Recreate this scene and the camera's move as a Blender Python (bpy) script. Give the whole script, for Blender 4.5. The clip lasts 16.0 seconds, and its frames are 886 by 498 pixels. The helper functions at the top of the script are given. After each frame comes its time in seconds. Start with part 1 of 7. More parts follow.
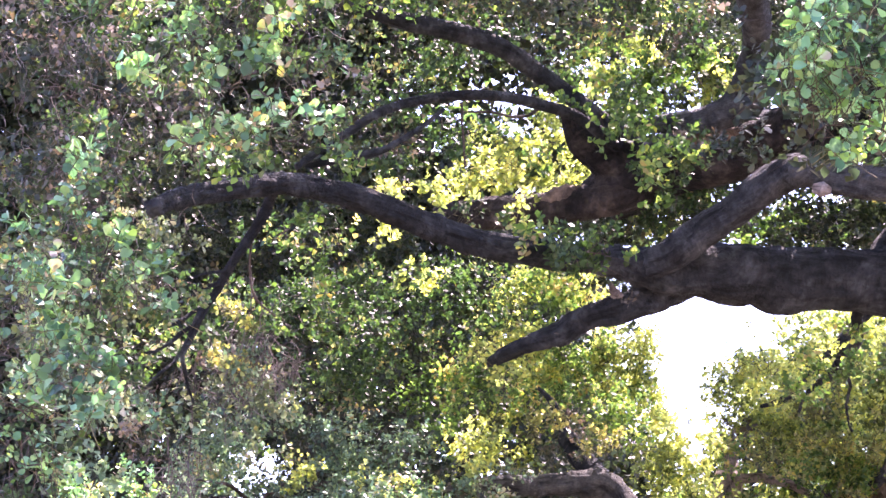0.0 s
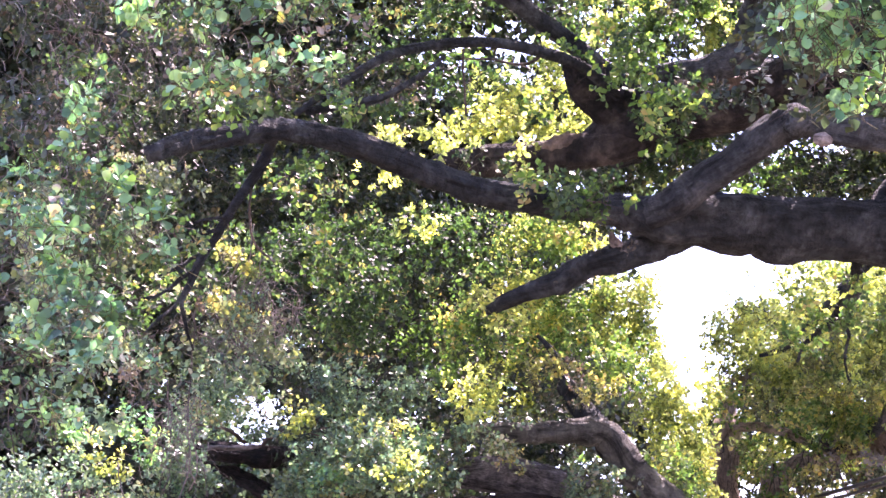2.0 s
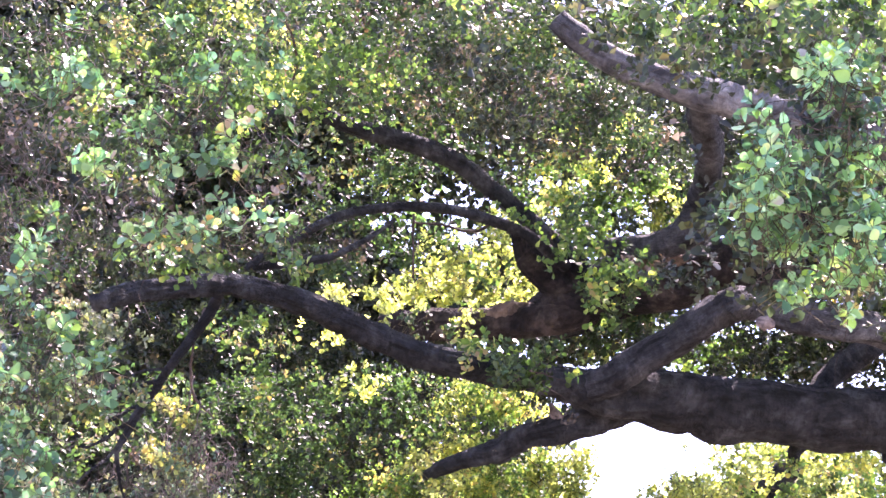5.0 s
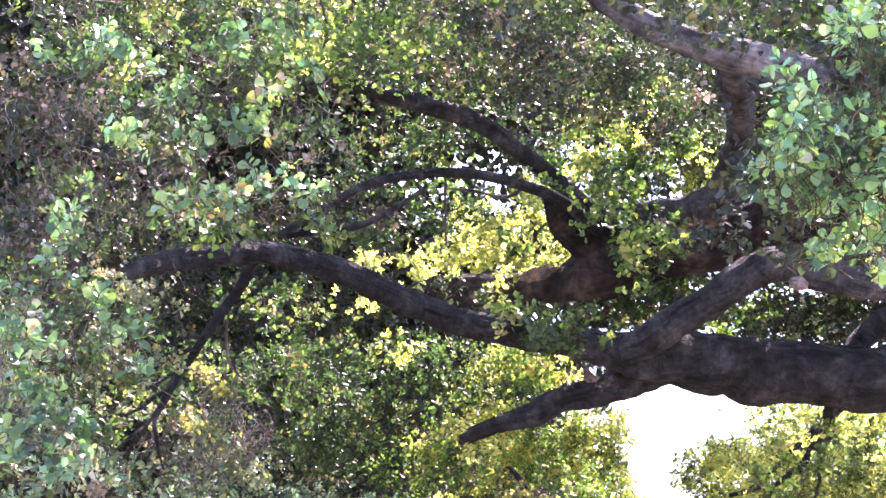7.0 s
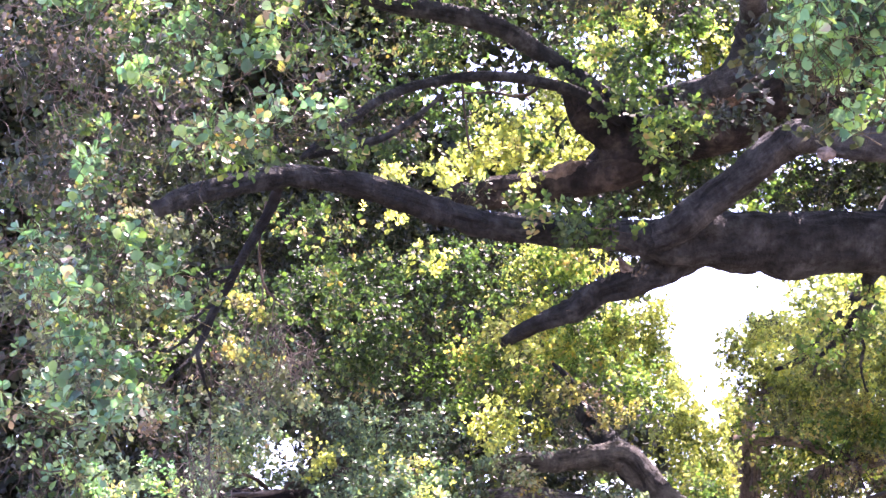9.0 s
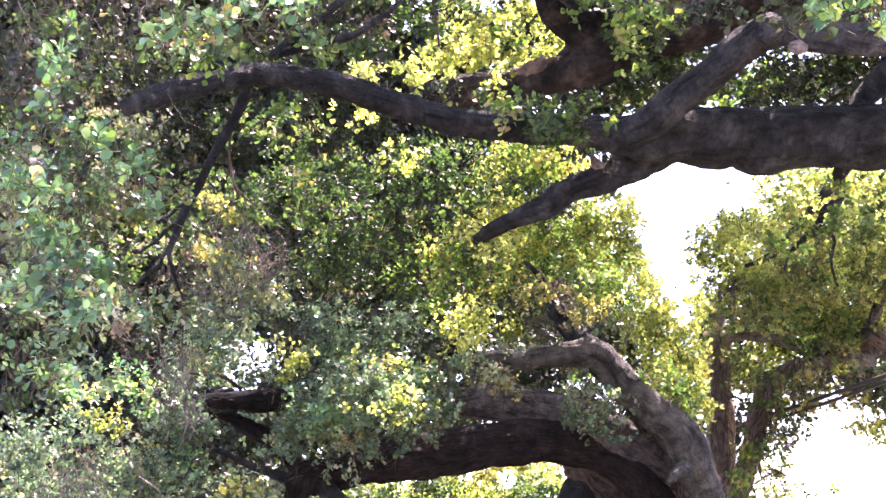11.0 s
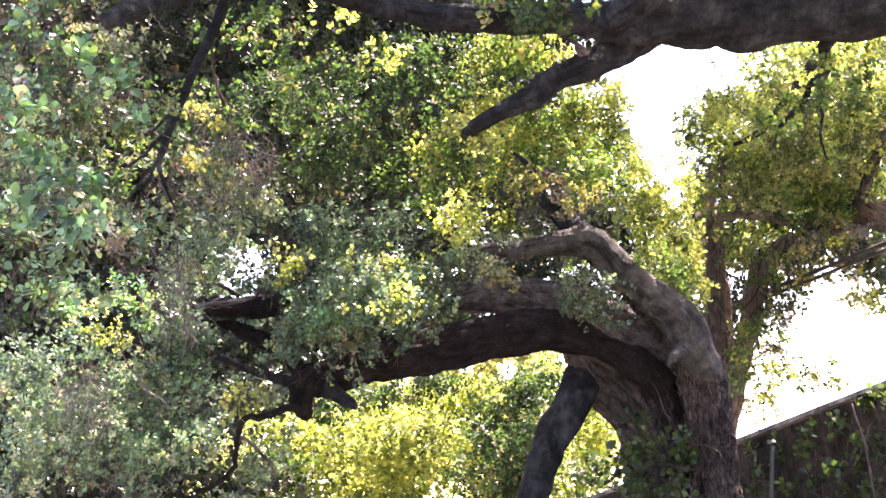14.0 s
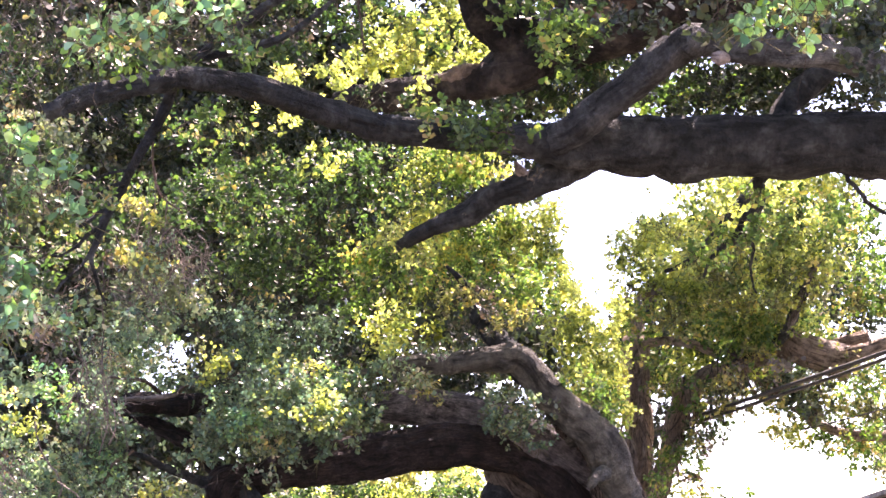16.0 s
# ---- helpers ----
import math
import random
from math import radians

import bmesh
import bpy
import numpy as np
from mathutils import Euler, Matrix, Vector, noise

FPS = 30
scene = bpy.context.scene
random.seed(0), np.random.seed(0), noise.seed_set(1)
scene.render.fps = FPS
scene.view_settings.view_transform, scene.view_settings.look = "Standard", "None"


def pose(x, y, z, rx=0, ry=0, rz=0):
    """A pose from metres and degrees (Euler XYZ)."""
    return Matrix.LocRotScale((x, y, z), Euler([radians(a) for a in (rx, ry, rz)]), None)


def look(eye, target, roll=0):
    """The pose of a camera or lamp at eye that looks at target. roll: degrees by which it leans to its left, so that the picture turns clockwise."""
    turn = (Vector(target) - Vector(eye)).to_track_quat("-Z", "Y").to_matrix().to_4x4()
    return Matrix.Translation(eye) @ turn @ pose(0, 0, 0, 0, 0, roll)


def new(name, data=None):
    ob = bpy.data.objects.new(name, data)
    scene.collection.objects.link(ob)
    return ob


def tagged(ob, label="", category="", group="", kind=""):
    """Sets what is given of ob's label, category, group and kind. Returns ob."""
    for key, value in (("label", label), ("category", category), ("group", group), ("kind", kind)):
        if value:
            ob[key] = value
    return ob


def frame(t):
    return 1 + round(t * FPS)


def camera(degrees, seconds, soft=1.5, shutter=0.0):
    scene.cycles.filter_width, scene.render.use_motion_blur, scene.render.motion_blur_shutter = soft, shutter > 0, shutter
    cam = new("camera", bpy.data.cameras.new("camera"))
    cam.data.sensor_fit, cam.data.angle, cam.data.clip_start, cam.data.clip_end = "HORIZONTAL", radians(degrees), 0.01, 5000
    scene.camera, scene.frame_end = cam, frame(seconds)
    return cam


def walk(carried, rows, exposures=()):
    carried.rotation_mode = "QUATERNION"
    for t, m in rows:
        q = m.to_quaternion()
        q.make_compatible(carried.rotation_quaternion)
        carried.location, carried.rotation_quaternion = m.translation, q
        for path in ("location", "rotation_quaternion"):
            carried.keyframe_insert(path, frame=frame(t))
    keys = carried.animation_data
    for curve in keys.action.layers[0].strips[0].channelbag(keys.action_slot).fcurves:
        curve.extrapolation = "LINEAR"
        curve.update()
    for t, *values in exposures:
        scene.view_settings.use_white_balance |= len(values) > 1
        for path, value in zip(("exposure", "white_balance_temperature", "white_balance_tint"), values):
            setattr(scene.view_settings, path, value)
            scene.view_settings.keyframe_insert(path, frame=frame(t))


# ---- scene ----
cam = camera(29.0, 16.0, 1.55)
# seconds, eye, yaw, pitch, roll
ROWS = [
    (0.0, 0.000, 0.000, 1.600, -0.00, 16.50, 0.00),
    (0.5, 0.000, -0.003, 1.592, 0.31, 15.80, -0.00),
    (1.0, -0.001, -0.003, 1.589, 0.37, 15.14, 0.10),
    (1.5, -0.007, -0.001, 1.597, 0.16, 14.70, 0.08),
    (2.0, 0.014, 0.001, 1.607, 0.07, 14.71, 0.44),
    (2.5, 0.019, -0.006, 1.607, -0.22, 15.44, 1.03),
    (3.0, 0.002, -0.029, 1.633, -0.82, 16.88, 1.88),
    (3.5, -0.014, -0.028, 1.647, -1.61, 18.62, 2.54),
    (4.0, -0.025, -0.019, 1.661, -2.21, 19.95, 2.86),
    (6.5, -0.009, -0.044, 1.642, -1.03, 19.38, 2.82),
    (7.0, -0.005, -0.047, 1.624, -0.71, 18.86, 2.51),
    (7.5, 0.005, -0.049, 1.622, -0.33, 18.07, 1.18),
    (8.0, 0.014, -0.052, 1.656, 0.19, 17.20, -0.67),
    (8.5, 0.004, -0.043, 1.649, 0.51, 16.49, -2.24),
    (9.0, -0.011, -0.035, 1.647, 0.25, 15.64, -2.88),
    (9.5, -0.016, -0.020, 1.634, -0.09, 14.36, -2.98),
    (12.0, -0.030, -0.001, 1.626, -0.68, 11.35, -4.10),
    (12.5, -0.030, -0.001, 1.623, -0.49, 10.57, -4.63),
    (13.0, -0.042, -0.010, 1.642, -0.27, 9.86, -6.12),
    (13.5, -0.039, -0.010, 1.631, -0.21, 9.21, -7.07),
    (14.0, -0.042, -0.008, 1.634, -0.64, 8.81, -6.97),
    (14.5, -0.058, -0.010, 1.648, -1.32, 9.02, -6.37),
    (15.0, -0.061, -0.018, 1.666, -2.10, 9.81, -5.69),
    (15.5, -0.062, -0.021, 1.681, -2.96, 10.79, -4.94),
    (16.0, -0.061, -0.018, 1.667, -3.43, 12.13, -3.82),
]
walk(cam, [(t, pose(x, y, z, 90 + pitch, 0, yaw) @ pose(0, 0, 0, 0, 0, roll)) for t, x, y, z, yaw, pitch, roll in ROWS],
     [(0.0, 3.33, 6350, 51), (9.5, 3.33, 6400, 51), (12.5, 3.27, 6950, 42), (16.0, 3.16, 6950, 42)])

# ---- light ----
SUN_UP, SUN_FROM = radians(60), radians(36)      # height, and bearing from +y towards +x
world = bpy.data.worlds.new("world")
scene.world = world
world.use_nodes = True
wn = world.node_tree
sky = wn.nodes.new("ShaderNodeTexSky")
sky.sky_type, sky.sun_disc = "NISHITA", False
sky.sun_elevation, sky.sun_rotation = SUN_UP, SUN_FROM
wn.links.new(sky.outputs[0], wn.nodes["Background"].inputs[0])
wn.nodes["Background"].inputs[1].default_value = 0.1
sun = new("sun", bpy.data.lights.new("sun", "SUN"))
sun.data.energy, sun.data.angle, sun.data.color = 4.2, radians(0.5), (1.0, 0.935, 0.82)
sun.matrix_world = look((20 * math.sin(SUN_FROM) * math.cos(SUN_UP), 20 * math.cos(SUN_FROM) * math.cos(SUN_UP), 20 * math.sin(SUN_UP)), (0, 0, 0))


# ---- materials ----
def material(name):
    m = bpy.data.materials.new(name)
    m.use_nodes = True
    nt = m.node_tree
    return m, nt, nt.nodes["Principled BSDF"], nt.nodes["Material Output"]


def node(nt, kind, links=(), **values):
    n = nt.nodes.new(kind)
    for key, value in values.items():
        n.inputs[key.replace("_", " ")].default_value = value
    for sock, src in links:
        nt.links.new(src, n.inputs[sock])
    return n


def ramp(nt, fac, stops):
    r = nt.nodes.new("ShaderNodeValToRGB")
    while len(r.color_ramp.elements) < len(stops):
        r.color_ramp.elements.new(0.5)
    for e, (p, c) in zip(r.color_ramp.elements, stops):
        e.position, e.color = p, (*c, 1)
    nt.links.new(fac, r.inputs[0])
    return r.outputs[0]


def mix(nt, fac, a, b, blend="MIX"):
    n = nt.nodes.new("ShaderNodeMix")
    n.data_type, n.blend_type = "RGBA", blend
    for sock, v in ((0, fac), (6, a), (7, b)):
        if isinstance(v, (float, int)):
            n.inputs[sock].default_value = v
        elif isinstance(v, tuple):
            n.inputs[sock].default_value = (*v, 1)
        else:
            nt.links.new(v, n.inputs[sock])
    return n.outputs[2]


def leaf_material(name, stops, through_tint, share, gloss=0.4, single=False, varied=0.7):
    """A leaf: waxy above, lets light through; each leaf has its own tone."""
    m, nt, bsdf, out = material(name)
    if single:
        rnd = nt.nodes.new("ShaderNodeObjectInfo").outputs["Random"]
    else:
        rnd = nt.nodes.new("ShaderNodeNewGeometry").outputs["Random Per Island"]
    co = nt.nodes.new("ShaderNodeTexCoord").outputs["Object"]
    # Broad noise paints whole clumps lighter or darker, as if sunlit or shaded.
    big = node(nt, "ShaderNodeTexNoise", [("Vector", co)], Scale=2.3, Detail=2.0)
    wide = node(nt, "ShaderNodeMath", [(0, big.outputs[0])])
    wide.operation = "MULTIPLY_ADD"
    wide.inputs[1].default_value, wide.inputs[2].default_value = 3.6, -1.55
    tone = node(nt, "ShaderNodeMath", [(0, rnd), (1, wide.outputs[0])])
    tone.operation = "ADD"
    half = node(nt, "ShaderNodeMath", [(0, tone.outputs[0])])
    half.operation = "MULTIPLY_ADD"
    half.inputs[1].default_value, half.inputs[2].default_value = 0.62, 0.05
    col = ramp(nt, half.outputs[0], stops)
    own = node(nt, "ShaderNodeTexWhiteNoise", [("Vector", rnd)])
    hue = ramp(nt, own.outputs["Value"], [(0.0, (0.77, 0.9, 1.45)), (0.3, (0.98, 0.99, 1.22)), (0.6, (1.06, 0.99, 1.08)), (0.8, (1.17, 1.05, 0.9)), (1.0, (1.46, 1.23, 0.65))])
    col = mix(nt, varied, col, hue, "MULTIPLY")
    fine = node(nt, "ShaderNodeTexNoise", [("Vector", co)], Scale=60.0, Detail=2.0)
    col = mix(nt, 0.35, col, mix(nt, fine.outputs[0], (0.35, 0.35, 0.35), (1.0, 1.0, 1.0)), "MULTIPLY")
    nt.links.new(col, bsdf.inputs["Base Color"])
    bsdf.inputs["Roughness"].default_value = gloss
    bsdf.inputs["Specular IOR Level"].default_value = 0.36
    tr = node(nt, "ShaderNodeBsdfTranslucent", [("Color", mix(nt, 1.0, col, through_tint, "MULTIPLY"))])
    add = node(nt, "ShaderNodeMixShader", [(1, bsdf.outputs[0]), (2, tr.outputs[0])])
    add.inputs[0].default_value = share
    nt.links.new(add.outputs[0], out.inputs[0])
    return m


GREENS = [(0.0, (0.018, 0.03, 0.014)), (0.35, (0.04, 0.075, 0.03)), (0.65, (0.085, 0.145, 0.055)), (0.84, (0.16, 0.21, 0.085)), (0.95, (0.28, 0.28, 0.13)), (1.0, (0.3, 0.22, 0.13))]
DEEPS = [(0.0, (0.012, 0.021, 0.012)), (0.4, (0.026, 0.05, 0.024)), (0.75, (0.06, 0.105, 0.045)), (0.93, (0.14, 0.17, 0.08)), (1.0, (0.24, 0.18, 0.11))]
COOL = [(0.0, (0.026, 0.05, 0.033)), (0.35, (0.07, 0.155, 0.075)), (0.65, (0.15, 0.28, 0.135)), (0.88, (0.27, 0.42, 0.2)), (0.97, (0.4, 0.44, 0.16)), (1.0, (0.34, 0.25, 0.18))]
BLUISH = [(0.0, (0.026, 0.05, 0.033)), (0.35, (0.095, 0.225, 0.1)), (0.7, (0.22, 0.43, 0.18)), (0.92, (0.38, 0.55, 0.24)), (1.0, (0.34, 0.3, 0.18))]
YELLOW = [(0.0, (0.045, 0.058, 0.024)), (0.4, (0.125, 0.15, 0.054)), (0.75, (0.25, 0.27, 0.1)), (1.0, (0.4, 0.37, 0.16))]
DRY = [(0.0, (0.05, 0.046, 0.036)), (0.5, (0.14, 0.13, 0.1)), (1.0, (0.275, 0.26, 0.205))]
M_LEAF_A = leaf_material("leaf_cool_green", COOL, (1.5, 2.1, 1.0), 0.28, 0.4, False, 1.0)
M_LEAF_ONE = leaf_material("leaf_cool_green_single", COOL, (1.5, 2.1, 1.0), 0.28, 0.4, True, 1.0)
M_LEAF_B = leaf_material("leaf_mid_green", GREENS, (2.6, 3.1, 1.1), 0.48, 0.52)
# Darker, less translucent copy of the mid green; shade is in the colour.
M_LEAF_MID = leaf_material("leaf_shaded_green", DEEPS, (1.9, 2.5, 1.0), 0.34, 0.55)
# Sunlight is put into these yellow tones and the boosted through tint.
M_LEAF_C = leaf_material("leaf_sunlit_yellow_green", YELLOW, (3.1, 3.5, 1.7), 0.52, 0.42)
OLIVE = [(0.0, (0.042, 0.05, 0.022)), (0.4, (0.125, 0.145, 0.056)), (0.75, (0.245, 0.25, 0.1)), (1.0, (0.37, 0.31, 0.15))]
M_LEAF_OLIVE = leaf_material("leaf_olive_brown", OLIVE, (2.4, 2.5, 1.2), 0.45, 0.45)
# Near-black copy of the leaf tones; deep shade is put into the colour.
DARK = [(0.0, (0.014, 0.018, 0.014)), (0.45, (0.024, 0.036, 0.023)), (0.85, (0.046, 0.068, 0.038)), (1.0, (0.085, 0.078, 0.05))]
M_LEAF_DARK = leaf_material("leaf_shade_dark_green", DARK, (1.7, 2.0, 1.0), 0.3, 0.45)
PALE = [(0.0, (0.034, 0.044, 0.034)), (0.4, (0.085, 0.125, 0.078)), (0.72, (0.17, 0.215, 0.13)), (0.92, (0.3, 0.3, 0.19)), (1.0, (0.32, 0.25, 0.18))]
M_LEAF_PALE = leaf_material("leaf_dusty_green", PALE, (2.2, 2.2, 1.2), 0.36, 0.5)
SILVER = [(0.0, (0.03, 0.045, 0.032)), (0.4, (0.076, 0.132, 0.08)), (0.72, (0.158, 0.235, 0.142)), (0.92, (0.28, 0.34, 0.21)), (1.0, (0.3, 0.27, 0.18))]
M_LEAF_SILVER = leaf_material("leaf_silvery_green", SILVER, (2.0, 2.35, 1.5), 0.36, 0.4)
M_LEAF_BLUISH = leaf_material("leaf_blue_green", BLUISH, (1.5, 2.0, 1.1), 0.26, 0.32, False, 1.0)
M_LEAF_DRY = leaf_material("leaf_dry_brown", DRY, (1.4, 1.1, 0.8), 0.3, 0.7)
IVY_TONES = [(0.0, (0.02, 0.036, 0.016)), (0.5, (0.05, 0.09, 0.032)), (1.0, (0.12, 0.17, 0.065))]
M_IVY = leaf_material("ivy_green", IVY_TONES, (2.2, 2.6, 0.8), 0.35, 0.3)


def bark_material(name, dark, light, patch, scale=1.0, depth=0.5, patches=0.35, cracks=0.0, stains=0.8):
    """Bark: long furrows, fine grain, lichen-pale blotches and, for old trunks, a net of cracks."""
    m, nt, bsdf, out = material(name)
    uv = nt.nodes.new("ShaderNodeTexCoord")
    st = node(nt, "ShaderNodeMapping", [("Vector", uv.outputs["UV"])])
    st.inputs["Scale"].default_value = (16 * scale, 3.5 * scale, 1)
    furrow = node(nt, "ShaderNodeTexNoise", [("Vector", st.outputs[0])], Scale=1.0, Detail=6.0, Roughness=0.65, Distortion=0.6)
    fine = node(nt, "ShaderNodeTexNoise", [("Vector", uv.outputs["Object"])], Scale=45.0, Detail=5.0, Roughness=0.7)
    blot = node(nt, "ShaderNodeTexNoise", [("Vector", uv.outputs["Object"])], Scale=4.5, Detail=5.0, Roughness=0.6)
    col = ramp(nt, furrow.outputs[0], [(0.36, dark), (0.52, light), (0.72, tuple(1.25 * c for c in light))])
    col = mix(nt, 0.6, col, mix(nt, fine.outputs[0], (0.2, 0.2, 0.2), (1.5, 1.45, 1.4)), "MULTIPLY")
    where = ramp(nt, blot.outputs[0], [(0.5, (0, 0, 0)), (0.62, (patches, patches, patches))])
    col = mix(nt, where, col, patch)
    stain = node(nt, "ShaderNodeTexNoise", [("Vector", uv.outputs["Object"])], Scale=2.6, Detail=6.0, Roughness=0.72, Distortion=0.8)
    col = mix(nt, stains, col, ramp(nt, stain.outputs[0], [(0.40, (1.2, 1.17, 1.16)), (0.52, (0.55, 0.55, 0.57)), (0.62, (0.18, 0.18, 0.2))]), "MULTIPLY")
    knob = node(nt, "ShaderNodeTexNoise", [("Vector", uv.outputs["Object"])], Scale=13.0, Detail=4.0, Roughness=0.6)
    scaly = ramp(nt, knob.outputs[0], [(0.36, (0.42, 0.42, 0.43)), (0.5, (0.95, 0.95, 0.95)), (0.66, (1.4, 1.38, 1.36))])
    col = mix(nt, 0.7, col, scaly, "MULTIPLY")
    h = node(nt, "ShaderNodeMath", [(0, furrow.outputs[0]), (1, fine.outputs[0])])
    h.operation = "ADD"
    lump = node(nt, "ShaderNodeMath", [(0, knob.outputs[0]), (2, h.outputs[0])])
    lump.operation = "MULTIPLY_ADD"
    lump.inputs[1].default_value = 1.6
    ring = node(nt, "ShaderNodeMapping", [("Vector", uv.outputs["UV"])])
    ring.inputs["Scale"].default_value = (4.0, 22 * scale, 1)
    fold = node(nt, "ShaderNodeTexNoise", [("Vector", ring.outputs[0])], Scale=1.0, Detail=4.0, Roughness=0.6, Distortion=1.2)
    crease = ramp(nt, fold.outputs[0], [(0.34, (0.42, 0.42, 0.44)), (0.47, (1.0, 1.0, 1.0)), (0.7, (1.18, 1.16, 1.15))])
    col = mix(nt, 0.4, col, crease, "MULTIPLY")
    wrinkled = node(nt, "ShaderNodeMath", [(0, fold.outputs[0]), (2, lump.outputs[0])])
    wrinkled.operation = "MULTIPLY_ADD"
    wrinkled.inputs[1].default_value = 0.8
    height = wrinkled.outputs[0]
    if cracks:
        warp = node(nt, "ShaderNodeMapping", [("Vector", uv.outputs["UV"])])
        warp.inputs["Scale"].default_value = (20, 2.3, 1)
        bent = mix(nt, 0.85, warp.outputs[0], furrow.outputs["Color"], "ADD")
        cell = nt.nodes.new("ShaderNodeTexVoronoi")
        cell.feature = "DISTANCE_TO_EDGE"
        nt.links.new(bent, cell.inputs["Vector"])
        gap = ramp(nt, cell.outputs["Distance"], [(0.02, (1 - cracks,) * 3), (0.22, (1.0, 1.0, 1.0))])
        col = mix(nt, 1.0, col, gap, "MULTIPLY")
        both = node(nt, "ShaderNodeMath", [(0, height), (1, gap)])
        both.operation = "ADD"
        height = both.outputs[0]
    nt.links.new(col, bsdf.inputs["Base Color"])
    bsdf.inputs["Roughness"].default_value = 0.9
    bsdf.inputs["Specular IOR Level"].default_value = 0.27
    bump = node(nt, "ShaderNodeBump", [("Height", height)], Strength=depth, Distance=0.075)
    nt.links.new(bump.outputs[0], bsdf.inputs["Normal"])
    return m


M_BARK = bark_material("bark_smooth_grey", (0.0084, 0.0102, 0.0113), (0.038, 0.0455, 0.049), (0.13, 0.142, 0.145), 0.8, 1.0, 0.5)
M_BARK_ROUGH = bark_material("bark_furrowed_brown", (0.06, 0.043, 0.035), (0.4, 0.315, 0.262), (0.5, 0.42, 0.36), 1.6, 1.0, 0.4, 0.88, 0.5)
M_BARK_GREY = bark_material("bark_weathered_grey", (0.03, 0.034, 0.035), (0.12, 0.133, 0.138), (0.21, 0.228, 0.232), 0.8, 1.0, 0.5, 0.3)
M_BARK_ASH = bark_material("bark_ash_grey", (0.06, 0.053, 0.052), (0.32, 0.29, 0.285), (0.44, 0.41, 0.4), 0.9, 1.0, 0.5, 0.5, 0.5)
M_BARK_VINE = bark_material("bark_vine_grown_brown", (0.14, 0.098, 0.072), (0.56, 0.44, 0.345), (0.62, 0.52, 0.43), 2.2, 1.0, 0.4, 0.25, 0.3)
M_BARK_ARCH = bark_material("bark_grey_brown", (0.046, 0.045, 0.037), (0.205, 0.2, 0.168), (0.29, 0.285, 0.25), 0.8, 1.0, 0.4, 0.2, 0.55)
# Two darker copies of the furrowed bark, with shade in the colour.
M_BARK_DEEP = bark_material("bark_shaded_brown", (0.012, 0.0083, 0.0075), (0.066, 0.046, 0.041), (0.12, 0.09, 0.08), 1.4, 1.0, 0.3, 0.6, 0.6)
M_BARK_WARM = bark_material("bark_shaded_red_brown", (0.022, 0.0135, 0.011), (0.13, 0.08, 0.065), (0.2, 0.14, 0.12), 1.6, 1.0, 0.3, 0.8, 0.5)
M_BARK_STEM = bark_material("bark_dull_brown", (0.06, 0.05, 0.042), (0.31, 0.265, 0.225), (0.4, 0.355, 0.31), 1.1, 1.0, 0.5, 0.4, 0.5)
M_BARK_PALE = bark_material("bark_pale_grey", (0.066, 0.071, 0.074), (0.205, 0.222, 0.23), (0.335, 0.36, 0.37), 0.7, 1.0)
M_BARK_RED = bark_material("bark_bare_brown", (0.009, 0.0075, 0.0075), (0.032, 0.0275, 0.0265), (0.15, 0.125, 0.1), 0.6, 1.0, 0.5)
M_BARK_STRIPPED = bark_material("bark_stripped_brown", (0.015, 0.012, 0.0105), (0.056, 0.046, 0.039), (0.16, 0.132, 0.108), 0.6, 1.0, 0.5)
# Tan for spots of sunlight painted onto the dark limbs.
M_TAN = bark_material("sunlit_tan_patch", (0.08, 0.058, 0.045), (0.22, 0.165, 0.125), (0.36, 0.29, 0.23), 1.2, 0.8)
M_TWIG = bark_material("twig_brown", (0.04, 0.032, 0.026), (0.11, 0.085, 0.07), (0.2, 0.17, 0.14), 3.0, 0.3)
M_SPRIG = bark_material("young_twig_green_brown", (0.09, 0.08, 0.045), (0.2, 0.19, 0.1), (0.26, 0.24, 0.15), 3.0, 0.2)
M_SCAR = bark_material("bare_wood_scar", (0.09, 0.075, 0.07), (0.24, 0.21, 0.195), (0.32, 0.29, 0.27), 2.0, 0.5)
M_WOOD = bark_material("weathered_fence_wood", (0.018, 0.0135, 0.011), (0.105, 0.082, 0.067), (0.15, 0.128, 0.108), 2.0, 0.6, 0.35, 0.0, 0.6)
M_RAIL = bark_material("pale_cap_rail", (0.25, 0.24, 0.23), (0.42, 0.41, 0.40), (0.5, 0.5, 0.5), 2.0, 0.3)


def plain_material(name, a, b, scale, rough, metal=0.0):
    m, nt, bsdf, out = material(name)
    co = nt.nodes.new("ShaderNodeTexCoord").outputs["Object"]
    n1 = node(nt, "ShaderNodeTexNoise", [("Vector", co)], Scale=scale, Detail=6.0)
    n2 = node(nt, "ShaderNodeTexNoise", [("Vector", co)], Scale=scale * 14, Detail=4.0)
    f = node(nt, "ShaderNodeMath", [(0, n1.outputs[0]), (1, n2.outputs[0])])
    f.operation = "MULTIPLY_ADD"
    f.inputs[2].default_value = 0.2
    nt.links.new(ramp(nt, f.outputs[0], [(0.3, a), (0.65, b)]), bsdf.inputs["Base Color"])
    bsdf.inputs["Roughness"].default_value, bsdf.inputs["Metallic"].default_value = rough, metal
    bump = node(nt, "ShaderNodeBump", [("Height", n2.outputs[0])], Strength=0.4, Distance=0.02)
    nt.links.new(bump.outputs[0], bsdf.inputs["Normal"])
    return m


M_GROUND = plain_material("dry_leaf_litter", (0.10, 0.08, 0.055), (0.22, 0.19, 0.13), 0.8, 0.95)
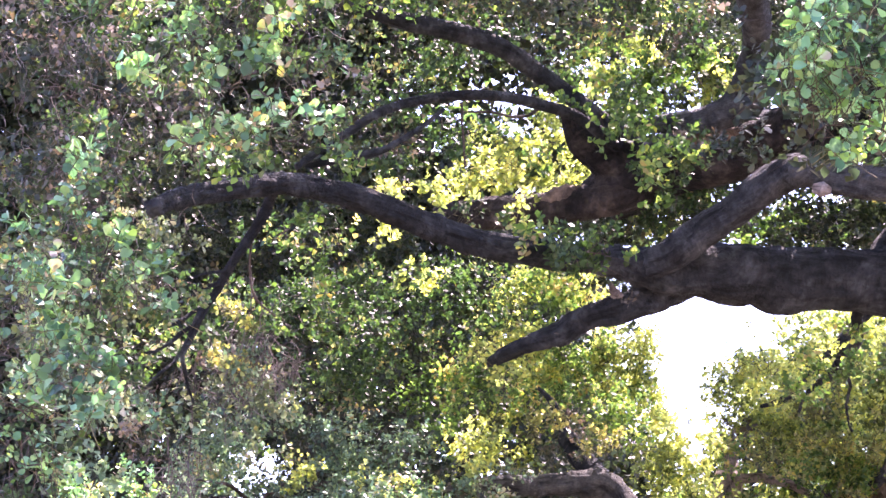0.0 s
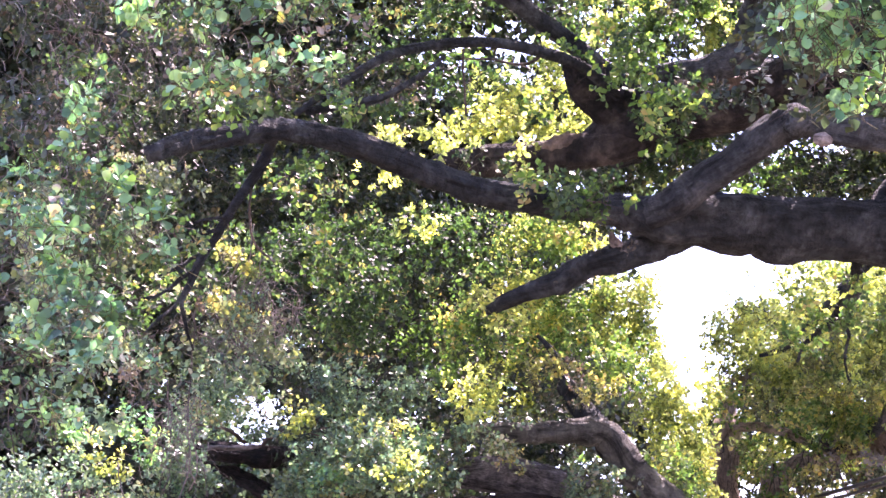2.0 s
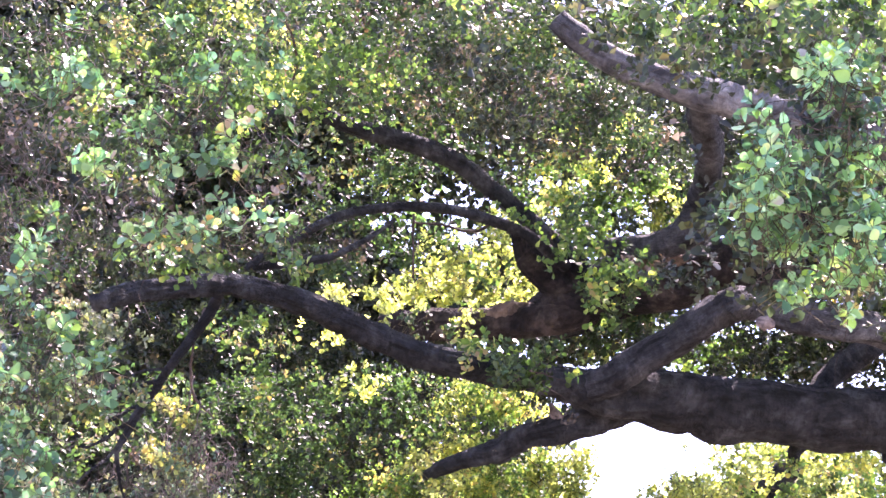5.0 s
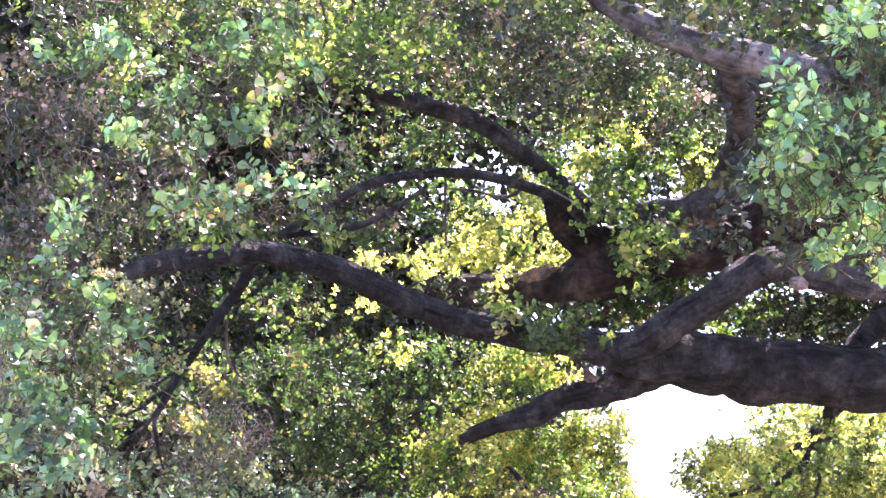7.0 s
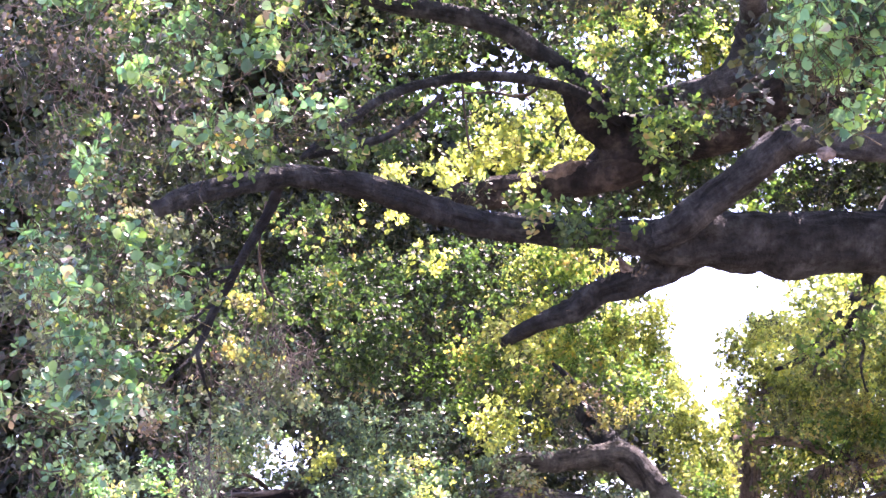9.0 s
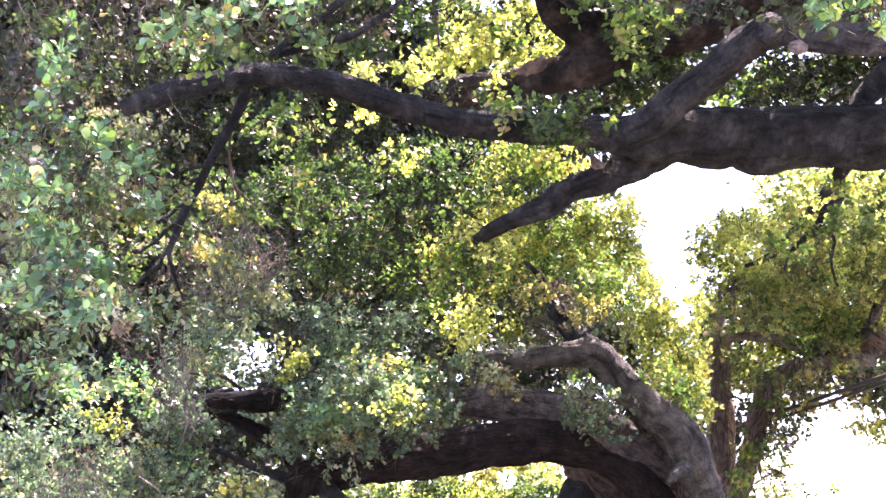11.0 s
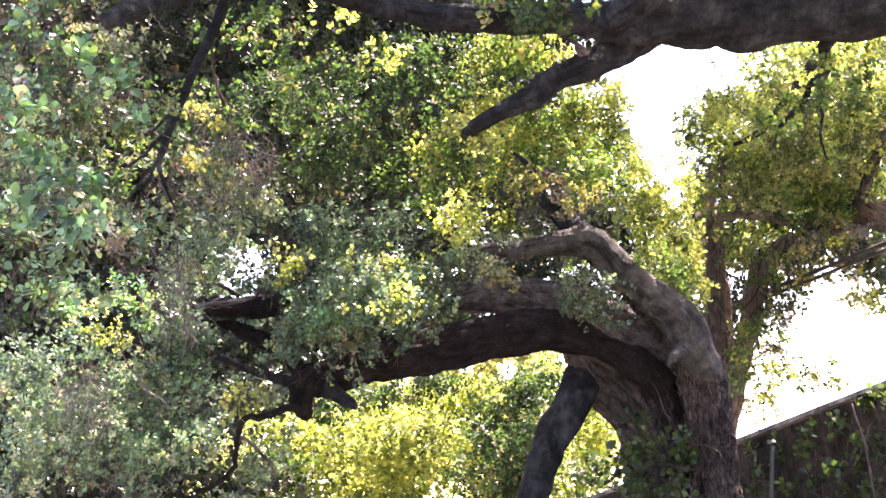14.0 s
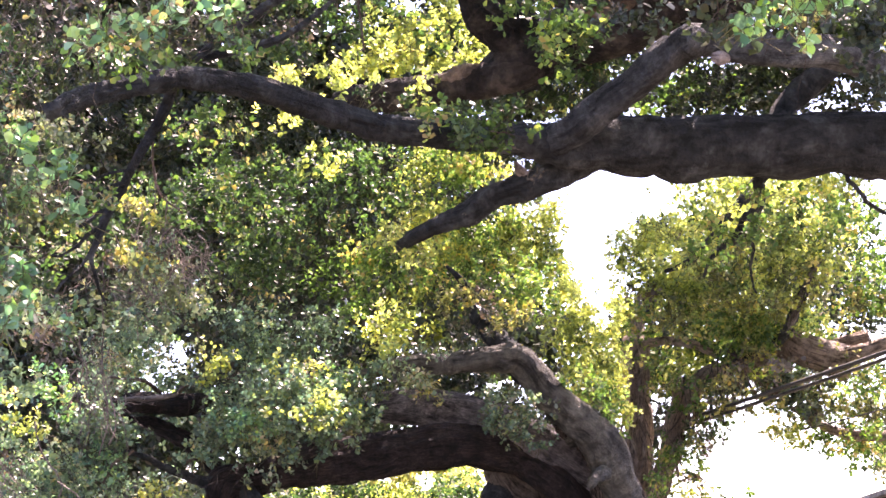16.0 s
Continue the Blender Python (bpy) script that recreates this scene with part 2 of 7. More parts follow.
M_PIPE = plain_material("dull_green_pipe", (0.05, 0.06, 0.05), (0.1, 0.115, 0.1), 5.0, 0.5)
M_CABLE = plain_material("black_cable_sheath", (0.012, 0.012, 0.012), (0.03, 0.03, 0.03), 6.0, 0.6)


# ---- builders ----
def link(name, me, mat, parent=None, label="", kind=""):
    me.materials.append(mat) if not me.materials else None
    ob = new(name, me)
    if parent is not None:
        ob.parent = parent
    return tagged(ob, label, "", "", kind)


def part(name, bm, mat, parent, label="", kind=""):
    me = bpy.data.meshes.new(name)
    bm.to_mesh(me)
    bm.free()
    return link(name, me, mat, parent, label, kind)


def thing(name, at, label, category, group="", kind=""):
    ob = new(name)
    ob.location = at
    bpy.context.view_layer.update()
    return tagged(ob, label, category, group, kind)


def mesh_from(name, verts, faces, uvs=None, smooth=False):
    """verts (n, 3); faces (m, k) of one size; uvs (m * k, 2)."""
    me = bpy.data.meshes.new(name)
    n, k = faces.shape
    me.vertices.add(len(verts))
    me.vertices.foreach_set("co", np.ascontiguousarray(verts, dtype=np.float32).ravel())
    me.loops.add(n * k)
    me.loops.foreach_set("vertex_index", faces.astype(np.int32).ravel())
    me.polygons.add(n)
    me.polygons.foreach_set("loop_start", np.arange(0, n * k, k, dtype=np.int32))
    me.polygons.foreach_set("loop_total", np.full(n, k, dtype=np.int32))
    if smooth:
        me.polygons.foreach_set("use_smooth", np.ones(n, dtype=bool))
    if uvs is not None:
        layer = me.uv_layers.new(name="UVMap")
        layer.data.foreach_set("uv", np.ascontiguousarray(uvs, dtype=np.float32).ravel())
    me.update(calc_edges=True)
    me.validate()
    return me


def spline(pts, step):
    """Catmull-Rom through rows of any width."""
    p = np.array(pts, float)
    p = np.vstack([2 * p[0] - p[1], p, 2 * p[-1] - p[-2]])
    p[[0, -1], 3:] = p[[1, -2], 3:]
    out = []
    for a, b, c, d in zip(p, p[1:], p[2:], p[3:]):
        n = max(2, int(np.linalg.norm(c[:3] - b[:3]) / step))
        for t in np.arange(n) / n:
            out.append(0.5 * (2 * b + (c - a) * t + (2 * a - 5 * b + 4 * c - d) * t * t + (3 * b - a - 3 * c + d) * t ** 3))
    out.append(p[-2])
    return np.array(out)


def tube(pts, sides=14, rough=0.08, wander=0.0, step=0.05, seed=0, cap=True, furrow=0.0):
    """A limb: rings swept along a spline of (x, y, z, radius), with swellings and an uneven section."""
    s = spline(pts, step)
    rng = np.random.RandomState(seed)
    c, r = s[:, :3].copy(), np.maximum(s[:, 3], 0.002)
    if wander:
        k = np.cumsum(rng.randn(len(c), 3), 0)
        k -= np.linspace(0, 1, len(c))[:, None] * k[-1]
        c += wander * k / max(1e-6, np.abs(k).max())
    tan = np.gradient(c, axis=0)
    tan /= np.linalg.norm(tan, axis=1)[:, None] + 1e-9
    side = np.cross(tan, (0.13, -0.95, 0.28))
    side /= np.linalg.norm(side, axis=1)[:, None] + 1e-9
    other = np.cross(tan, side)
    ang = np.arange(sides) / sides * 2 * np.pi
    along = np.concatenate([[0], np.cumsum(np.linalg.norm(np.diff(c, axis=0), axis=1))])
    verts = np.empty((len(c), sides, 3))
    off = rng.rand(3) * 50
    for i in range(len(c)):
        for j in range(sides):
            d = math.cos(ang[j]) * side[i] + math.sin(ang[j]) * other[i]
            q = c[i] + d * r[i]
            if furrow:
                q = np.array((math.cos(ang[j]) * r[i], math.sin(ang[j]) * r[i], along[i] * (0.4 if furrow > 0.013 else 0.8)))
            big = noise.noise(Vector(q * (0.55 / max(r[i], 0.03)) + off))
            low = noise.noise(Vector(q * (1.8 / max(r[i], 0.03)) + off))
            cut = 0.0
            if furrow:
                a = noise.noise(Vector((math.cos(ang[j]) * r[i] * 15 + off[0], math.sin(ang[j]) * r[i] * 15, along[i] * 2.6)))
                b = noise.noise(Vector((math.cos(ang[j]) * r[i] * 36, math.sin(ang[j]) * r[i] * 36 + off[1], along[i] * 7)))
                cut = furrow * (max(0.0, 1 - 3.2 * abs(a)) ** 1.5 + 0.35 * max(0.0, 1 - 3 * abs(b)))
            verts[i, j] = c[i] + d * (r[i] * (1 + rough * (1.3 * big + 0.6 * low)) - cut)
    n = len(c)
    i, j = np.meshgrid(np.arange(n - 1), np.arange(sides), indexing="ij")
    k = (j + 1) % sides
    faces = np.stack([i * sides + j, i * sides + k, (i + 1) * sides + k, (i + 1) * sides + j], -1).reshape(-1, 4)
    ru = np.maximum(r, 0.04)
    ua, ub = j / sides * 2 * np.pi, (j + 1) / sides * 2 * np.pi
    u = np.stack([ua * ru.mean(), ub * ru.mean(), ub * ru.mean(), ua * ru.mean()], -1)
    v = np.stack([along[i], along[i], along[i + 1], along[i + 1]], -1)
    uvs = np.stack([u, v], -1).reshape(-1, 2)
    verts = verts.reshape(-1, 3)
    if cap:
        for ring, tip in ((0, c[0] - tan[0] * r[0] * 0.15), (n - 1, c[-1] + tan[-1] * r[-1] * 0.25)):
            verts = np.vstack([verts, tip[None]])
            a = ring * sides + np.arange(0, sides, 2)
            b = ring * sides + np.arange(1, sides + 1, 2) % sides
            e = ring * sides + np.arange(2, sides + 2, 2) % sides
            z = np.full(len(a), len(verts) - 1)
            q = np.stack([a, b, e, z] if ring else [z, e, b, a], -1)
            faces, uvs = np.vstack([faces, q]), np.vstack([uvs, np.zeros((4 * len(q), 2))])
    return verts, faces, uvs


def limb(name, parent, pts, mat, label="", sides=16, rough=0.09, wander=0.0, step=0.05, seed=0, furrow=0.0):
    o = np.array(parent.matrix_world.translation)
    v, f, uv = tube(pts, sides, rough, wander, step, seed, True, furrow)
    return link(name, mesh_from(name, v - o, f, uv, True), mat, parent, label)


# an obovate leaf folded along its midrib: base, right, right, tip, left, left
LEAF = np.array([(0, 0, 0), (0.24, 0.34, 0.06), (0.36, 0.74, 0.07), (0, 1, -0.05), (-0.36, 0.74, 0.07), (-0.24, 0.34, 0.06)])
LEAF_FACES = np.array([(0, 1, 2, 3), (0, 3, 4, 5)])


def fine_leaf():
    """A finer obovate leaf with a stalk, a curved midrib and raised margins."""
    rows = [(0.0, 0.012), (0.15, 0.014), (0.20, 0.07), (0.36, 0.20), (0.56, 0.32), (0.75, 0.38), (0.90, 0.28), (1.0, 0.05)]
    v, f = [], []
    for t, w in rows:
        dip = -0.16 * (t - 0.35) ** 2 - 0.02 * t
        v += [(-w, t, dip + 0.18 * w), (0, t, dip), (w, t, dip + 0.18 * w)]
    for k in range(len(rows) - 1):
        a = 3 * k
        f += [(a, a + 1, a + 4, a + 3), (a + 1, a + 2, a + 5, a + 4)]
    return np.array(v, float), np.array(f)


FINE, FINE_FACES = fine_leaf()


def unit(v):
    return v / (np.linalg.norm(v, axis=-1, keepdims=True) + 1e-9)


# gaps between the leaf masses: bearing, rise and half width per metre of distance, and how far each reaches
GAPS = [(0.1431, 0.2319, 0.0165, 99), (0.1416, 0.2164, 0.0145, 99), (0.1411, 0.2008, 0.0112, 99), (0.1456, 0.1847, 0.0092, 99), (0.1495, 0.1688, 0.0066, 99), (0.1508, 0.2379, 0.0165, 99), (0.1618, 0.2437, 0.0198, 99), (0.1859, 0.2442, 0.0132, 99),
        (-0.1066, 0.1611, 0.0112, 95), (-0.1177, 0.1509, 0.006, 95), (0.0393, 0.0801, 0.0056, 99), (0.0166, 0.0851, 0.004, 99), (0.2229, 0.0751, 0.0181, 99),
        (0.247, 0.0688, 0.0198, 99), (0.1983, 0.0448, 0.0086, 99), (-0.1219, 0.1355, 0.0158, 12.3), (-0.1022, 0.1321, 0.0132, 12.3), (-0.1103, 0.1183, 0.0119, 12.3),
        (-0.1154, 0.1012, 0.0092, 12.2), (-0.0977, 0.095, 0.0092, 12.3), (-0.0805, 0.0853, 0.0139, 12.3), (-0.0885, 0.0723, 0.0112, 12.2), (-0.0616, 0.0763, 0.0112, 12.3),
        (-0.0412, 0.0805, 0.0092, 12.35), (-0.0253, 0.0879, 0.0106, 12.4), (-0.0116, 0.0919, 0.0106, 12.5), (-0.1209, 0.0538, 0.0073, 12), (-0.1069, 0.0712, 0.0079, 12),
        (0.1698, 0.1663, 0.0043, 16.2), (0.1673, 0.1495, 0.0049, 16.2), (0.166, 0.136, 0.0059, 16.2), (0.1652, 0.1208, 0.0066, 16.2), (0.165, 0.1057, 0.0066, 16.2),
        (0.1639, 0.089, 0.0066, 16.2), (0.1933, 0.1225, 0.0053, 15.7), (0.1879, 0.1062, 0.0066, 15.7), (0.1821, 0.0901, 0.0066, 15.7), (0.2644, 0.1462, 0.0112, 15.2),
        (0.2041, 0.1382, 0.0066, 15.6), (0.2875, 0.1394, 0.0086, 15.2), (0.2707, 0.1431, 0.0066, 15.2), (0.0543, 0.2896, 0.0073, 9.4), (-0.145, 0.326, 0.0132, 8.2),
        (-0.1654, 0.3213, 0.0119, 8.0), (0.1675, 0.4009, 0.0112, 11.75), (0.1660, 0.3920, 0.0092, 11.75), (0.1912, 0.4588, 0.0099, 8.2), (0.1982, 0.4336, 0.0079, 8.8),
        (0.2553, 0.1550, 0.0049, 15.3), (0.2631, 0.1657, 0.0046, 15.2), (0.2698, 0.1780, 0.0046, 15.1), (0.2518, 0.2500, 0.0049, 14.65), (0.2427, 0.2399, 0.0046, 14.7), (0.2313, 0.2280, 0.0043, 14.8)]


def sprig_tips(rng, blobs, cover, leaf, per, tight, pack, lean, up):
    """Twig tips and their ways: ellipsoids (x, y, z, rx, ry, rz) hold uneven clumps, clumps hold many twig tips."""
    tips, ways, hearts = [], [], []
    for x, y, z, rx, ry, rz in blobs:
        n = int(cover * math.pi * rx * rz / (0.34 * leaf * leaf) / per) + 1
        m = max(3, int(n * per * leaf * leaf / (pack * tight * tight)))
        d = unit(rng.randn(m, 3)) * (rng.rand(m) ** 0.5)[:, None] * (0.7 + 0.45 * rng.rand(m))[:, None]
        heart = d * (rx, ry, rz) + (x, y, z)
        girth = tight * (0.45 + 1.1 * rng.rand(m))
        pick = rng.choice(m, n, p=girth ** 2 / (girth ** 2).sum())
        e = unit(rng.randn(n, 3))
        e[:, 2] = e[:, 2] * 0.75 + 0.15
        tips.append(heart[pick] + e * (girth[pick] * rng.rand(n) ** 0.4)[:, None])
        ways.append(unit(e * 0.8 + np.array(lean) * up * 0.55 + rng.randn(n, 3) * 0.3))
        hearts.append(heart[pick])
    tips, ways, hearts = np.vstack(tips), np.vstack(ways), np.vstack(hearts)
    keep = np.ones(len(tips), bool)
    for a, b, r, far in GAPS:
        away = np.hypot(tips[:, 0] / tips[:, 1] - a, (tips[:, 2] - 1.64) / tips[:, 1] - b)
        edge = r * (0.75 + 0.45 * rng.rand(len(tips))) + (0.8 * leaf / tips[:, 1] if leaf > 0.1 else 0.0)
        stray = rng.rand(len(tips)) < (0.0 if far < 90 or leaf > 0.1 else 0.06 if far > 98 else 0.4)
        keep &= (tips[:, 1] > far) | stray | (away > edge)
    return tips[keep], ways[keep], hearts[keep]


def rosettes(rng, tips, ways, per, leaf):
    """Leaf bases, sizes and axes: each tip carries a whorl of leaves, small and upright within, large and spread without."""
    n = len(tips)
    u = unit(np.cross(ways, unit(rng.randn(n, 3))))
    w = np.cross(ways, u)
    k = np.arange(per)[None] / max(1, per - 1)
    spin = 2.4 * np.arange(per)[None] + 6.28 * rng.rand(n, 1) + 0.5 * rng.randn(n, per)
    tilt = 0.45 + 0.95 * k + 0.28 * rng.randn(n, per)
    y = np.cos(tilt)[..., None] * ways[:, None] + np.sin(tilt)[..., None] * (np.cos(spin)[..., None] * u[:, None] + np.sin(spin)[..., None] * w[:, None])
    y[..., 2] -= 0.18 * k
    y = unit(y)
    z = ways[:, None] + 0.28 * rng.randn(n, per, 3)
    z = unit(z - (y * z).sum(-1, keepdims=True) * y)
    at = tips[:, None] - ways[:, None] * (leaf * (0.9 * k + 0.35 * rng.rand(n, per)))[..., None]
    size = leaf * (0.6 + 0.4 * k) * (0.6 + 0.65 * rng.rand(n, per))
    return at.reshape(-1, 3), size.reshape(-1), np.cross(y, z).reshape(-1, 3), y.reshape(-1, 3), z.reshape(-1, 3)


def sprig_stems(name, parent, tips, ways, hearts, thick, reach, mat, rng):
    """The thin green-brown twigs that carry the whorls, joined into one part."""
    n = len(tips)
    back = unit(hearts - tips + 0.02 * rng.randn(n, 3) - (0, 0, 0.02))
    c = np.stack([tips, tips - ways * reach * 0.4, tips - ways * reach * 0.6 + back * reach * 0.5], 1)
    side = unit(np.cross(ways, unit(rng.randn(n, 3))))
    over = np.cross(ways, side)
    ang = np.array((0, 2.09, 4.19))
    ring = np.cos(ang)[None, None, :, None] * side[:, None, None] + np.sin(ang)[None, None, :, None] * over[:, None, None]
    v = (c[:, :, None] + ring * (thick * np.array((0.5, 0.8, 1.1)))[None, :, None, None]).reshape(-1, 3)
    quad = np.array([(3 * s + a, 3 * s + (a + 1) % 3, 3 * s + 3 + (a + 1) % 3, 3 * s + 3 + a) for s in range(2) for a in range(3)])
    f = (np.arange(n)[:, None, None] * 9 + quad[None]).reshape(-1, 4)
    return link(name, mesh_from(name, v - np.array(parent.matrix_world.translation), f, None, True), mat, parent, "", "stuff")


def foliage(name, parent, blobs, mat, leaf=0.05, cover=2.0, per=6, up=0.6, seed=0, label="", tight=0.2, lean=(0, 0, 1), fine=False, single=0, pack=7.0, stem=0.0):
    """Many separate leaves in whorls as one part; the first few may be parts of their own."""
    rng = np.random.RandomState(seed)
    tips, ways, hearts = sprig_tips(rng, blobs, cover, leaf, per, tight, pack, lean, up)
    p, size, ax, ay, az = rosettes(rng, tips, ways, per, leaf)
    n = len(p)
    wide = (0.68 if fine else 0.8) + 0.4 * rng.rand(n)
    curl = rng.rand(n) * 2.6 - 0.5
    shape, faces = (FINE, FINE_FACES) if fine else (LEAF, LEAF_FACES)
    o = np.array(parent.matrix_world.translation)
    order = rng.permutation(n)
    own, rest = order[:single], order[single:]
    v = (p[rest, None] + (shape[None, :, 0:1] * wide[rest, None, None] * ax[rest, None] + shape[None, :, 1:2] * ay[rest, None]
                          + shape[None, :, 2:3] * curl[rest, None, None] * az[rest, None]) * size[rest, None, None]).reshape(-1, 3)
    f = (np.arange(len(rest))[:, None, None] * len(shape) + faces[None]).reshape(-1, 4)
    crown = link(name, mesh_from(name, v - o, f, None, fine), mat, parent, label, "stuff")
    if stem:
        sprig_stems("sprig_stem", parent, tips, ways, hearts, stem, leaf * 3.2, M_SPRIG, rng)
    if single:
        one = mesh_from("leaf", FINE, FINE_FACES, None, True)
        for k in own:
            ob = link("leaf", one, M_LEAF_ONE, crown)
            m = Matrix([(*(c * size[k] for c in row), q) for row, q in zip(np.stack([ax[k] * wide[k], ay[k], az[k]], 1), p[k] - o)] + [(0, 0, 0, 1)])
            ob.matrix_local = m
    return crown


def twigs(name, parent, blobs, mat, count, length=0.3, thick=0.004, seed=0, label="", hang=0.2):
    """Thin crooked twigs scattered through ellipsoids, joined into one part."""
    rng = np.random.RandomState(seed)
    b = np.array(blobs)
    w = b[:, 3] * b[:, 5]
    pick = rng.choice(len(b), count, p=w / w.sum())
    vs, fs, base = [], [], 0
    for q in b[pick]:
        d = rng.randn(3)
        at = q[:3] + d / np.linalg.norm(d) * rng.rand() ** 0.5 * q[3:]
        way = rng.randn(3)
        way[2] -= hang * 3
        way /= np.linalg.norm(way)
        seg = 5
        step = length * (0.5 + rng.rand()) / seg
        r0 = thick * (0.6 + 0.8 * rng.rand())
        side = np.cross(way, rng.randn(3))
        side /= np.linalg.norm(side)
        up = np.cross(way, side)
        for k in range(seg + 1):
            r = r0 * (1 - 0.75 * k / seg)
            for a in (0, 2.09, 4.19):
                vs.append(at + (math.cos(a) * side + math.sin(a) * up) * r)
            way = way + rng.randn(3) * 0.28 - np.array((0, 0, hang * 0.3))
            way /= np.linalg.norm(way)
            at = at + way * step
        for k in range(seg):
            for a in range(3):
                c = (a + 1) % 3
                fs.append((base + 3 * k + a, base + 3 * k + c, base + 3 * k + 3 + c, base + 3 * k + 3 + a))
        base += 3 * (seg + 1)
    o = np.array(parent.matrix_world.translation)
    return link(name, mesh_from(name, np.array(vs) - o, np.array(fs)), mat, parent, label, "stuff")


# ---- ground ----
def build_ground():
    n = 60
    g = np.linspace(-1, 1, n)
    g = np.sign(g) * np.abs(g) ** 3 * 900
    x, y = np.meshgrid(g, g + 12, indexing="ij")
    z = np.array([[0.06 * noise.noise(Vector((a * 0.4, b * 0.4, 0))) - 0.03 for a, b in zip(r, s)] for r, s in zip(x, y)])
    v = np.stack([x, y, z], -1).reshape(-1, 3)
    i, j = np.meshgrid(np.arange(n - 1), np.arange(n - 1), indexing="ij")
    f = np.stack([i * n + j, (i + 1) * n + j, (i + 1) * n + j + 1, i * n + j + 1], -1).reshape(-1, 4)
    tagged(link("ground", mesh_from("ground", v, f, None, True), M_GROUND), "bare earth covered with dry brown leaf litter", "ground", "", "structure")


build_ground()

# ---- the spreading tree with the long level limbs ----
tree_a = thing("tree", (6.4, 11.0, 0), "old spreading tree with long level grey limbs and dense leaves", "tree", "trees")
limb("trunk", tree_a, [(6.55, 11.1, -0.1, 0.62), (6.4, 11.0, 0.5, 0.48), (6.25, 10.9, 1.6, 0.43), (6.05, 10.8, 2.9, 0.4), (5.8, 10.6, 3.9, 0.38), (5.5, 10.4, 4.8, 0.36), (5.2, 10.2, 5.7, 0.3), (5.0, 9.9, 6.9, 0.22), (4.9, 9.7, 8.2, 0.13)], M_BARK, "", 28, 0.12, 0, 0.08, 1)
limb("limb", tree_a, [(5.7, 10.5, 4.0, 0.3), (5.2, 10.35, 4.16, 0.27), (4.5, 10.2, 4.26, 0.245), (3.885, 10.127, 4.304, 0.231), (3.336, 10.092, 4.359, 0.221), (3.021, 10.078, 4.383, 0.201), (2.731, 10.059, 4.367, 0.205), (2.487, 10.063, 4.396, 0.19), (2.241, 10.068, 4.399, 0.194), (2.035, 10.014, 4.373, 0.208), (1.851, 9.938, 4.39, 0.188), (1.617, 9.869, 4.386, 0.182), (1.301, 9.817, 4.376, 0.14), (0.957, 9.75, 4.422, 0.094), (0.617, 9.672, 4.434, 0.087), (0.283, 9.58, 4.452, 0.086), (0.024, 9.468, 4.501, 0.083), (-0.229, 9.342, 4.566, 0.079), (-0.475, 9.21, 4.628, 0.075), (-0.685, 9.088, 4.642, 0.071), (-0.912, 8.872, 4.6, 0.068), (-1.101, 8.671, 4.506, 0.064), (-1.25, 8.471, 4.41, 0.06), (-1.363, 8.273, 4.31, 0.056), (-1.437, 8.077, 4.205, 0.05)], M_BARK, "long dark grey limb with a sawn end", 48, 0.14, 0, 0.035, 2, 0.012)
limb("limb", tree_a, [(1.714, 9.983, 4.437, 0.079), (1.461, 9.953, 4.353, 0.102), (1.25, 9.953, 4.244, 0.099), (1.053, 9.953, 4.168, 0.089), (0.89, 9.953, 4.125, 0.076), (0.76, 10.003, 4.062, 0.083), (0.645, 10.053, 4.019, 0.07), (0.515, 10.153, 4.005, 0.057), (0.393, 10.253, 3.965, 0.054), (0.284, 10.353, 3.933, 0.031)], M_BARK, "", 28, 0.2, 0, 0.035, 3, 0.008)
limb("limb", tree_a, [(1.145, 9.822, 4.379, 0.085), (1.302, 9.689, 4.411, 0.101), (1.489, 9.527, 4.514, 0.1), (1.701, 9.356, 4.612, 0.099), (1.892, 9.174, 4.73, 0.105), (2.011, 9.038, 4.738, 0.097), (2.19, 9.014, 4.688, 0.091), (2.39, 8.979, 4.641, 0.094), (2.883, 9.26, 4.681, 0.101), (3.44, 9.556, 4.548, 0.122), (4.3, 9.95, 4.5, 0.14), (5.3, 10.3, 4.6, 0.16)], M_BARK_GREY, "", 32, 0.18, 0, 0.04, 4, 0.008)
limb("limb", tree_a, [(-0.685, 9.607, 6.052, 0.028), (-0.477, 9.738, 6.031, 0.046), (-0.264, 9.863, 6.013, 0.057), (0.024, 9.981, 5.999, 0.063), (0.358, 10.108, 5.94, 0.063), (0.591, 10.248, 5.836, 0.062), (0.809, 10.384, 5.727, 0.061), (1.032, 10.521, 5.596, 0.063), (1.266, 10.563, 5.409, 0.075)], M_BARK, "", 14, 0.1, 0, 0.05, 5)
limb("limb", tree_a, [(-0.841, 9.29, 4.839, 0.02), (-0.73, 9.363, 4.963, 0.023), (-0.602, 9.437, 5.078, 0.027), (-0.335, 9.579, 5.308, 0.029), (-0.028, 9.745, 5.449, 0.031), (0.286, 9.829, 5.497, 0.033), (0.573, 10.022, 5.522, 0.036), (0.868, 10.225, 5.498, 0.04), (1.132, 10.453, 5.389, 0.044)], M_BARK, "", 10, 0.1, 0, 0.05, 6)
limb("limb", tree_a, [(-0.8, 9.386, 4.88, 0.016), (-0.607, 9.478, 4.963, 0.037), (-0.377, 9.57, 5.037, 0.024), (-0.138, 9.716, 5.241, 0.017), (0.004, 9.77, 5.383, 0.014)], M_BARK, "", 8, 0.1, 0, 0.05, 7)
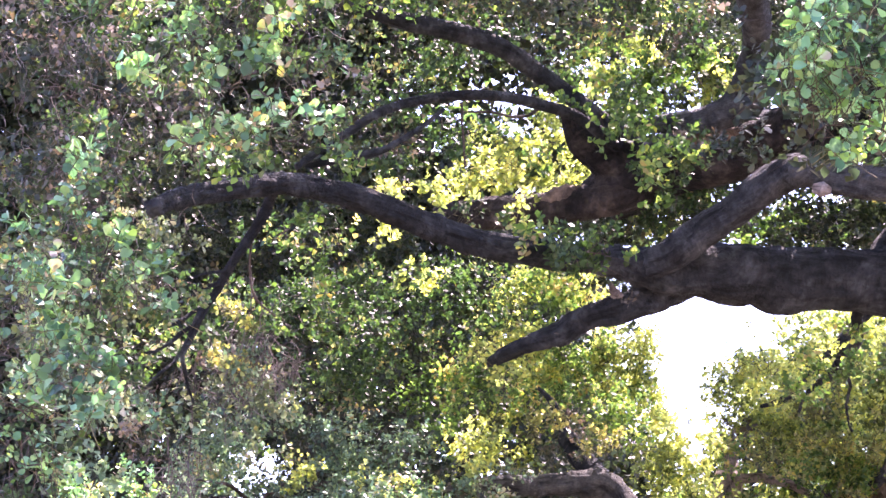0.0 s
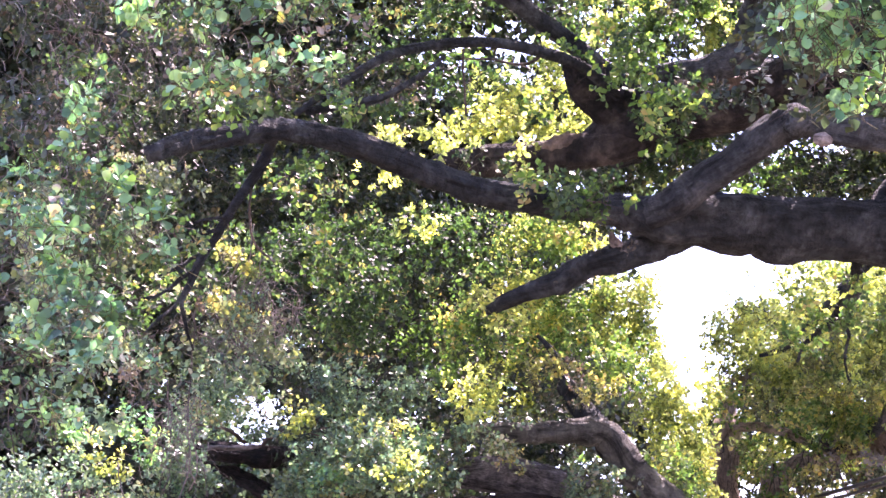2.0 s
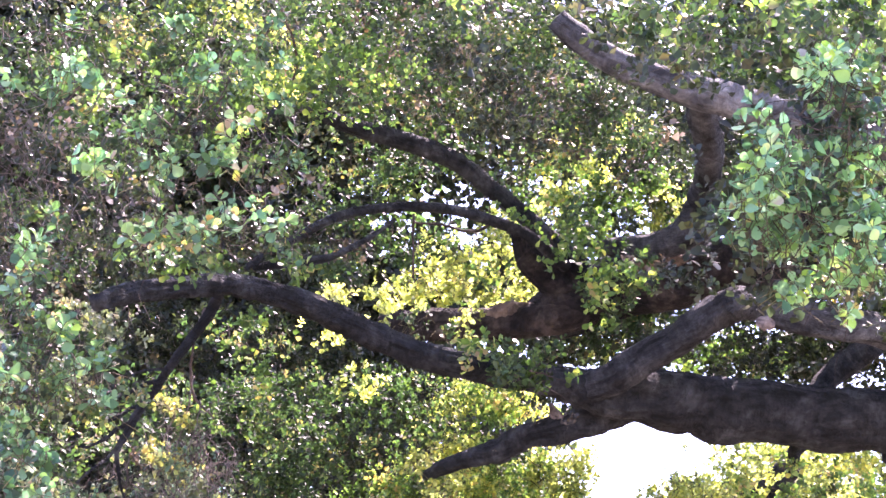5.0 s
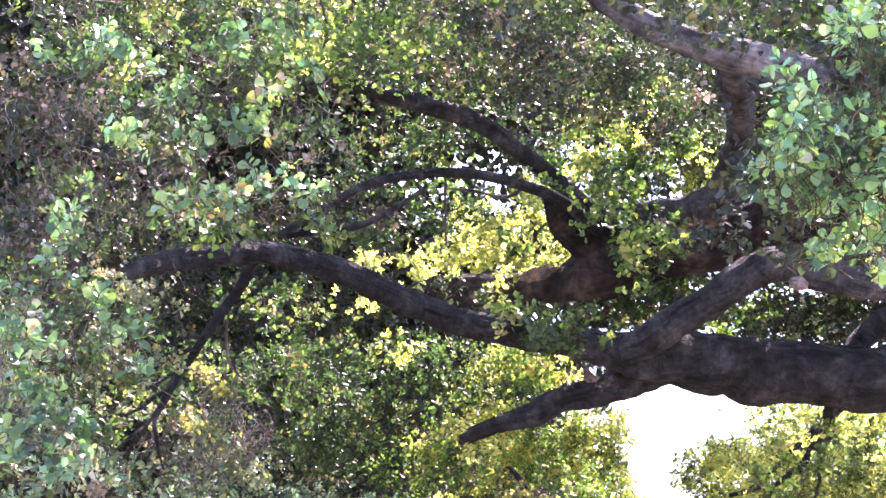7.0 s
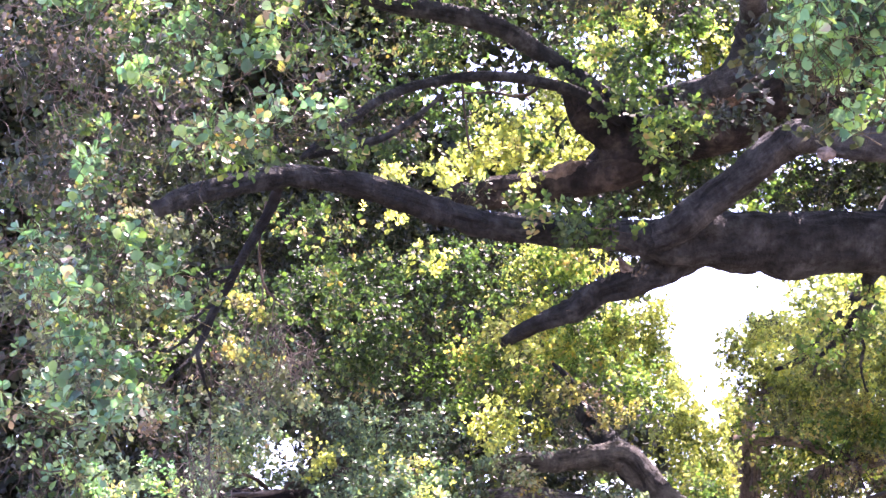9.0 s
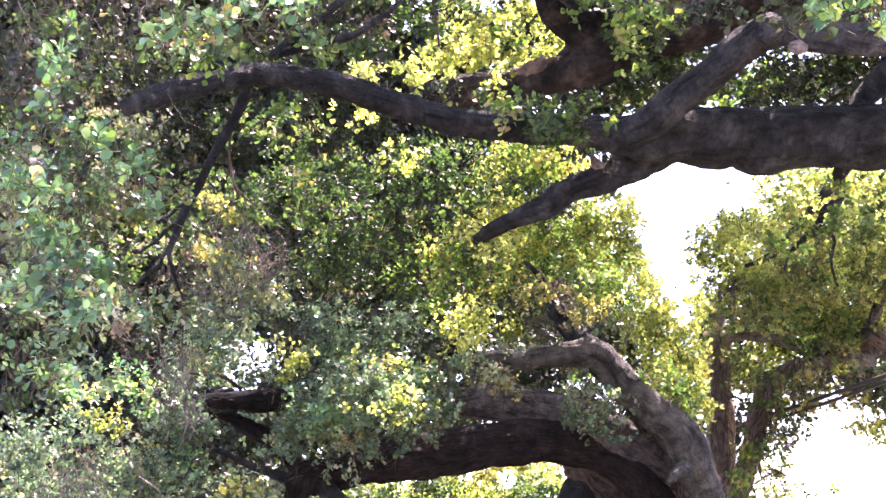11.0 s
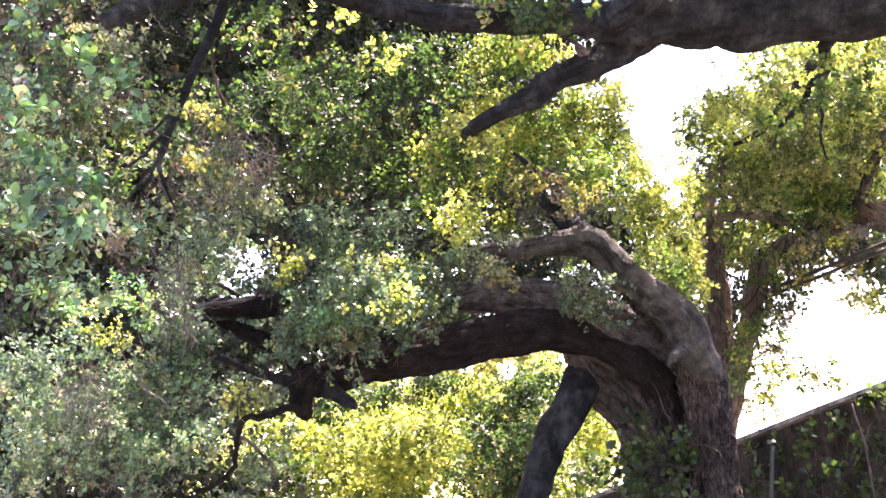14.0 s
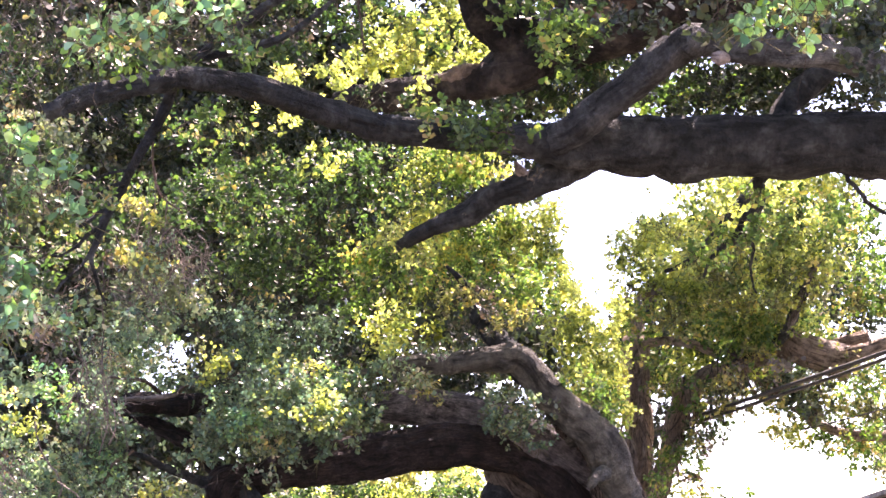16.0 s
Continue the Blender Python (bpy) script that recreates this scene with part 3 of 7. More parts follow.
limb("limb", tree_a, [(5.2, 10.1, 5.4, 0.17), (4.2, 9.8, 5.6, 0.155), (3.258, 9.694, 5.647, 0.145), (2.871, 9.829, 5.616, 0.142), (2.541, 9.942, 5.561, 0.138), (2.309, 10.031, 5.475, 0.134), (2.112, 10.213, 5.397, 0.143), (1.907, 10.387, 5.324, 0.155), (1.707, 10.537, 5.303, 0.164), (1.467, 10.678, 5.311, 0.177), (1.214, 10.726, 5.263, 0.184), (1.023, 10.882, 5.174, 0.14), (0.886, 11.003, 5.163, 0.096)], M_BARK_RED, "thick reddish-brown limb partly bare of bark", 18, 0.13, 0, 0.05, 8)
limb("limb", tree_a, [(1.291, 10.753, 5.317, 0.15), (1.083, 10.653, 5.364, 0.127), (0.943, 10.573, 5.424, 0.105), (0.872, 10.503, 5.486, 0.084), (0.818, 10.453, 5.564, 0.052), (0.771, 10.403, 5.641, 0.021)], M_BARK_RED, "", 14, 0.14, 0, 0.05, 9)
limb("limb", tree_a, [(1.314, 10.353, 5.497, 0.048), (1.476, 10.253, 5.473, 0.071), (1.642, 10.153, 5.456, 0.084), (1.798, 10.053, 5.481, 0.107), (1.909, 9.953, 5.563, 0.132), (1.901, 9.753, 5.65, 0.103), (1.872, 9.453, 5.683, 0.085), (1.796, 9.053, 5.69, 0.087), (1.687, 8.653, 5.681, 0.095), (1.606, 8.353, 5.674, 0.083)], M_BARK_GREY, "", 14, 0.1, 0, 0.05, 10)
limb("limb", tree_a, [(0.749, 7.703, 5.736, 0.056), (0.859, 7.733, 5.656, 0.069), (1.023, 7.753, 5.561, 0.072), (1.201, 7.753, 5.482, 0.077), (1.417, 7.753, 5.418, 0.085), (1.619, 7.753, 5.373, 0.09), (1.789, 7.753, 5.332, 0.09), (2.131, 7.753, 5.26, 0.095), (2.645, 8.012, 5.269, 0.106), (3.288, 8.479, 5.245, 0.129), (4.2, 9.2, 5.4, 0.15), (5.1, 10.0, 5.6, 0.18)], M_BARK_PALE, "pale grey limb with peeling bark", 16, 0.11, 0, 0.05, 11)
limb("limb", tree_a, [(-0.928, 8.953, 4.601, 0.033), (-0.969, 9.003, 4.513, 0.033), (-1.045, 9.003, 4.378, 0.03), (-1.131, 8.953, 4.2, 0.027), (-1.224, 9.003, 4.043, 0.024), (-1.296, 8.953, 3.884, 0.024), (-1.353, 8.953, 3.747, 0.021), (-1.389, 8.953, 3.652, 0.015), (-1.372, 9.003, 3.526, 0.009), (-1.334, 9.053, 3.409, 0.006)], M_BARK, "", 8, 0.1, 0.01, 0.04, 12)
limb("limb", tree_a, [(3.031, 10.045, 4.856, 0.073), (2.888, 10.223, 4.772, 0.088), (2.783, 10.279, 4.683, 0.073), (2.685, 10.242, 4.528, 0.073)], M_BARK, "", 12, 0.12, 0, 0.05, 14)
for k, pts in enumerate((
        [(-1.204, 8.953, 4.053, 0.015), (-1.307, 8.953, 4.007, 0.012), (-1.387, 8.953, 3.949, 0.009), (-1.457, 8.953, 3.939, 0.006)],
        [(-1.251, 8.953, 3.962, 0.015), (-1.344, 8.953, 3.882, 0.012), (-1.438, 8.903, 3.815, 0.012), (-1.516, 8.903, 3.783, 0.006)],
        [(-1.316, 8.953, 3.833, 0.015), (-1.416, 8.953, 3.772, 0.012), (-1.497, 8.903, 3.688, 0.009), (-1.594, 8.903, 3.662, 0.006)],
        [(-1.366, 8.953, 3.725, 0.012), (-1.426, 8.953, 3.629, 0.009), (-1.494, 8.853, 3.542, 0.009), (-1.571, 8.853, 3.454, 0.006)],
        [(-1.173, 8.953, 4.118, 0.009), (-1.266, 8.953, 4.126, 0.009), (-1.347, 8.903, 4.076, 0.006)],
        )):
    limb("twig", tree_a, pts, M_BARK, "", 6, 0.1, 0.012, 0.04, 60 + k)
for k, pts in enumerate((
        [(-1.033, 9.154, 4.55, 0.008), (-1.088, 9.291, 4.426, 0.008), (-1.101, 9.44, 4.267, 0.007), (-1.066, 9.486, 4.11, 0.007), (-0.957, 9.522, 4.014, 0.005)],
        [(0.116, 9.754, 5.424, 0.009), (0.129, 9.819, 5.249, 0.007), (0.135, 9.889, 5.053, 0.007)],
        [(-0.675, 9.404, 6.015, 0.01), (-0.637, 9.25, 6.112, 0.01), (-0.664, 9.086, 6.215, 0.008), (-0.75, 8.905, 6.337, 0.008)],
        [(0.636, 10.231, 5.598, 0.015), (0.496, 10.267, 5.524, 0.011), (0.312, 10.265, 5.55, 0.009), (0.13, 10.267, 5.558, 0.007)])):
    limb("twig", tree_a, pts, M_TWIG, "", 6, 0.1, 0.012, 0.04, 64 + k)
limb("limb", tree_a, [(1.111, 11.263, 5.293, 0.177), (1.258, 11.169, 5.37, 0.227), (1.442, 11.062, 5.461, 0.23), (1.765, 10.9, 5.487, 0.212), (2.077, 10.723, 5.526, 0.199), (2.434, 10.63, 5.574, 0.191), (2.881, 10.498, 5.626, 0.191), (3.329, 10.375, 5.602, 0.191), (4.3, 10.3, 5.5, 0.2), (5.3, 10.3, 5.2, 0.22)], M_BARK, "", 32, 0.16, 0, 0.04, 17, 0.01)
limb("limb", tree_a, [(1.303, 10.753, 5.238, 0.15), (1.166, 10.703, 5.148, 0.135), (0.985, 10.753, 5.112, 0.118), (0.802, 10.803, 5.095, 0.111), (0.579, 10.853, 5.088, 0.108), (0.356, 10.953, 5.092, 0.109), (0.167, 11.053, 5.126, 0.099), (-0.043, 11.203, 5.15, 0.067)], M_BARK_STRIPPED, "brown limb partly stripped of its bark", 36, 0.16, 0, 0.03, 20, 0.008)
# Two tan slivers paint sun spots on the tops of the limbs.
limb("lit_patch", tree_a, [(0.639, 10.753, 5.122, 0.029), (0.74, 10.753, 5.147, 0.061), (0.841, 10.753, 5.16, 0.068), (0.945, 10.743, 5.169, 0.05), (1.038, 10.733, 5.175, 0.018)], M_TAN, "pale tan patch painted where sun falls on the limb", 20, 0.2, 0, 0.02, 50)
limb("lit_patch", tree_a, [(1.499, 10.331, 5.354, 0.021), (1.597, 10.301, 5.374, 0.044), (1.709, 10.271, 5.391, 0.054), (1.809, 10.221, 5.396, 0.047), (1.883, 10.191, 5.403, 0.02)], M_TAN, "pale tan patch painted where sun falls on the limb", 20, 0.25, 0, 0.02, 51)
limb("knot", tree_a, [(1.97, 9.029, 4.729, 0.084), (1.949, 8.947, 4.697, 0.073), (1.938, 8.911, 4.682, 0.041)], M_BARK_GREY, "ringed knot in the bark", 20, 0.12, 0, 0.01, 18)
limb("stub", tree_a, [(1.049, 9.925, 4.229, 0.041), (1.011, 9.847, 4.266, 0.025), (0.993, 9.811, 4.288, 0.015)], M_SCAR, "short broken stub of bare pale wood", 10, 0.15, 0, 0.02, 15)

limb("limb", tree_a, [(2.588, 10.203, 4.375, 0.045), (2.577, 10.349, 4.231, 0.032), (2.622, 10.667, 4.179, 0.035), (2.608, 10.998, 4.134, 0.04), (2.612, 11.423, 4.106, 0.03), (2.541, 11.762, 4.063, 0.018), (2.527, 11.997, 3.947, 0.01)], M_BARK, "", 16, 0.3, 0.05, 0.04, 19)
for k, pts in enumerate((
        [(3.079, 10.109, 4.196, 0.016), (3.2, 10.209, 4.07, 0.015), (3.325, 10.29, 4.011, 0.013), (3.513, 10.361, 3.89, 0.009)],
        [(2.615, 11.105, 4.12, 0.017), (2.705, 11.211, 4.013, 0.014), (2.701, 11.343, 3.884, 0.01), (2.769, 11.464, 3.707, 0.008)])):
    limb("twig", tree_a, pts, M_BARK, "", 6, 0.12, 0.03, 0.04, 90 + k)

for k, pts in enumerate((
        [(-1.567, 10.592, 3.991, 0.005), (-1.591, 10.642, 3.638, 0.005), (-1.616, 10.692, 3.321, 0.005), (-1.583, 10.742, 3.07, 0.005), (-1.647, 10.792, 2.794, 0.005)],
        [(-1.638, 10.892, 3.426, 0.005), (-1.587, 10.942, 3.167, 0.005), (-1.574, 10.992, 3.005, 0.005), (-1.619, 11.042, 2.887, 0.005)],
        [(-1.758, 10.892, 3.589, 0.005), (-1.768, 10.942, 3.338, 0.005), (-1.866, 10.992, 3.133, 0.005)],
        [(-2.063, 10.892, 3.054, 0.005), (-2.004, 10.942, 2.814, 0.005), (-1.911, 10.992, 2.661, 0.005), (-1.956, 11.042, 2.542, 0.005)],
        [(-1.165, 10.592, 4.384, 0.005), (-1.172, 10.642, 4.193, 0.005), (-1.221, 10.692, 4.024, 0.005), (-1.215, 10.742, 3.941, 0.005)],
        [(-1.214, 10.592, 4.539, 0.005), (-1.231, 10.642, 4.293, 0.005), (-1.302, 10.692, 4.053, 0.005)],
        [(-1.929, 10.892, 2.656, 0.005), (-1.818, 10.942, 2.551, 0.005), (-1.892, 10.992, 2.469, 0.005)],
        [(-1.282, 10.592, 4.361, 0.005), (-1.353, 10.642, 4.159, 0.005), (-1.356, 10.692, 3.985, 0.005)],
        [(-1.126, 10.592, 4.194, 0.005), (-1.222, 10.642, 4.099, 0.005), (-1.17, 10.692, 3.963, 0.005)],
        [(-1.581, 10.592, 3.956, 0.005), (-1.536, 10.642, 3.832, 0.005), (-1.432, 10.692, 3.803, 0.005)])):
    limb("hanging_twig", tree_a, pts, M_SCAR, "long thin pale hanging twig", 5, 0.1, 0.02, 0.04, 230 + k)

# ---- the second tree, with a furrowed leaning trunk ----
tree_b = thing("tree", (1.75, 13.0, 0.0), "old tree with furrowed brown bark and low limbs", "tree", "trees")
limb("trunk", tree_b, [(1.95, 12.98, -0.1, 0.42), (1.852, 12.892, 0.72, 0.277), (1.869, 12.832, 1.132, 0.224), (1.89, 12.832, 1.42, 0.203), (1.89, 12.842, 1.671, 0.191), (1.91, 12.832, 1.962, 0.191), (1.915, 12.822, 2.215, 0.199), (1.898, 12.812, 2.429, 0.207), (1.855, 12.792, 2.624, 0.186), (1.793, 12.752, 2.794, 0.16), (1.671, 12.652, 2.926, 0.138), (1.542, 12.632, 3.02, 0.121), (1.449, 12.652, 3.123, 0.084)], M_BARK_ROUGH, "", 110, 0.09, 0, 0.022, 21, 0.045)
limb("limb", tree_b, [(1.965, 12.77, 2.355, 0.084), (1.907, 12.63, 2.519, 0.138), (1.8, 12.54, 2.762, 0.166), (1.68, 12.49, 2.921, 0.148), (1.527, 12.44, 3.074, 0.136), (1.375, 12.39, 3.235, 0.127), (1.262, 12.34, 3.37, 0.118), (1.154, 12.29, 3.466, 0.11), (0.982, 12.29, 3.481, 0.093), (0.794, 12.29, 3.468, 0.085), (0.584, 12.24, 3.458, 0.081), (0.378, 12.19, 3.465, 0.064), (0.193, 12.19, 3.452, 0.044), (0.005, 12.19, 3.423, 0.02)], M_BARK_ARCH, "", 48, 0.2, 0, 0.03, 36, 0.006)
limb("burl", tree_b, [(1.833, 12.661, 2.634, 0.085), (1.805, 12.623, 2.781, 0.114), (1.758, 12.598, 2.898, 0.11), (1.654, 12.609, 2.936, 0.084), (1.525, 12.652, 2.879, 0.055)], M_BARK_ARCH, "knobbly swelling at the fork", 40, 0.3, 0, 0.02, 33, 0.012)
limb("knob", tree_b, [(1.737, 12.34, 2.616, 0.057), (1.661, 12.24, 2.574, 0.048), (1.617, 12.19, 2.533, 0.036), (1.597, 12.19, 2.503, 0.02)], M_BARK_ARCH, "", 12, 0.2, 0, 0.02, 240)
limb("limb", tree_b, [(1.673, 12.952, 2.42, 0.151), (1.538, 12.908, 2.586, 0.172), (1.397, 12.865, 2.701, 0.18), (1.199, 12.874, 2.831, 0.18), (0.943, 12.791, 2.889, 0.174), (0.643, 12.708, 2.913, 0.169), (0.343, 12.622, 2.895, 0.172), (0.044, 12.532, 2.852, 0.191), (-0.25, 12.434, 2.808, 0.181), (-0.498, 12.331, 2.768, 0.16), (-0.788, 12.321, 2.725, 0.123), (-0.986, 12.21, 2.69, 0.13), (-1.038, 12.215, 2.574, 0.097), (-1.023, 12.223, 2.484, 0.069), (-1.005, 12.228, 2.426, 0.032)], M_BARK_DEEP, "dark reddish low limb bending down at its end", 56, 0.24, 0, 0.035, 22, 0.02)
# Flank in dark bark, painting the shaded cleft between the stems.
limb("root_flank", tree_b, [(1.58, 13.05, -0.1, 0.3), (1.585, 13.042, 0.74, 0.189), (1.65, 13.042, 1.318, 0.146), (1.69, 13.042, 1.652, 0.129), (1.712, 13.042, 1.991, 0.129), (1.68, 13.012, 2.277, 0.137), (1.565, 12.972, 2.512, 0.146), (1.412, 12.942, 2.675, 0.145), (1.234, 12.942, 2.796, 0.12), (1.069, 12.942, 2.855, 0.068)], M_BARK_WARM, "stem flank coloured dark reddish for the shade of the cleft", 56, 0.2, 0, 0.03, 35, 0.03)
limb("limb", tree_b, [(1.886, 12.92, 2.437, 0.108), (1.748, 12.88, 2.578, 0.121), (1.608, 12.84, 2.693, 0.142), (1.427, 12.801, 2.82, 0.158), (1.251, 12.808, 2.947, 0.167), (1.05, 12.815, 3.052, 0.162), (0.844, 12.824, 3.123, 0.158), (0.595, 12.831, 3.19, 0.154), (0.342, 12.836, 3.236, 0.141), (0.128, 12.84, 3.242, 0.111), (-0.088, 12.794, 3.217, 0.077), (-0.39, 12.793, 3.19, 0.038)], M_BARK_ASH, "", 48, 0.12, 0, 0.035, 23, 0.014)
limb("limb", tree_b, [(1.228, 12.458, 3.352, 0.096), (1.153, 12.54, 3.543, 0.093), (1.028, 12.674, 3.73, 0.085), (0.928, 12.706, 3.89, 0.073), (0.881, 12.737, 4.019, 0.047), (0.812, 12.712, 4.175, 0.026), (0.715, 12.699, 4.271, 0.013)], M_BARK, "", 12, 0.14, 0, 0.05, 24)
limb("stem", tree_b, [(1.45, 13.35, -0.1, 0.52), (1.5, 13.318, 0.735, 0.421), (1.529, 13.286, 1.159, 0.332), (1.555, 13.292, 1.586, 0.287), (1.566, 13.286, 2.018, 0.261), (1.465, 13.236, 2.311, 0.264), (1.286, 13.192, 2.525, 0.246), (1.122, 13.096, 2.687, 0.196), (1.013, 12.993, 2.82, 0.13)], M_BARK_STEM, "", 96, 0.2, 0, 0.03, 25, 0.03)
limb("limb", tree_b, [(1.431, 13.362, 2.744, 0.111), (1.283, 13.282, 2.686, 0.146), (1.118, 13.173, 2.603, 0.166), (0.996, 13.083, 2.444, 0.156), (0.875, 13.001, 2.279, 0.142), (0.732, 12.908, 2.095, 0.132), (0.623, 12.839, 1.894, 0.123), (0.535, 12.776, 1.673, 0.116), (0.47, 12.677, 1.433, 0.105), (0.417, 12.571, 1.158, 0.1), (0.38, 12.5, 0.5, 0.11), (0.36, 12.47, -0.1, 0.16)], M_BARK, "", 32, 0.17, 0, 0.04, 26, 0.01)
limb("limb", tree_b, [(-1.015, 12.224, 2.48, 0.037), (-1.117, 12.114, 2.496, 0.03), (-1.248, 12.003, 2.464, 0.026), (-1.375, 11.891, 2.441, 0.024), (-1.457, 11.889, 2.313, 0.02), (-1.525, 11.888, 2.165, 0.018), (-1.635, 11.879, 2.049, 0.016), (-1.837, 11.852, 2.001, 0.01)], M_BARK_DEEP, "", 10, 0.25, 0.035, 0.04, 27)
limb("stub", tree_b, [(-0.85, 12.224, 2.643, 0.061), (-0.774, 12.184, 2.567, 0.057), (-0.697, 12.142, 2.508, 0.044), (-0.649, 12.148, 2.463, 0.02)], M_BARK, "", 14, 0.24, 0, 0.03, 28)
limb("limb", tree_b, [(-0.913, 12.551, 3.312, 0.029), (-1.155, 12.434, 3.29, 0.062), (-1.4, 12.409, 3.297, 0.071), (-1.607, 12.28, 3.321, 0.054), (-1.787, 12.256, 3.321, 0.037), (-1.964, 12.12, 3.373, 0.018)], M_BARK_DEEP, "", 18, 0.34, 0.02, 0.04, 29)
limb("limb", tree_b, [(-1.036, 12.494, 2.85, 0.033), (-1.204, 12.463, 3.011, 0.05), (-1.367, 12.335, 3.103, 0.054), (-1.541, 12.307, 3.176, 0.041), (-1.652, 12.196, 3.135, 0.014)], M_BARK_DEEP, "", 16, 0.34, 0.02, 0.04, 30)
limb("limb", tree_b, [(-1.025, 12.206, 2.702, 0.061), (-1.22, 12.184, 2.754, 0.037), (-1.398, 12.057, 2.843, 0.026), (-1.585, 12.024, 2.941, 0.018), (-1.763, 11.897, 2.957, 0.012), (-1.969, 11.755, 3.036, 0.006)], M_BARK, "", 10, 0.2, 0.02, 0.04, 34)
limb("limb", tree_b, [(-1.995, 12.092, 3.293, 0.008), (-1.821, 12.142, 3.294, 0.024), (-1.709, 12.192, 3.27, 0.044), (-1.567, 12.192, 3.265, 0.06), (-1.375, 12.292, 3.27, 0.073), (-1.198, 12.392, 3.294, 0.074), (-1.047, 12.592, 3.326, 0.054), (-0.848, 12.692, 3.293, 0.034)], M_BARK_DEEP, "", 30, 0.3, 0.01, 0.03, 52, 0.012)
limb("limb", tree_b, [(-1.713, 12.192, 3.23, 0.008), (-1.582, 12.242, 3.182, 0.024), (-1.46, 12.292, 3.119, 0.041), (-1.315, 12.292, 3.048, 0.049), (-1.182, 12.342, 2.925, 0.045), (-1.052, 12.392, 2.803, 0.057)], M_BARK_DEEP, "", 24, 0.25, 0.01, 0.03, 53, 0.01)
# Pale sliver paints the lit top edge of the dark limb.
limb("lit_patch", tree_b, [(-1.709, 12.092, 3.32, 0.012), (-1.525, 12.072, 3.315, 0.02), (-1.365, 12.092, 3.319, 0.02), (-1.28, 12.142, 3.339, 0.012)], M_SCAR, "pale streak painted as the lit top edge", 10, 0.3, 0.01, 0.02, 54)
for k, pts in enumerate((
        [(-1.148, 12.337, 3.261, 0.021), (-1.08, 12.359, 3.132, 0.019), (-1.128, 12.273, 2.963, 0.016), (-1.26, 12.272, 2.855, 0.012)],
        [(-1.302, 12.312, 3.337, 0.016), (-1.211, 12.308, 3.43, 0.014), (-1.075, 12.213, 3.465, 0.01), (-0.877, 12.234, 3.425, 0.006)],
        [(-1.421, 12.295, 3.368, 0.016), (-1.56, 12.166, 3.449, 0.014), (-1.755, 12.134, 3.487, 0.008)],
        [(-1.463, 11.887, 2.333, 0.014), (-1.357, 11.905, 2.224, 0.012), (-1.245, 11.822, 2.074, 0.01), (-1.298, 11.822, 1.926, 0.008)],
        [(-1.572, 11.926, 2.93, 0.012), (-1.697, 11.917, 2.852, 0.01), (-1.772, 11.818, 2.714, 0.008)])):
    limb("twig", tree_b, pts, M_TWIG, "", 6, 0.12, 0.02, 0.04, 80 + k)

# ---- the vine-grown trees behind ----
tree_c = thing("tree", (2.5, 17.0, 0.0), "tree with slender trunks overgrown with vines", "tree", "trees")
limb("trunk", tree_c, [(2.42, 17.1, -0.1, 0.288), (2.478, 16.983, 0.858, 0.191), (2.549, 16.788, 1.78, 0.155), (2.673, 16.742, 2.592, 0.142), (2.718, 16.589, 3.185, 0.148), (2.693, 16.439, 3.669, 0.16), (2.692, 16.388, 4.052, 0.146), (2.76, 16.45, 4.35, 0.084), (2.815, 16.499, 4.6, 0.036)], M_BARK_VINE, "", 40, 0.22, 0.06, 0.05, 41, 0.02)
limb("trunk", tree_c, [(2.5, 17.3, -0.1, 0.24), (2.514, 17.079, 0.851, 0.16), (2.608, 16.676, 1.935, 0.128), (2.721, 16.44, 2.401, 0.116), (2.861, 16.29, 2.809, 0.11), (2.992, 16.124, 3.265, 0.103), (3.108, 15.961, 3.611, 0.108), (3.304, 15.898, 3.785, 0.092), (3.713, 15.795, 3.87, 0.065), (4.168, 15.676, 3.891, 0.07), (4.763, 15.496, 3.944, 0.07)], M_BARK_VINE, "", 40, 0.22, 0.06, 0.05, 42, 0.02)
limb("limb", tree_c, [(3.537, 15.735, 3.852, 0.059), (3.907, 15.42, 3.971, 0.058), (4.058, 15.233, 4.235, 0.048), (4.213, 15.02, 4.592, 0.037)], M_BARK, "", 10, 0.12, 0, 0.06, 43)
limb("limb", tree_c, [(3.885, 14.582, 5.503, 0.062), (3.678, 14.69, 5.297, 0.057), (3.49, 14.787, 5.084, 0.051), (3.269, 14.996, 4.847, 0.041), (3.074, 15.175, 4.688, 0.031), (2.886, 15.324, 4.647, 0.018)], M_BARK, "", 10, 0.12, 0, 0.06, 44)

limb("limb", tree_c, [(4.553, 15.492, 3.714, 0.174), (4.255, 15.492, 3.814, 0.164), (4.054, 15.542, 3.953, 0.133), (3.947, 15.592, 4.099, 0.062)], M_BARK_VINE, "", 24, 0.15, 0, 0.05, 45, 0.01)
limb("limb", tree_c, [(3.943, 15.392, 3.971, 0.036), (4.035, 15.192, 4.195, 0.035), (4.116, 14.992, 4.43, 0.03), (4.23, 14.892, 4.6, 0.02)], M_BARK_ASH, "", 12, 0.12, 0, 0.05, 46)
limb("limb", tree_c, [(2.804, 16.292, 4.131, 0.048), (3.005, 16.192, 4.116, 0.043), (3.204, 15.992, 4.04, 0.042), (3.411, 15.892, 3.933, 0.031)], M_BARK_VINE, "", 12, 0.15, 0.02, 0.05, 47)
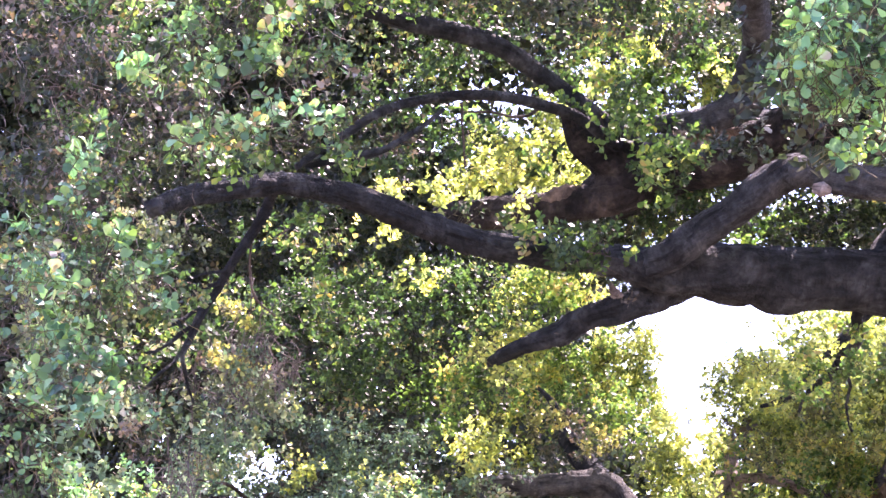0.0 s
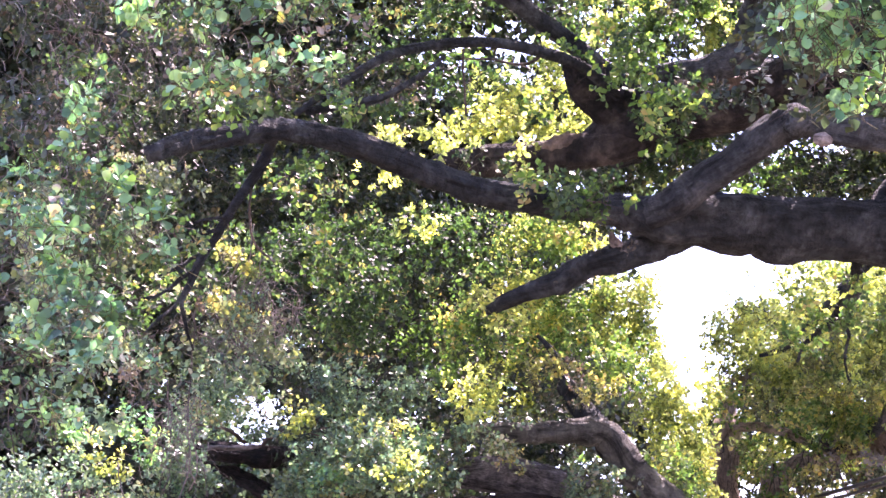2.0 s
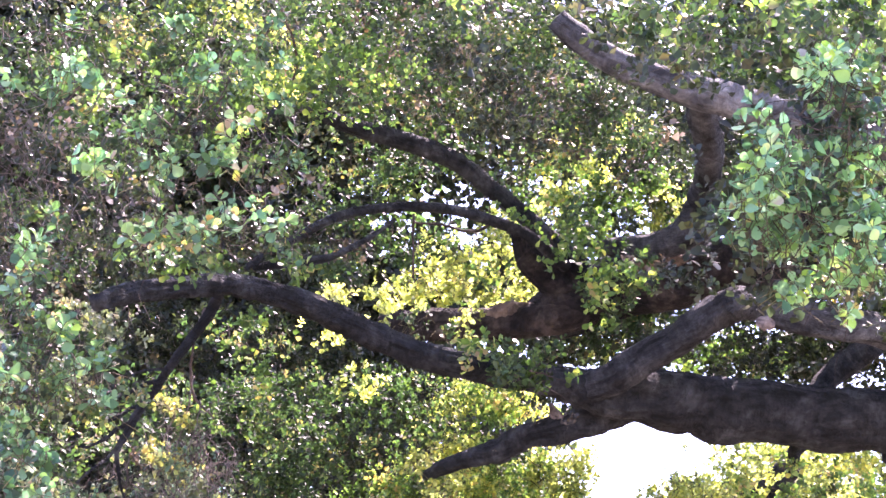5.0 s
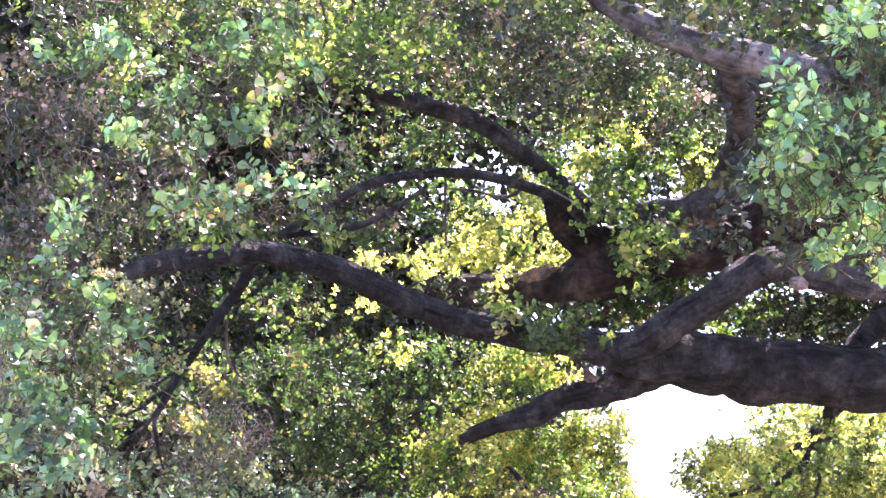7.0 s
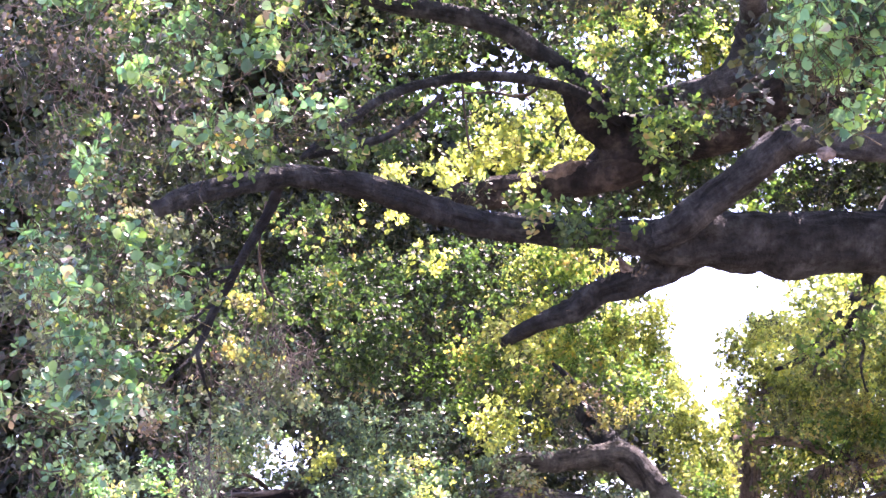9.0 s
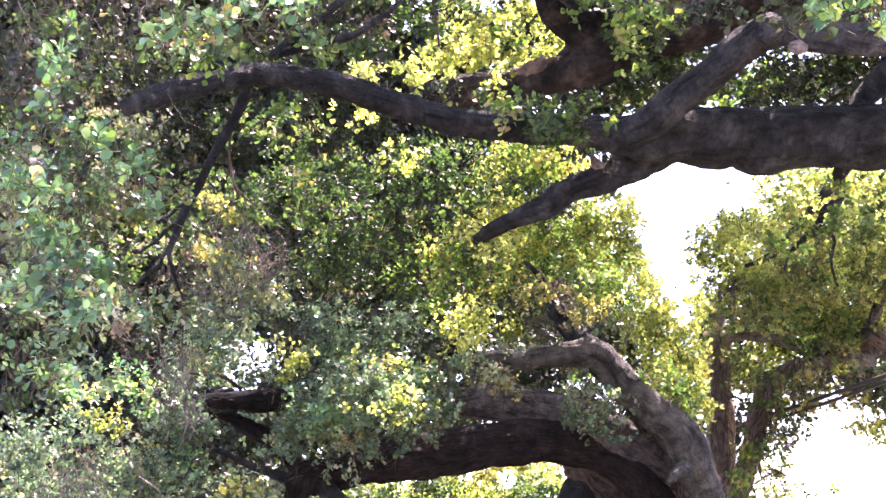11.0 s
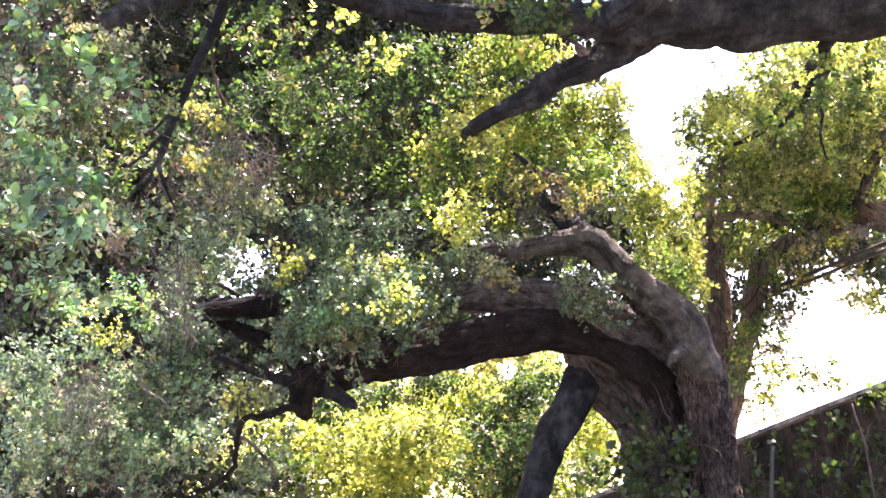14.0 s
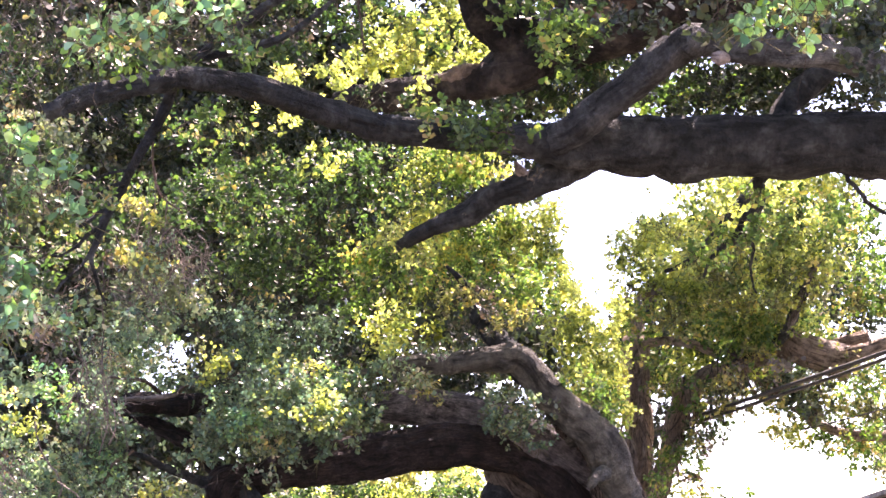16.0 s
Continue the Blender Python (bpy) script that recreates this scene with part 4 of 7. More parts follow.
for k, pts in enumerate((
        [(2.536, 16.142, 3.752, 0.019), (2.583, 16.159, 3.593, 0.011), (2.555, 16.175, 3.443, 0.017), (2.526, 16.192, 3.294, 0.012), (2.579, 16.209, 3.135, 0.011), (2.542, 16.225, 2.987, 0.014), (2.59, 16.242, 2.828, 0.017)],
        [(2.597, 16.142, 3.785, 0.014), (2.602, 16.159, 3.624, 0.015), (2.578, 16.175, 3.466, 0.012), (2.575, 16.192, 3.306, 0.015), (2.533, 16.209, 3.151, 0.016), (2.605, 16.225, 2.982, 0.014), (2.524, 16.242, 2.832, 0.016)],
        [(2.597, 16.142, 3.974, 0.015), (2.647, 16.159, 3.784, 0.016), (2.615, 16.175, 3.604, 0.016), (2.641, 16.192, 3.417, 0.012), (2.582, 16.209, 3.241, 0.019), (2.615, 16.225, 3.054, 0.014), (2.605, 16.242, 2.872, 0.018)],
        [(2.627, 16.142, 3.959, 0.018), (2.647, 16.159, 3.762, 0.016), (2.664, 16.175, 3.565, 0.013), (2.664, 16.192, 3.371, 0.015), (2.649, 16.209, 3.179, 0.016), (2.634, 16.225, 2.988, 0.012), (2.604, 16.242, 2.798, 0.016)],
        [(2.723, 16.142, 4.085, 0.016), (2.757, 16.159, 3.889, 0.018), (2.727, 16.175, 3.703, 0.015), (2.674, 16.192, 3.519, 0.019), (2.637, 16.209, 3.333, 0.014), (2.658, 16.225, 3.141, 0.018), (2.603, 16.242, 2.958, 0.015)],
        [(2.746, 16.142, 3.949, 0.014), (2.706, 16.159, 3.78, 0.019), (2.668, 16.175, 3.61, 0.016), (2.669, 16.192, 3.437, 0.016), (2.644, 16.209, 3.266, 0.018), (2.631, 16.225, 3.095, 0.016), (2.63, 16.242, 2.922, 0.012)],
        [(2.775, 16.142, 3.939, 0.017), (2.716, 16.159, 3.748, 0.019), (2.711, 16.175, 3.551, 0.011), (2.69, 16.192, 3.357, 0.016), (2.742, 16.209, 3.153, 0.014), (2.688, 16.225, 2.963, 0.013), (2.628, 16.242, 2.774, 0.014)],
        [(2.731, 16.142, 3.801, 0.015), (2.719, 16.159, 3.637, 0.017), (2.687, 16.175, 3.475, 0.019), (2.731, 16.192, 3.305, 0.011), (2.718, 16.209, 3.141, 0.018), (2.714, 16.225, 2.977, 0.014), (2.715, 16.242, 2.812, 0.015)],
        [(2.815, 16.142, 3.965, 0.018), (2.775, 16.159, 3.79, 0.016), (2.737, 16.175, 3.614, 0.013), (2.71, 16.192, 3.437, 0.013), (2.717, 16.209, 3.257, 0.011), (2.686, 16.225, 3.081, 0.015), (2.692, 16.242, 2.901, 0.016)],
        [(2.98, 15.742, 3.624, 0.013), (2.98, 15.784, 3.485, 0.013), (2.891, 15.825, 3.357, 0.018), (2.868, 15.867, 3.221, 0.012), (2.843, 15.909, 3.084, 0.011), (2.794, 15.95, 2.95, 0.014), (2.794, 15.992, 2.81, 0.013)],
        [(3.004, 15.742, 3.722, 0.018), (2.929, 15.784, 3.585, 0.014), (2.989, 15.825, 3.431, 0.018), (2.923, 15.867, 3.293, 0.018), (2.901, 15.909, 3.148, 0.019), (2.824, 15.95, 3.01, 0.017), (2.842, 15.992, 2.86, 0.012)],
        [(3.046, 15.742, 3.663, 0.011), (2.978, 15.784, 3.544, 0.012), (2.952, 15.825, 3.42, 0.014), (2.967, 15.867, 3.291, 0.016), (2.849, 15.909, 3.177, 0.012), (2.898, 15.95, 3.043, 0.015), (2.836, 15.992, 2.921, 0.011)],
        [(3.043, 15.742, 3.735, 0.016), (3.028, 15.784, 3.596, 0.016), (2.985, 15.825, 3.46, 0.012), (2.928, 15.867, 3.325, 0.011), (2.9, 15.909, 3.186, 0.018), (2.962, 15.95, 3.037, 0.012), (2.926, 15.992, 2.898, 0.011)],
        [(3.088, 15.742, 3.679, 0.015), (3.06, 15.784, 3.549, 0.018), (2.996, 15.825, 3.423, 0.017), (2.935, 15.867, 3.296, 0.016), (2.928, 15.909, 3.162, 0.014), (2.961, 15.95, 3.024, 0.018), (2.873, 15.992, 2.899, 0.017)],
        [(3.122, 15.742, 3.575, 0.012), (3.091, 15.784, 3.458, 0.013), (3.006, 15.825, 3.347, 0.016), (2.998, 15.867, 3.227, 0.013), (2.994, 15.909, 3.105, 0.018), (2.952, 15.95, 2.988, 0.013), (2.965, 15.992, 2.864, 0.012)],
        [(3.074, 15.742, 3.563, 0.015), (3.057, 15.784, 3.439, 0.017), (3.017, 15.825, 3.318, 0.011), (2.968, 15.867, 3.197, 0.014), (2.993, 15.909, 3.066, 0.011), (2.964, 15.95, 2.942, 0.013), (2.919, 15.992, 2.82, 0.011)],
        [(3.139, 15.742, 3.525, 0.017), (3.125, 15.784, 3.405, 0.014), (3.097, 15.825, 3.286, 0.018), (3.007, 15.867, 3.174, 0.014), (3.014, 15.909, 3.05, 0.013), (2.976, 15.95, 2.931, 0.016), (2.956, 15.992, 2.81, 0.013)])):
    limb("vine_stem", tree_c, pts, M_BARK_VINE, "stringy dry vine stem", 6, 0.15, 0.03, 0.06, 200 + k)

limb("limb", tree_c, [(5.153, 15.382, 2.982, 0.051), (4.78, 15.382, 3.02, 0.056), (4.459, 15.482, 3.071, 0.056), (4.238, 15.682, 3.211, 0.041), (4.066, 15.882, 3.383, 0.026)], M_BARK_VINE, "", 16, 0.2, 0.02, 0.05, 48, 0.01)
limb("limb", tree_c, [(5.244, 15.282, 3.953, 0.091), (4.807, 15.282, 3.836, 0.086), (4.46, 15.382, 3.778, 0.076), (4.176, 15.482, 3.836, 0.061), (4.032, 15.582, 3.993, 0.046), (3.969, 15.682, 4.175, 0.031)], M_BARK_VINE, "", 20, 0.2, 0.02, 0.05, 49, 0.01)
# crowns
NEAR_L = [(-1.55, 6.57, 4.90, 0.27, 0.40, 0.20), (-1.32, 6.49, 4.70, 0.24, 0.30, 0.19), (-1.15, 6.89, 4.63, 0.30, 0.40, 0.25),
     (-0.94, 7.00, 4.94, 0.31, 0.40, 0.26), (-0.68, 7.11, 4.76, 0.28, 0.40, 0.26), (-0.78, 6.78, 4.22, 0.31, 0.30, 0.19),
     (-0.50, 6.90, 4.23, 0.17, 0.30, 0.15), (-0.98, 7.06, 4.25, 0.25, 0.30, 0.14), (-1.61, 7.34, 4.37, 0.21, 0.40, 0.29),
     (-1.65, 7.47, 3.96, 0.24, 0.40, 0.29), (-1.47, 7.48, 3.70, 0.31, 0.30, 0.21), (-0.70, 7.10, 5.24, 0.29, 0.40, 0.16)]
NEAR_L2 = [(-1.75, 7.33, 3.67, 0.28, 0.40, 0.33), (-1.57, 7.57, 3.71, 0.24, 0.30, 0.16), (-1.71, 7.10, 3.33, 0.27, 0.30, 0.22),
     (-1.42, 6.90, 3.14, 0.14, 0.30, 0.14), (-1.75, 7.06, 3.01, 0.24, 0.40, 0.24), (-1.77, 7.30, 2.78, 0.20, 0.30, 0.18),
     (-1.40, 8.32, 3.27, 0.07, 0.20, 0.11)]
SPRAY_L = [(-1.36, 6.65, 4.77, 0.11, 0.10, 0.09), (-1.49, 6.65, 4.69, 0.07, 0.10, 0.05), (-1.06, 6.75, 4.61, 0.04, 0.10, 0.04),
     (-1.36, 6.75, 4.48, 0.08, 0.10, 0.09), (-1.25, 6.85, 4.41, 0.07, 0.10, 0.06), (-0.77, 6.95, 4.52, 0.11, 0.10, 0.09),
     (-0.91, 6.95, 4.98, 0.11, 0.10, 0.07), (-0.73, 6.95, 4.64, 0.08, 0.10, 0.06), (-0.53, 6.95, 4.22, 0.07, 0.10, 0.06),
     (-0.79, 6.85, 4.21, 0.12, 0.10, 0.07), (-1.00, 6.85, 4.22, 0.08, 0.10, 0.06), (-1.13, 6.85, 4.06, 0.08, 0.10, 0.06),
     (-1.52, 6.95, 4.11, 0.07, 0.10, 0.06), (-1.63, 7.05, 4.16, 0.06, 0.10, 0.05), (-1.26, 7.05, 3.66, 0.10, 0.10, 0.07),
     (-1.44, 7.15, 3.80, 0.08, 0.10, 0.06), (-1.66, 7.05, 3.56, 0.09, 0.10, 0.07), (-1.59, 6.95, 3.27, 0.09, 0.10, 0.07),
     (-1.39, 7.05, 3.20, 0.07, 0.10, 0.07), (-1.68, 6.95, 3.40, 0.07, 0.10, 0.06), (-0.53, 7.15, 4.94, 0.07, 0.10, 0.06),
     (-0.70, 7.15, 5.10, 0.07, 0.10, 0.06), (-1.79, 7.15, 3.84, 0.07, 0.10, 0.07), (-1.45, 6.95, 3.01, 0.09, 0.10, 0.08),
     (-1.63, 6.85, 3.05, 0.08, 0.10, 0.08), (-1.23, 7.35, 3.56, 0.06, 0.10, 0.05), (-1.10, 7.05, 4.47, 0.06, 0.10, 0.04),
     (-1.67, 7.25, 4.01, 0.08, 0.10, 0.06)]
NEAR_R_TOP = [(1.48, 5.28, 4.50, 0.31, 0.40, 0.16), (1.09, 5.46, 4.56, 0.17, 0.25, 0.10), (0.92, 5.63, 4.73, 0.19, 0.30, 0.09),
     (0.27, 6.18, 4.89, 0.12, 0.20, 0.07)]
NEAR_R = [(1.21, 4.95, 3.95, 0.09, 0.10, 0.08), (1.36, 4.95, 4.16, 0.10, 0.10, 0.08), (1.14, 4.95, 3.76, 0.08, 0.10, 0.08), (1.53, 5.22, 4.15, 0.22, 0.40, 0.20), (1.36, 5.27, 3.89, 0.23, 0.35, 0.19), (1.54, 5.39, 3.74, 0.24, 0.30, 0.16),
     (1.26, 5.44, 3.80, 0.14, 0.25, 0.12), (1.38, 5.47, 3.63, 0.10, 0.20, 0.06)]
MID_A_LEFT = [(-2.00, 9.49, 5.64, 0.55, 0.80, 0.76), (-1.37, 9.30, 6.31, 0.76, 0.80, 0.38)]
MID_A = [(1.43, 10.78, 6.19, 0.47, 0.40, 0.31),
     (0.04, 11.07, 6.26, 0.79, 0.40, 0.24), (-0.33, 11.19, 5.94, 0.48, 0.40, 0.24), (1.82, 10.99, 6.05, 0.16, 0.30, 0.16),
     (1.00, 10.21, 5.58, 0.22, 0.30, 0.15)]
MID_A2 = [(-2.40, 9.77, 4.52, 0.55, 0.60, 0.62), (-1.99, 9.99, 4.00, 0.52, 0.60, 0.52), (-1.41, 11.34, 4.43, 0.39, 0.50, 0.43),
     (-0.96, 11.22, 5.03, 0.39, 0.40, 0.19), (-0.76, 11.56, 4.62, 0.44, 0.40, 0.36), (0.82, 9.44, 4.39, 0.28, 0.15, 0.15),
     (1.38, 9.86, 5.17, 0.21, 0.20, 0.14), (1.21, 10.09, 5.49, 0.22, 0.20, 0.22), (-0.40, 11.13, 5.42, 0.23, 0.30, 0.19),
     (0.32, 11.52, 5.82, 0.53, 0.40, 0.28), (1.42, 10.33, 5.03, 0.18, 0.20, 0.18)]
CROWN_B_DEEP = [(-0.72, 12.86, 4.50, 0.70, 0.60, 0.52), (-0.14, 12.76, 4.99, 0.65, 0.50, 0.35), (-1.19, 12.73, 4.92, 0.52, 0.40, 0.39)]
CROWN_B = [(0.10, 13.10, 4.41, 0.49, 0.50, 0.49), (0.76, 13.10, 5.17, 0.49, 0.50, 0.31), (1.12, 13.42, 4.60, 0.50, 0.50, 0.41),
     (1.39, 13.20, 4.02, 0.36, 0.40, 0.36), (0.75, 13.31, 4.25, 0.36, 0.40, 0.27),
     (1.95, 13.35, 3.22, 0.22, 0.25, 0.22)]
CROWN_B2 = [(-0.15, 11.98, 3.24, 0.2, 0.20, 0.18), (-0.68, 12.40, 3.71, 0.62, 0.50, 0.42),
     (-0.29, 12.08, 3.29, 0.40, 0.25, 0.17), (-0.95, 12.16, 3.21, 0.37, 0.40, 0.32), (-1.60, 13.12, 3.83, 0.53, 0.50, 0.53),
     (-2.02, 11.73, 3.11, 0.55, 0.50, 0.36), (-2.06, 12.18, 2.64, 0.61, 0.50, 0.45), (-2.64, 11.63, 2.93, 0.63, 0.60, 0.51),
     (-2.82, 12.26, 2.40, 0.83, 0.60, 0.42), (-1.47, 12.67, 4.10, 0.43, 0.40, 0.43), (-0.98, 12.00, 2.79, 0.24, 0.20, 0.16)]
BRIGHT_GAP = [(1.21, 13.45, 4.68, 0.31, 0.25, 0.17), (1.53, 13.65, 4.88, 0.22, 0.17, 0.14), (0.89, 13.45, 4.53, 0.27, 0.21, 0.18),
     (1.66, 13.75, 4.65, 0.18, 0.22, 0.27), (0.95, 13.25, 5.25, 0.35, 0.28, 0.18), (0.59, 13.25, 5.21, 0.26, 0.21, 0.21),
     (1.25, 13.25, 5.20, 0.15, 0.12, 0.13), (1.43, 13.75, 4.46, 0.27, 0.22, 0.27)]
BRIGHT_B = [(1.77, 13.34, 3.46, 0.21, 0.20, 0.14), (1.96, 13.51, 3.56, 0.14, 0.20, 0.14), (2.03, 13.63, 3.98, 0.21, 0.30, 0.28),
     (2.04, 13.70, 3.54, 0.18, 0.30, 0.28), (2.24, 13.91, 3.24, 0.12, 0.25, 0.22), (1.80, 13.41, 4.23, 0.20, 0.30, 0.23),
     (0.21, 12.01, 3.71, 0.19, 0.20, 0.19), (0.61, 13.03, 4.66, 0.27, 0.30, 0.22), (1.83, 13.69, 3.83, 0.28, 0.30, 0.28),
     (1.77, 13.80, 4.38, 0.19, 0.30, 0.28), (1.69, 13.54, 4.71, 0.17, 0.30, 0.23), (1.91, 13.92, 3.58, 0.23, 0.25, 0.23),
     (2.03, 13.63, 3.34, 0.17, 0.20, 0.23)]
CROWN_C = [(2.93, 15.66, 4.99, 0.48, 0.60, 0.43), (3.64, 15.39, 5.06, 0.75, 0.60, 0.43), (4.05, 14.95, 4.65, 0.52, 0.60, 0.63),
     (3.41, 15.97, 4.51, 0.77, 0.50, 0.44), (3.97, 15.59, 4.10, 0.59, 0.50, 0.32), (3.18, 17.51, 4.18, 0.36, 0.30, 0.36),
     (3.22, 16.13, 3.73, 0.33, 0.30, 0.38), (2.63, 17.58, 4.38, 0.27, 0.30, 0.30), (3.78, 16.41, 3.77, 0.67, 0.30, 0.22),
     (4.01, 15.91, 3.13, 0.33, 0.30, 0.16), (3.03, 16.28, 2.52, 0.25, 0.30, 0.27), (3.52, 16.07, 2.50, 0.27, 0.20, 0.12)]
MID_R = [(2.41, 9.10, 6.26, 0.55, 0.50, 0.42), (2.73, 9.31, 5.61, 0.48, 0.50, 0.45), (2.42, 10.30, 6.11, 0.30, 0.50, 0.42),
     (2.32, 10.50, 6.94, 0.24, 0.40, 0.28), (1.48, 10.95, 5.11, 0.27, 0.30, 0.23), (2.78, 12.12, 5.36, 0.47, 0.40, 0.15),
     (3.28, 11.77, 5.39, 0.38, 0.30, 0.14), (1.86, 11.67, 5.36, 0.37, 0.30, 0.16), (1.57, 11.67, 5.47, 0.25, 0.30, 0.20),
     (2.37, 11.97, 5.44, 0.25, 0.30, 0.17), (2.19, 11.89, 6.38, 0.26, 0.40, 0.26)]
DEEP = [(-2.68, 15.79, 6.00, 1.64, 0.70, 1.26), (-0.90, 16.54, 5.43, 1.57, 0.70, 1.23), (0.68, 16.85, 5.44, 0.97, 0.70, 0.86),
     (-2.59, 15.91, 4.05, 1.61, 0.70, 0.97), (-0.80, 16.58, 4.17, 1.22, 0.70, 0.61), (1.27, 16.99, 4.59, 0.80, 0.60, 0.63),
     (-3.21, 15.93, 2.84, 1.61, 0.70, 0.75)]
DEEP2 = [(-2.86, 14.57, 8.36, 1.51, 0.70, 1.34), (-0.98, 15.10, 8.93, 1.55, 0.70, 1.05), (1.15, 15.57, 9.06, 1.48, 0.70, 1.20),
     (-2.75, 15.29, 6.55, 1.40, 0.70, 1.40), (-0.94, 15.99, 6.67, 1.39, 0.70, 1.11), (3.20, 15.79, 9.18, 1.00, 0.60, 1.00),
     (0.77, 16.64, 6.27, 1.14, 0.60, 0.68), (4.35, 15.11, 8.83, 1.03, 0.70, 1.26)]
# Unseen canopy above the view, added to keep sun off the limbs.
OVERHEAD_SHADE = [(x, y + 0.5, z, 1.5, 1.4, 0.6) for x, y, z in ((-4.2, 9.9, 8.0), (-1.6, 10.6, 8.3), (0.8, 10.5, 8.5), (2.6, 10.8, 8.7), (4.4, 11.9, 8.5), (6.2, 12.2, 8.2), (5.2, 10.2, 7.2))]
# Leaf clumps added to shade the left end of the long limb.
LIMB_SHADE = [(-0.9, 8.9, 5.75, 0.8, 0.5, 0.2), (-0.4, 9.4, 6.2, 0.7, 0.5, 0.2)]
# Unseen canopy, added to shade the nearest leaves.
NEAR_SHADE = [(x, y, z, 1.4, 1.3, 0.6) for x, y, z in ((-3.4, 8.9, 8.2), (-1.2, 9.1, 8.2), (0.9, 9.3, 8.2), (2.8, 7.5, 7.2), (3.6, 9.1, 7.6), (2.9, 6.2, 7.4), (1.0, 7.4, 7.8))]

# Unseen sparse canopy over the second tree, added to dapple the sun.
HIGH_SHADE = [(x, 13.5, 10.6, 1.8, 1.6, 0.7) for x in (-5, -1.5, 1.5, 4.8, 7.5)]
SKYLIT = (0, -0.75, 0.65)
SUNWARD = (0.3, 0.1, 0.8)
foliage("crown", tree_a, SPRAY_L, M_LEAF_A, 0.074, 3.2, 8, 1.0, 184, "", 0.06, SKYLIT, True, 60, 4.0, 0.0022)
foliage("crown", tree_a, NEAR_L, M_LEAF_A, 0.056, 0.4, 7, 1.0, 101, "", 0.1, SKYLIT, True, 150, 7.0, 0.002)
foliage("crown", tree_a, NEAR_L2, M_LEAF_A, 0.052, 0.9, 7, 1.0, 102, "", 0.11, SKYLIT, True, 60, 7.0, 0.002)
foliage("crown", tree_a, NEAR_R_TOP, M_LEAF_MID, 0.048, 3.4, 7, 1.0, 176, "", 0.13, SKYLIT, True, 0, 4.0)
# Dark backing layer, colouring in the shade between the near leaves.
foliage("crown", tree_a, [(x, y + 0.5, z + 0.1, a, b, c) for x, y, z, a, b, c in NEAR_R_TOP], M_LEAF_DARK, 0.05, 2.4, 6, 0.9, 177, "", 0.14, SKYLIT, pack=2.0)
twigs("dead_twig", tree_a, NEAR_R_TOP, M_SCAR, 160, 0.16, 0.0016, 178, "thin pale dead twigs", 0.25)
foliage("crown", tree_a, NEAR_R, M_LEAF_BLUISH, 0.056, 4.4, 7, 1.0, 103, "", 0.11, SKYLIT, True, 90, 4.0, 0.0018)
# Same dark backing: shade behind the near sprays is leaf colour.
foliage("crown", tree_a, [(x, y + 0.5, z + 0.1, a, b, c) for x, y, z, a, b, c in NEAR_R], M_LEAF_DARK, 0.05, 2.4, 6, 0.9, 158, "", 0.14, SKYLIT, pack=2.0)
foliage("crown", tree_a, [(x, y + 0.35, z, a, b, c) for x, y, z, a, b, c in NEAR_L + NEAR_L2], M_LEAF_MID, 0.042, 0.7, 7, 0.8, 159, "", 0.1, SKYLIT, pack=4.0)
twigs("dead_twig", tree_a, NEAR_L + NEAR_L2, M_SCAR, 500, 0.16, 0.0016, 160, "thin pale dead twigs", 0.25)
LIMB_LEAF = [(0.82, 9.44, 4.39, 0.26, 0.10, 0.14), (1.33, 9.49, 5.02, 0.24, 0.15, 0.12), (1.13, 9.74, 5.30, 0.21, 0.15, 0.17),
     (1.28, 9.76, 4.89, 0.14, 0.12, 0.14), (-0.60, 9.31, 4.85, 0.16, 0.12, 0.08), (-0.99, 8.03, 4.44, 0.20, 0.15, 0.07),
     (0.53, 9.42, 4.50, 0.16, 0.10, 0.08), (-0.77, 10.63, 4.59, 0.15, 0.10, 0.09),
     (-0.81, 8.72, 4.34, 0.12, 0.08, 0.05)]
MID_LEFT = [(-2.25, 8.54, 5.31, 0.29, 0.50, 0.38), (-1.89, 8.88, 5.23, 0.39, 0.50, 0.29), (-2.11, 8.82, 4.66, 0.41, 0.50, 0.29),
     (-1.53, 9.23, 5.07, 0.36, 0.40, 0.20)]
MID_LOW = [(-1.72, 9.75, 4.69, 0.38, 0.40, 0.21), (-2.27, 8.77, 3.98, 0.31, 0.50, 0.37), (-1.83, 9.47, 4.14, 0.36, 0.40, 0.23),
     (-1.98, 9.15, 3.55, 0.48, 0.50, 0.29), (-1.43, 10.64, 3.83, 0.44, 0.40, 0.29)]
foliage("crown", tree_a, MID_LOW, M_LEAF_PALE, 0.048, 1.5, 6, 0.9, 163, "", 0.16, SKYLIT, pack=5.0)
twigs("dead_twig", tree_a, MID_LOW, M_SCAR, 320, 0.24, 0.0026, 164, "bare pale dead twigs", 0.3)
foliage("crown", tree_a, LIMB_LEAF, M_LEAF_B, 0.055, 2.2, 6, 0.9, 125, "", 0.1, SKYLIT, pack=2.5)
foliage("crown", tree_a, MID_LEFT, M_LEAF_DARK, 0.054, 1.5, 6, 0.9, 126, "", 0.18, SKYLIT, pack=4.0)
foliage("dead_leaves", tree_a, MID_LEFT, M_LEAF_DRY, 0.047, 0.35, 3, 0.6, 146, "withered brown leaves", 0.14, SKYLIT, pack=3.0)
twigs("dead_twig", tree_a, MID_LEFT, M_SCAR, 450, 0.24, 0.0028, 147, "bare pale dead twigs", 0.3)
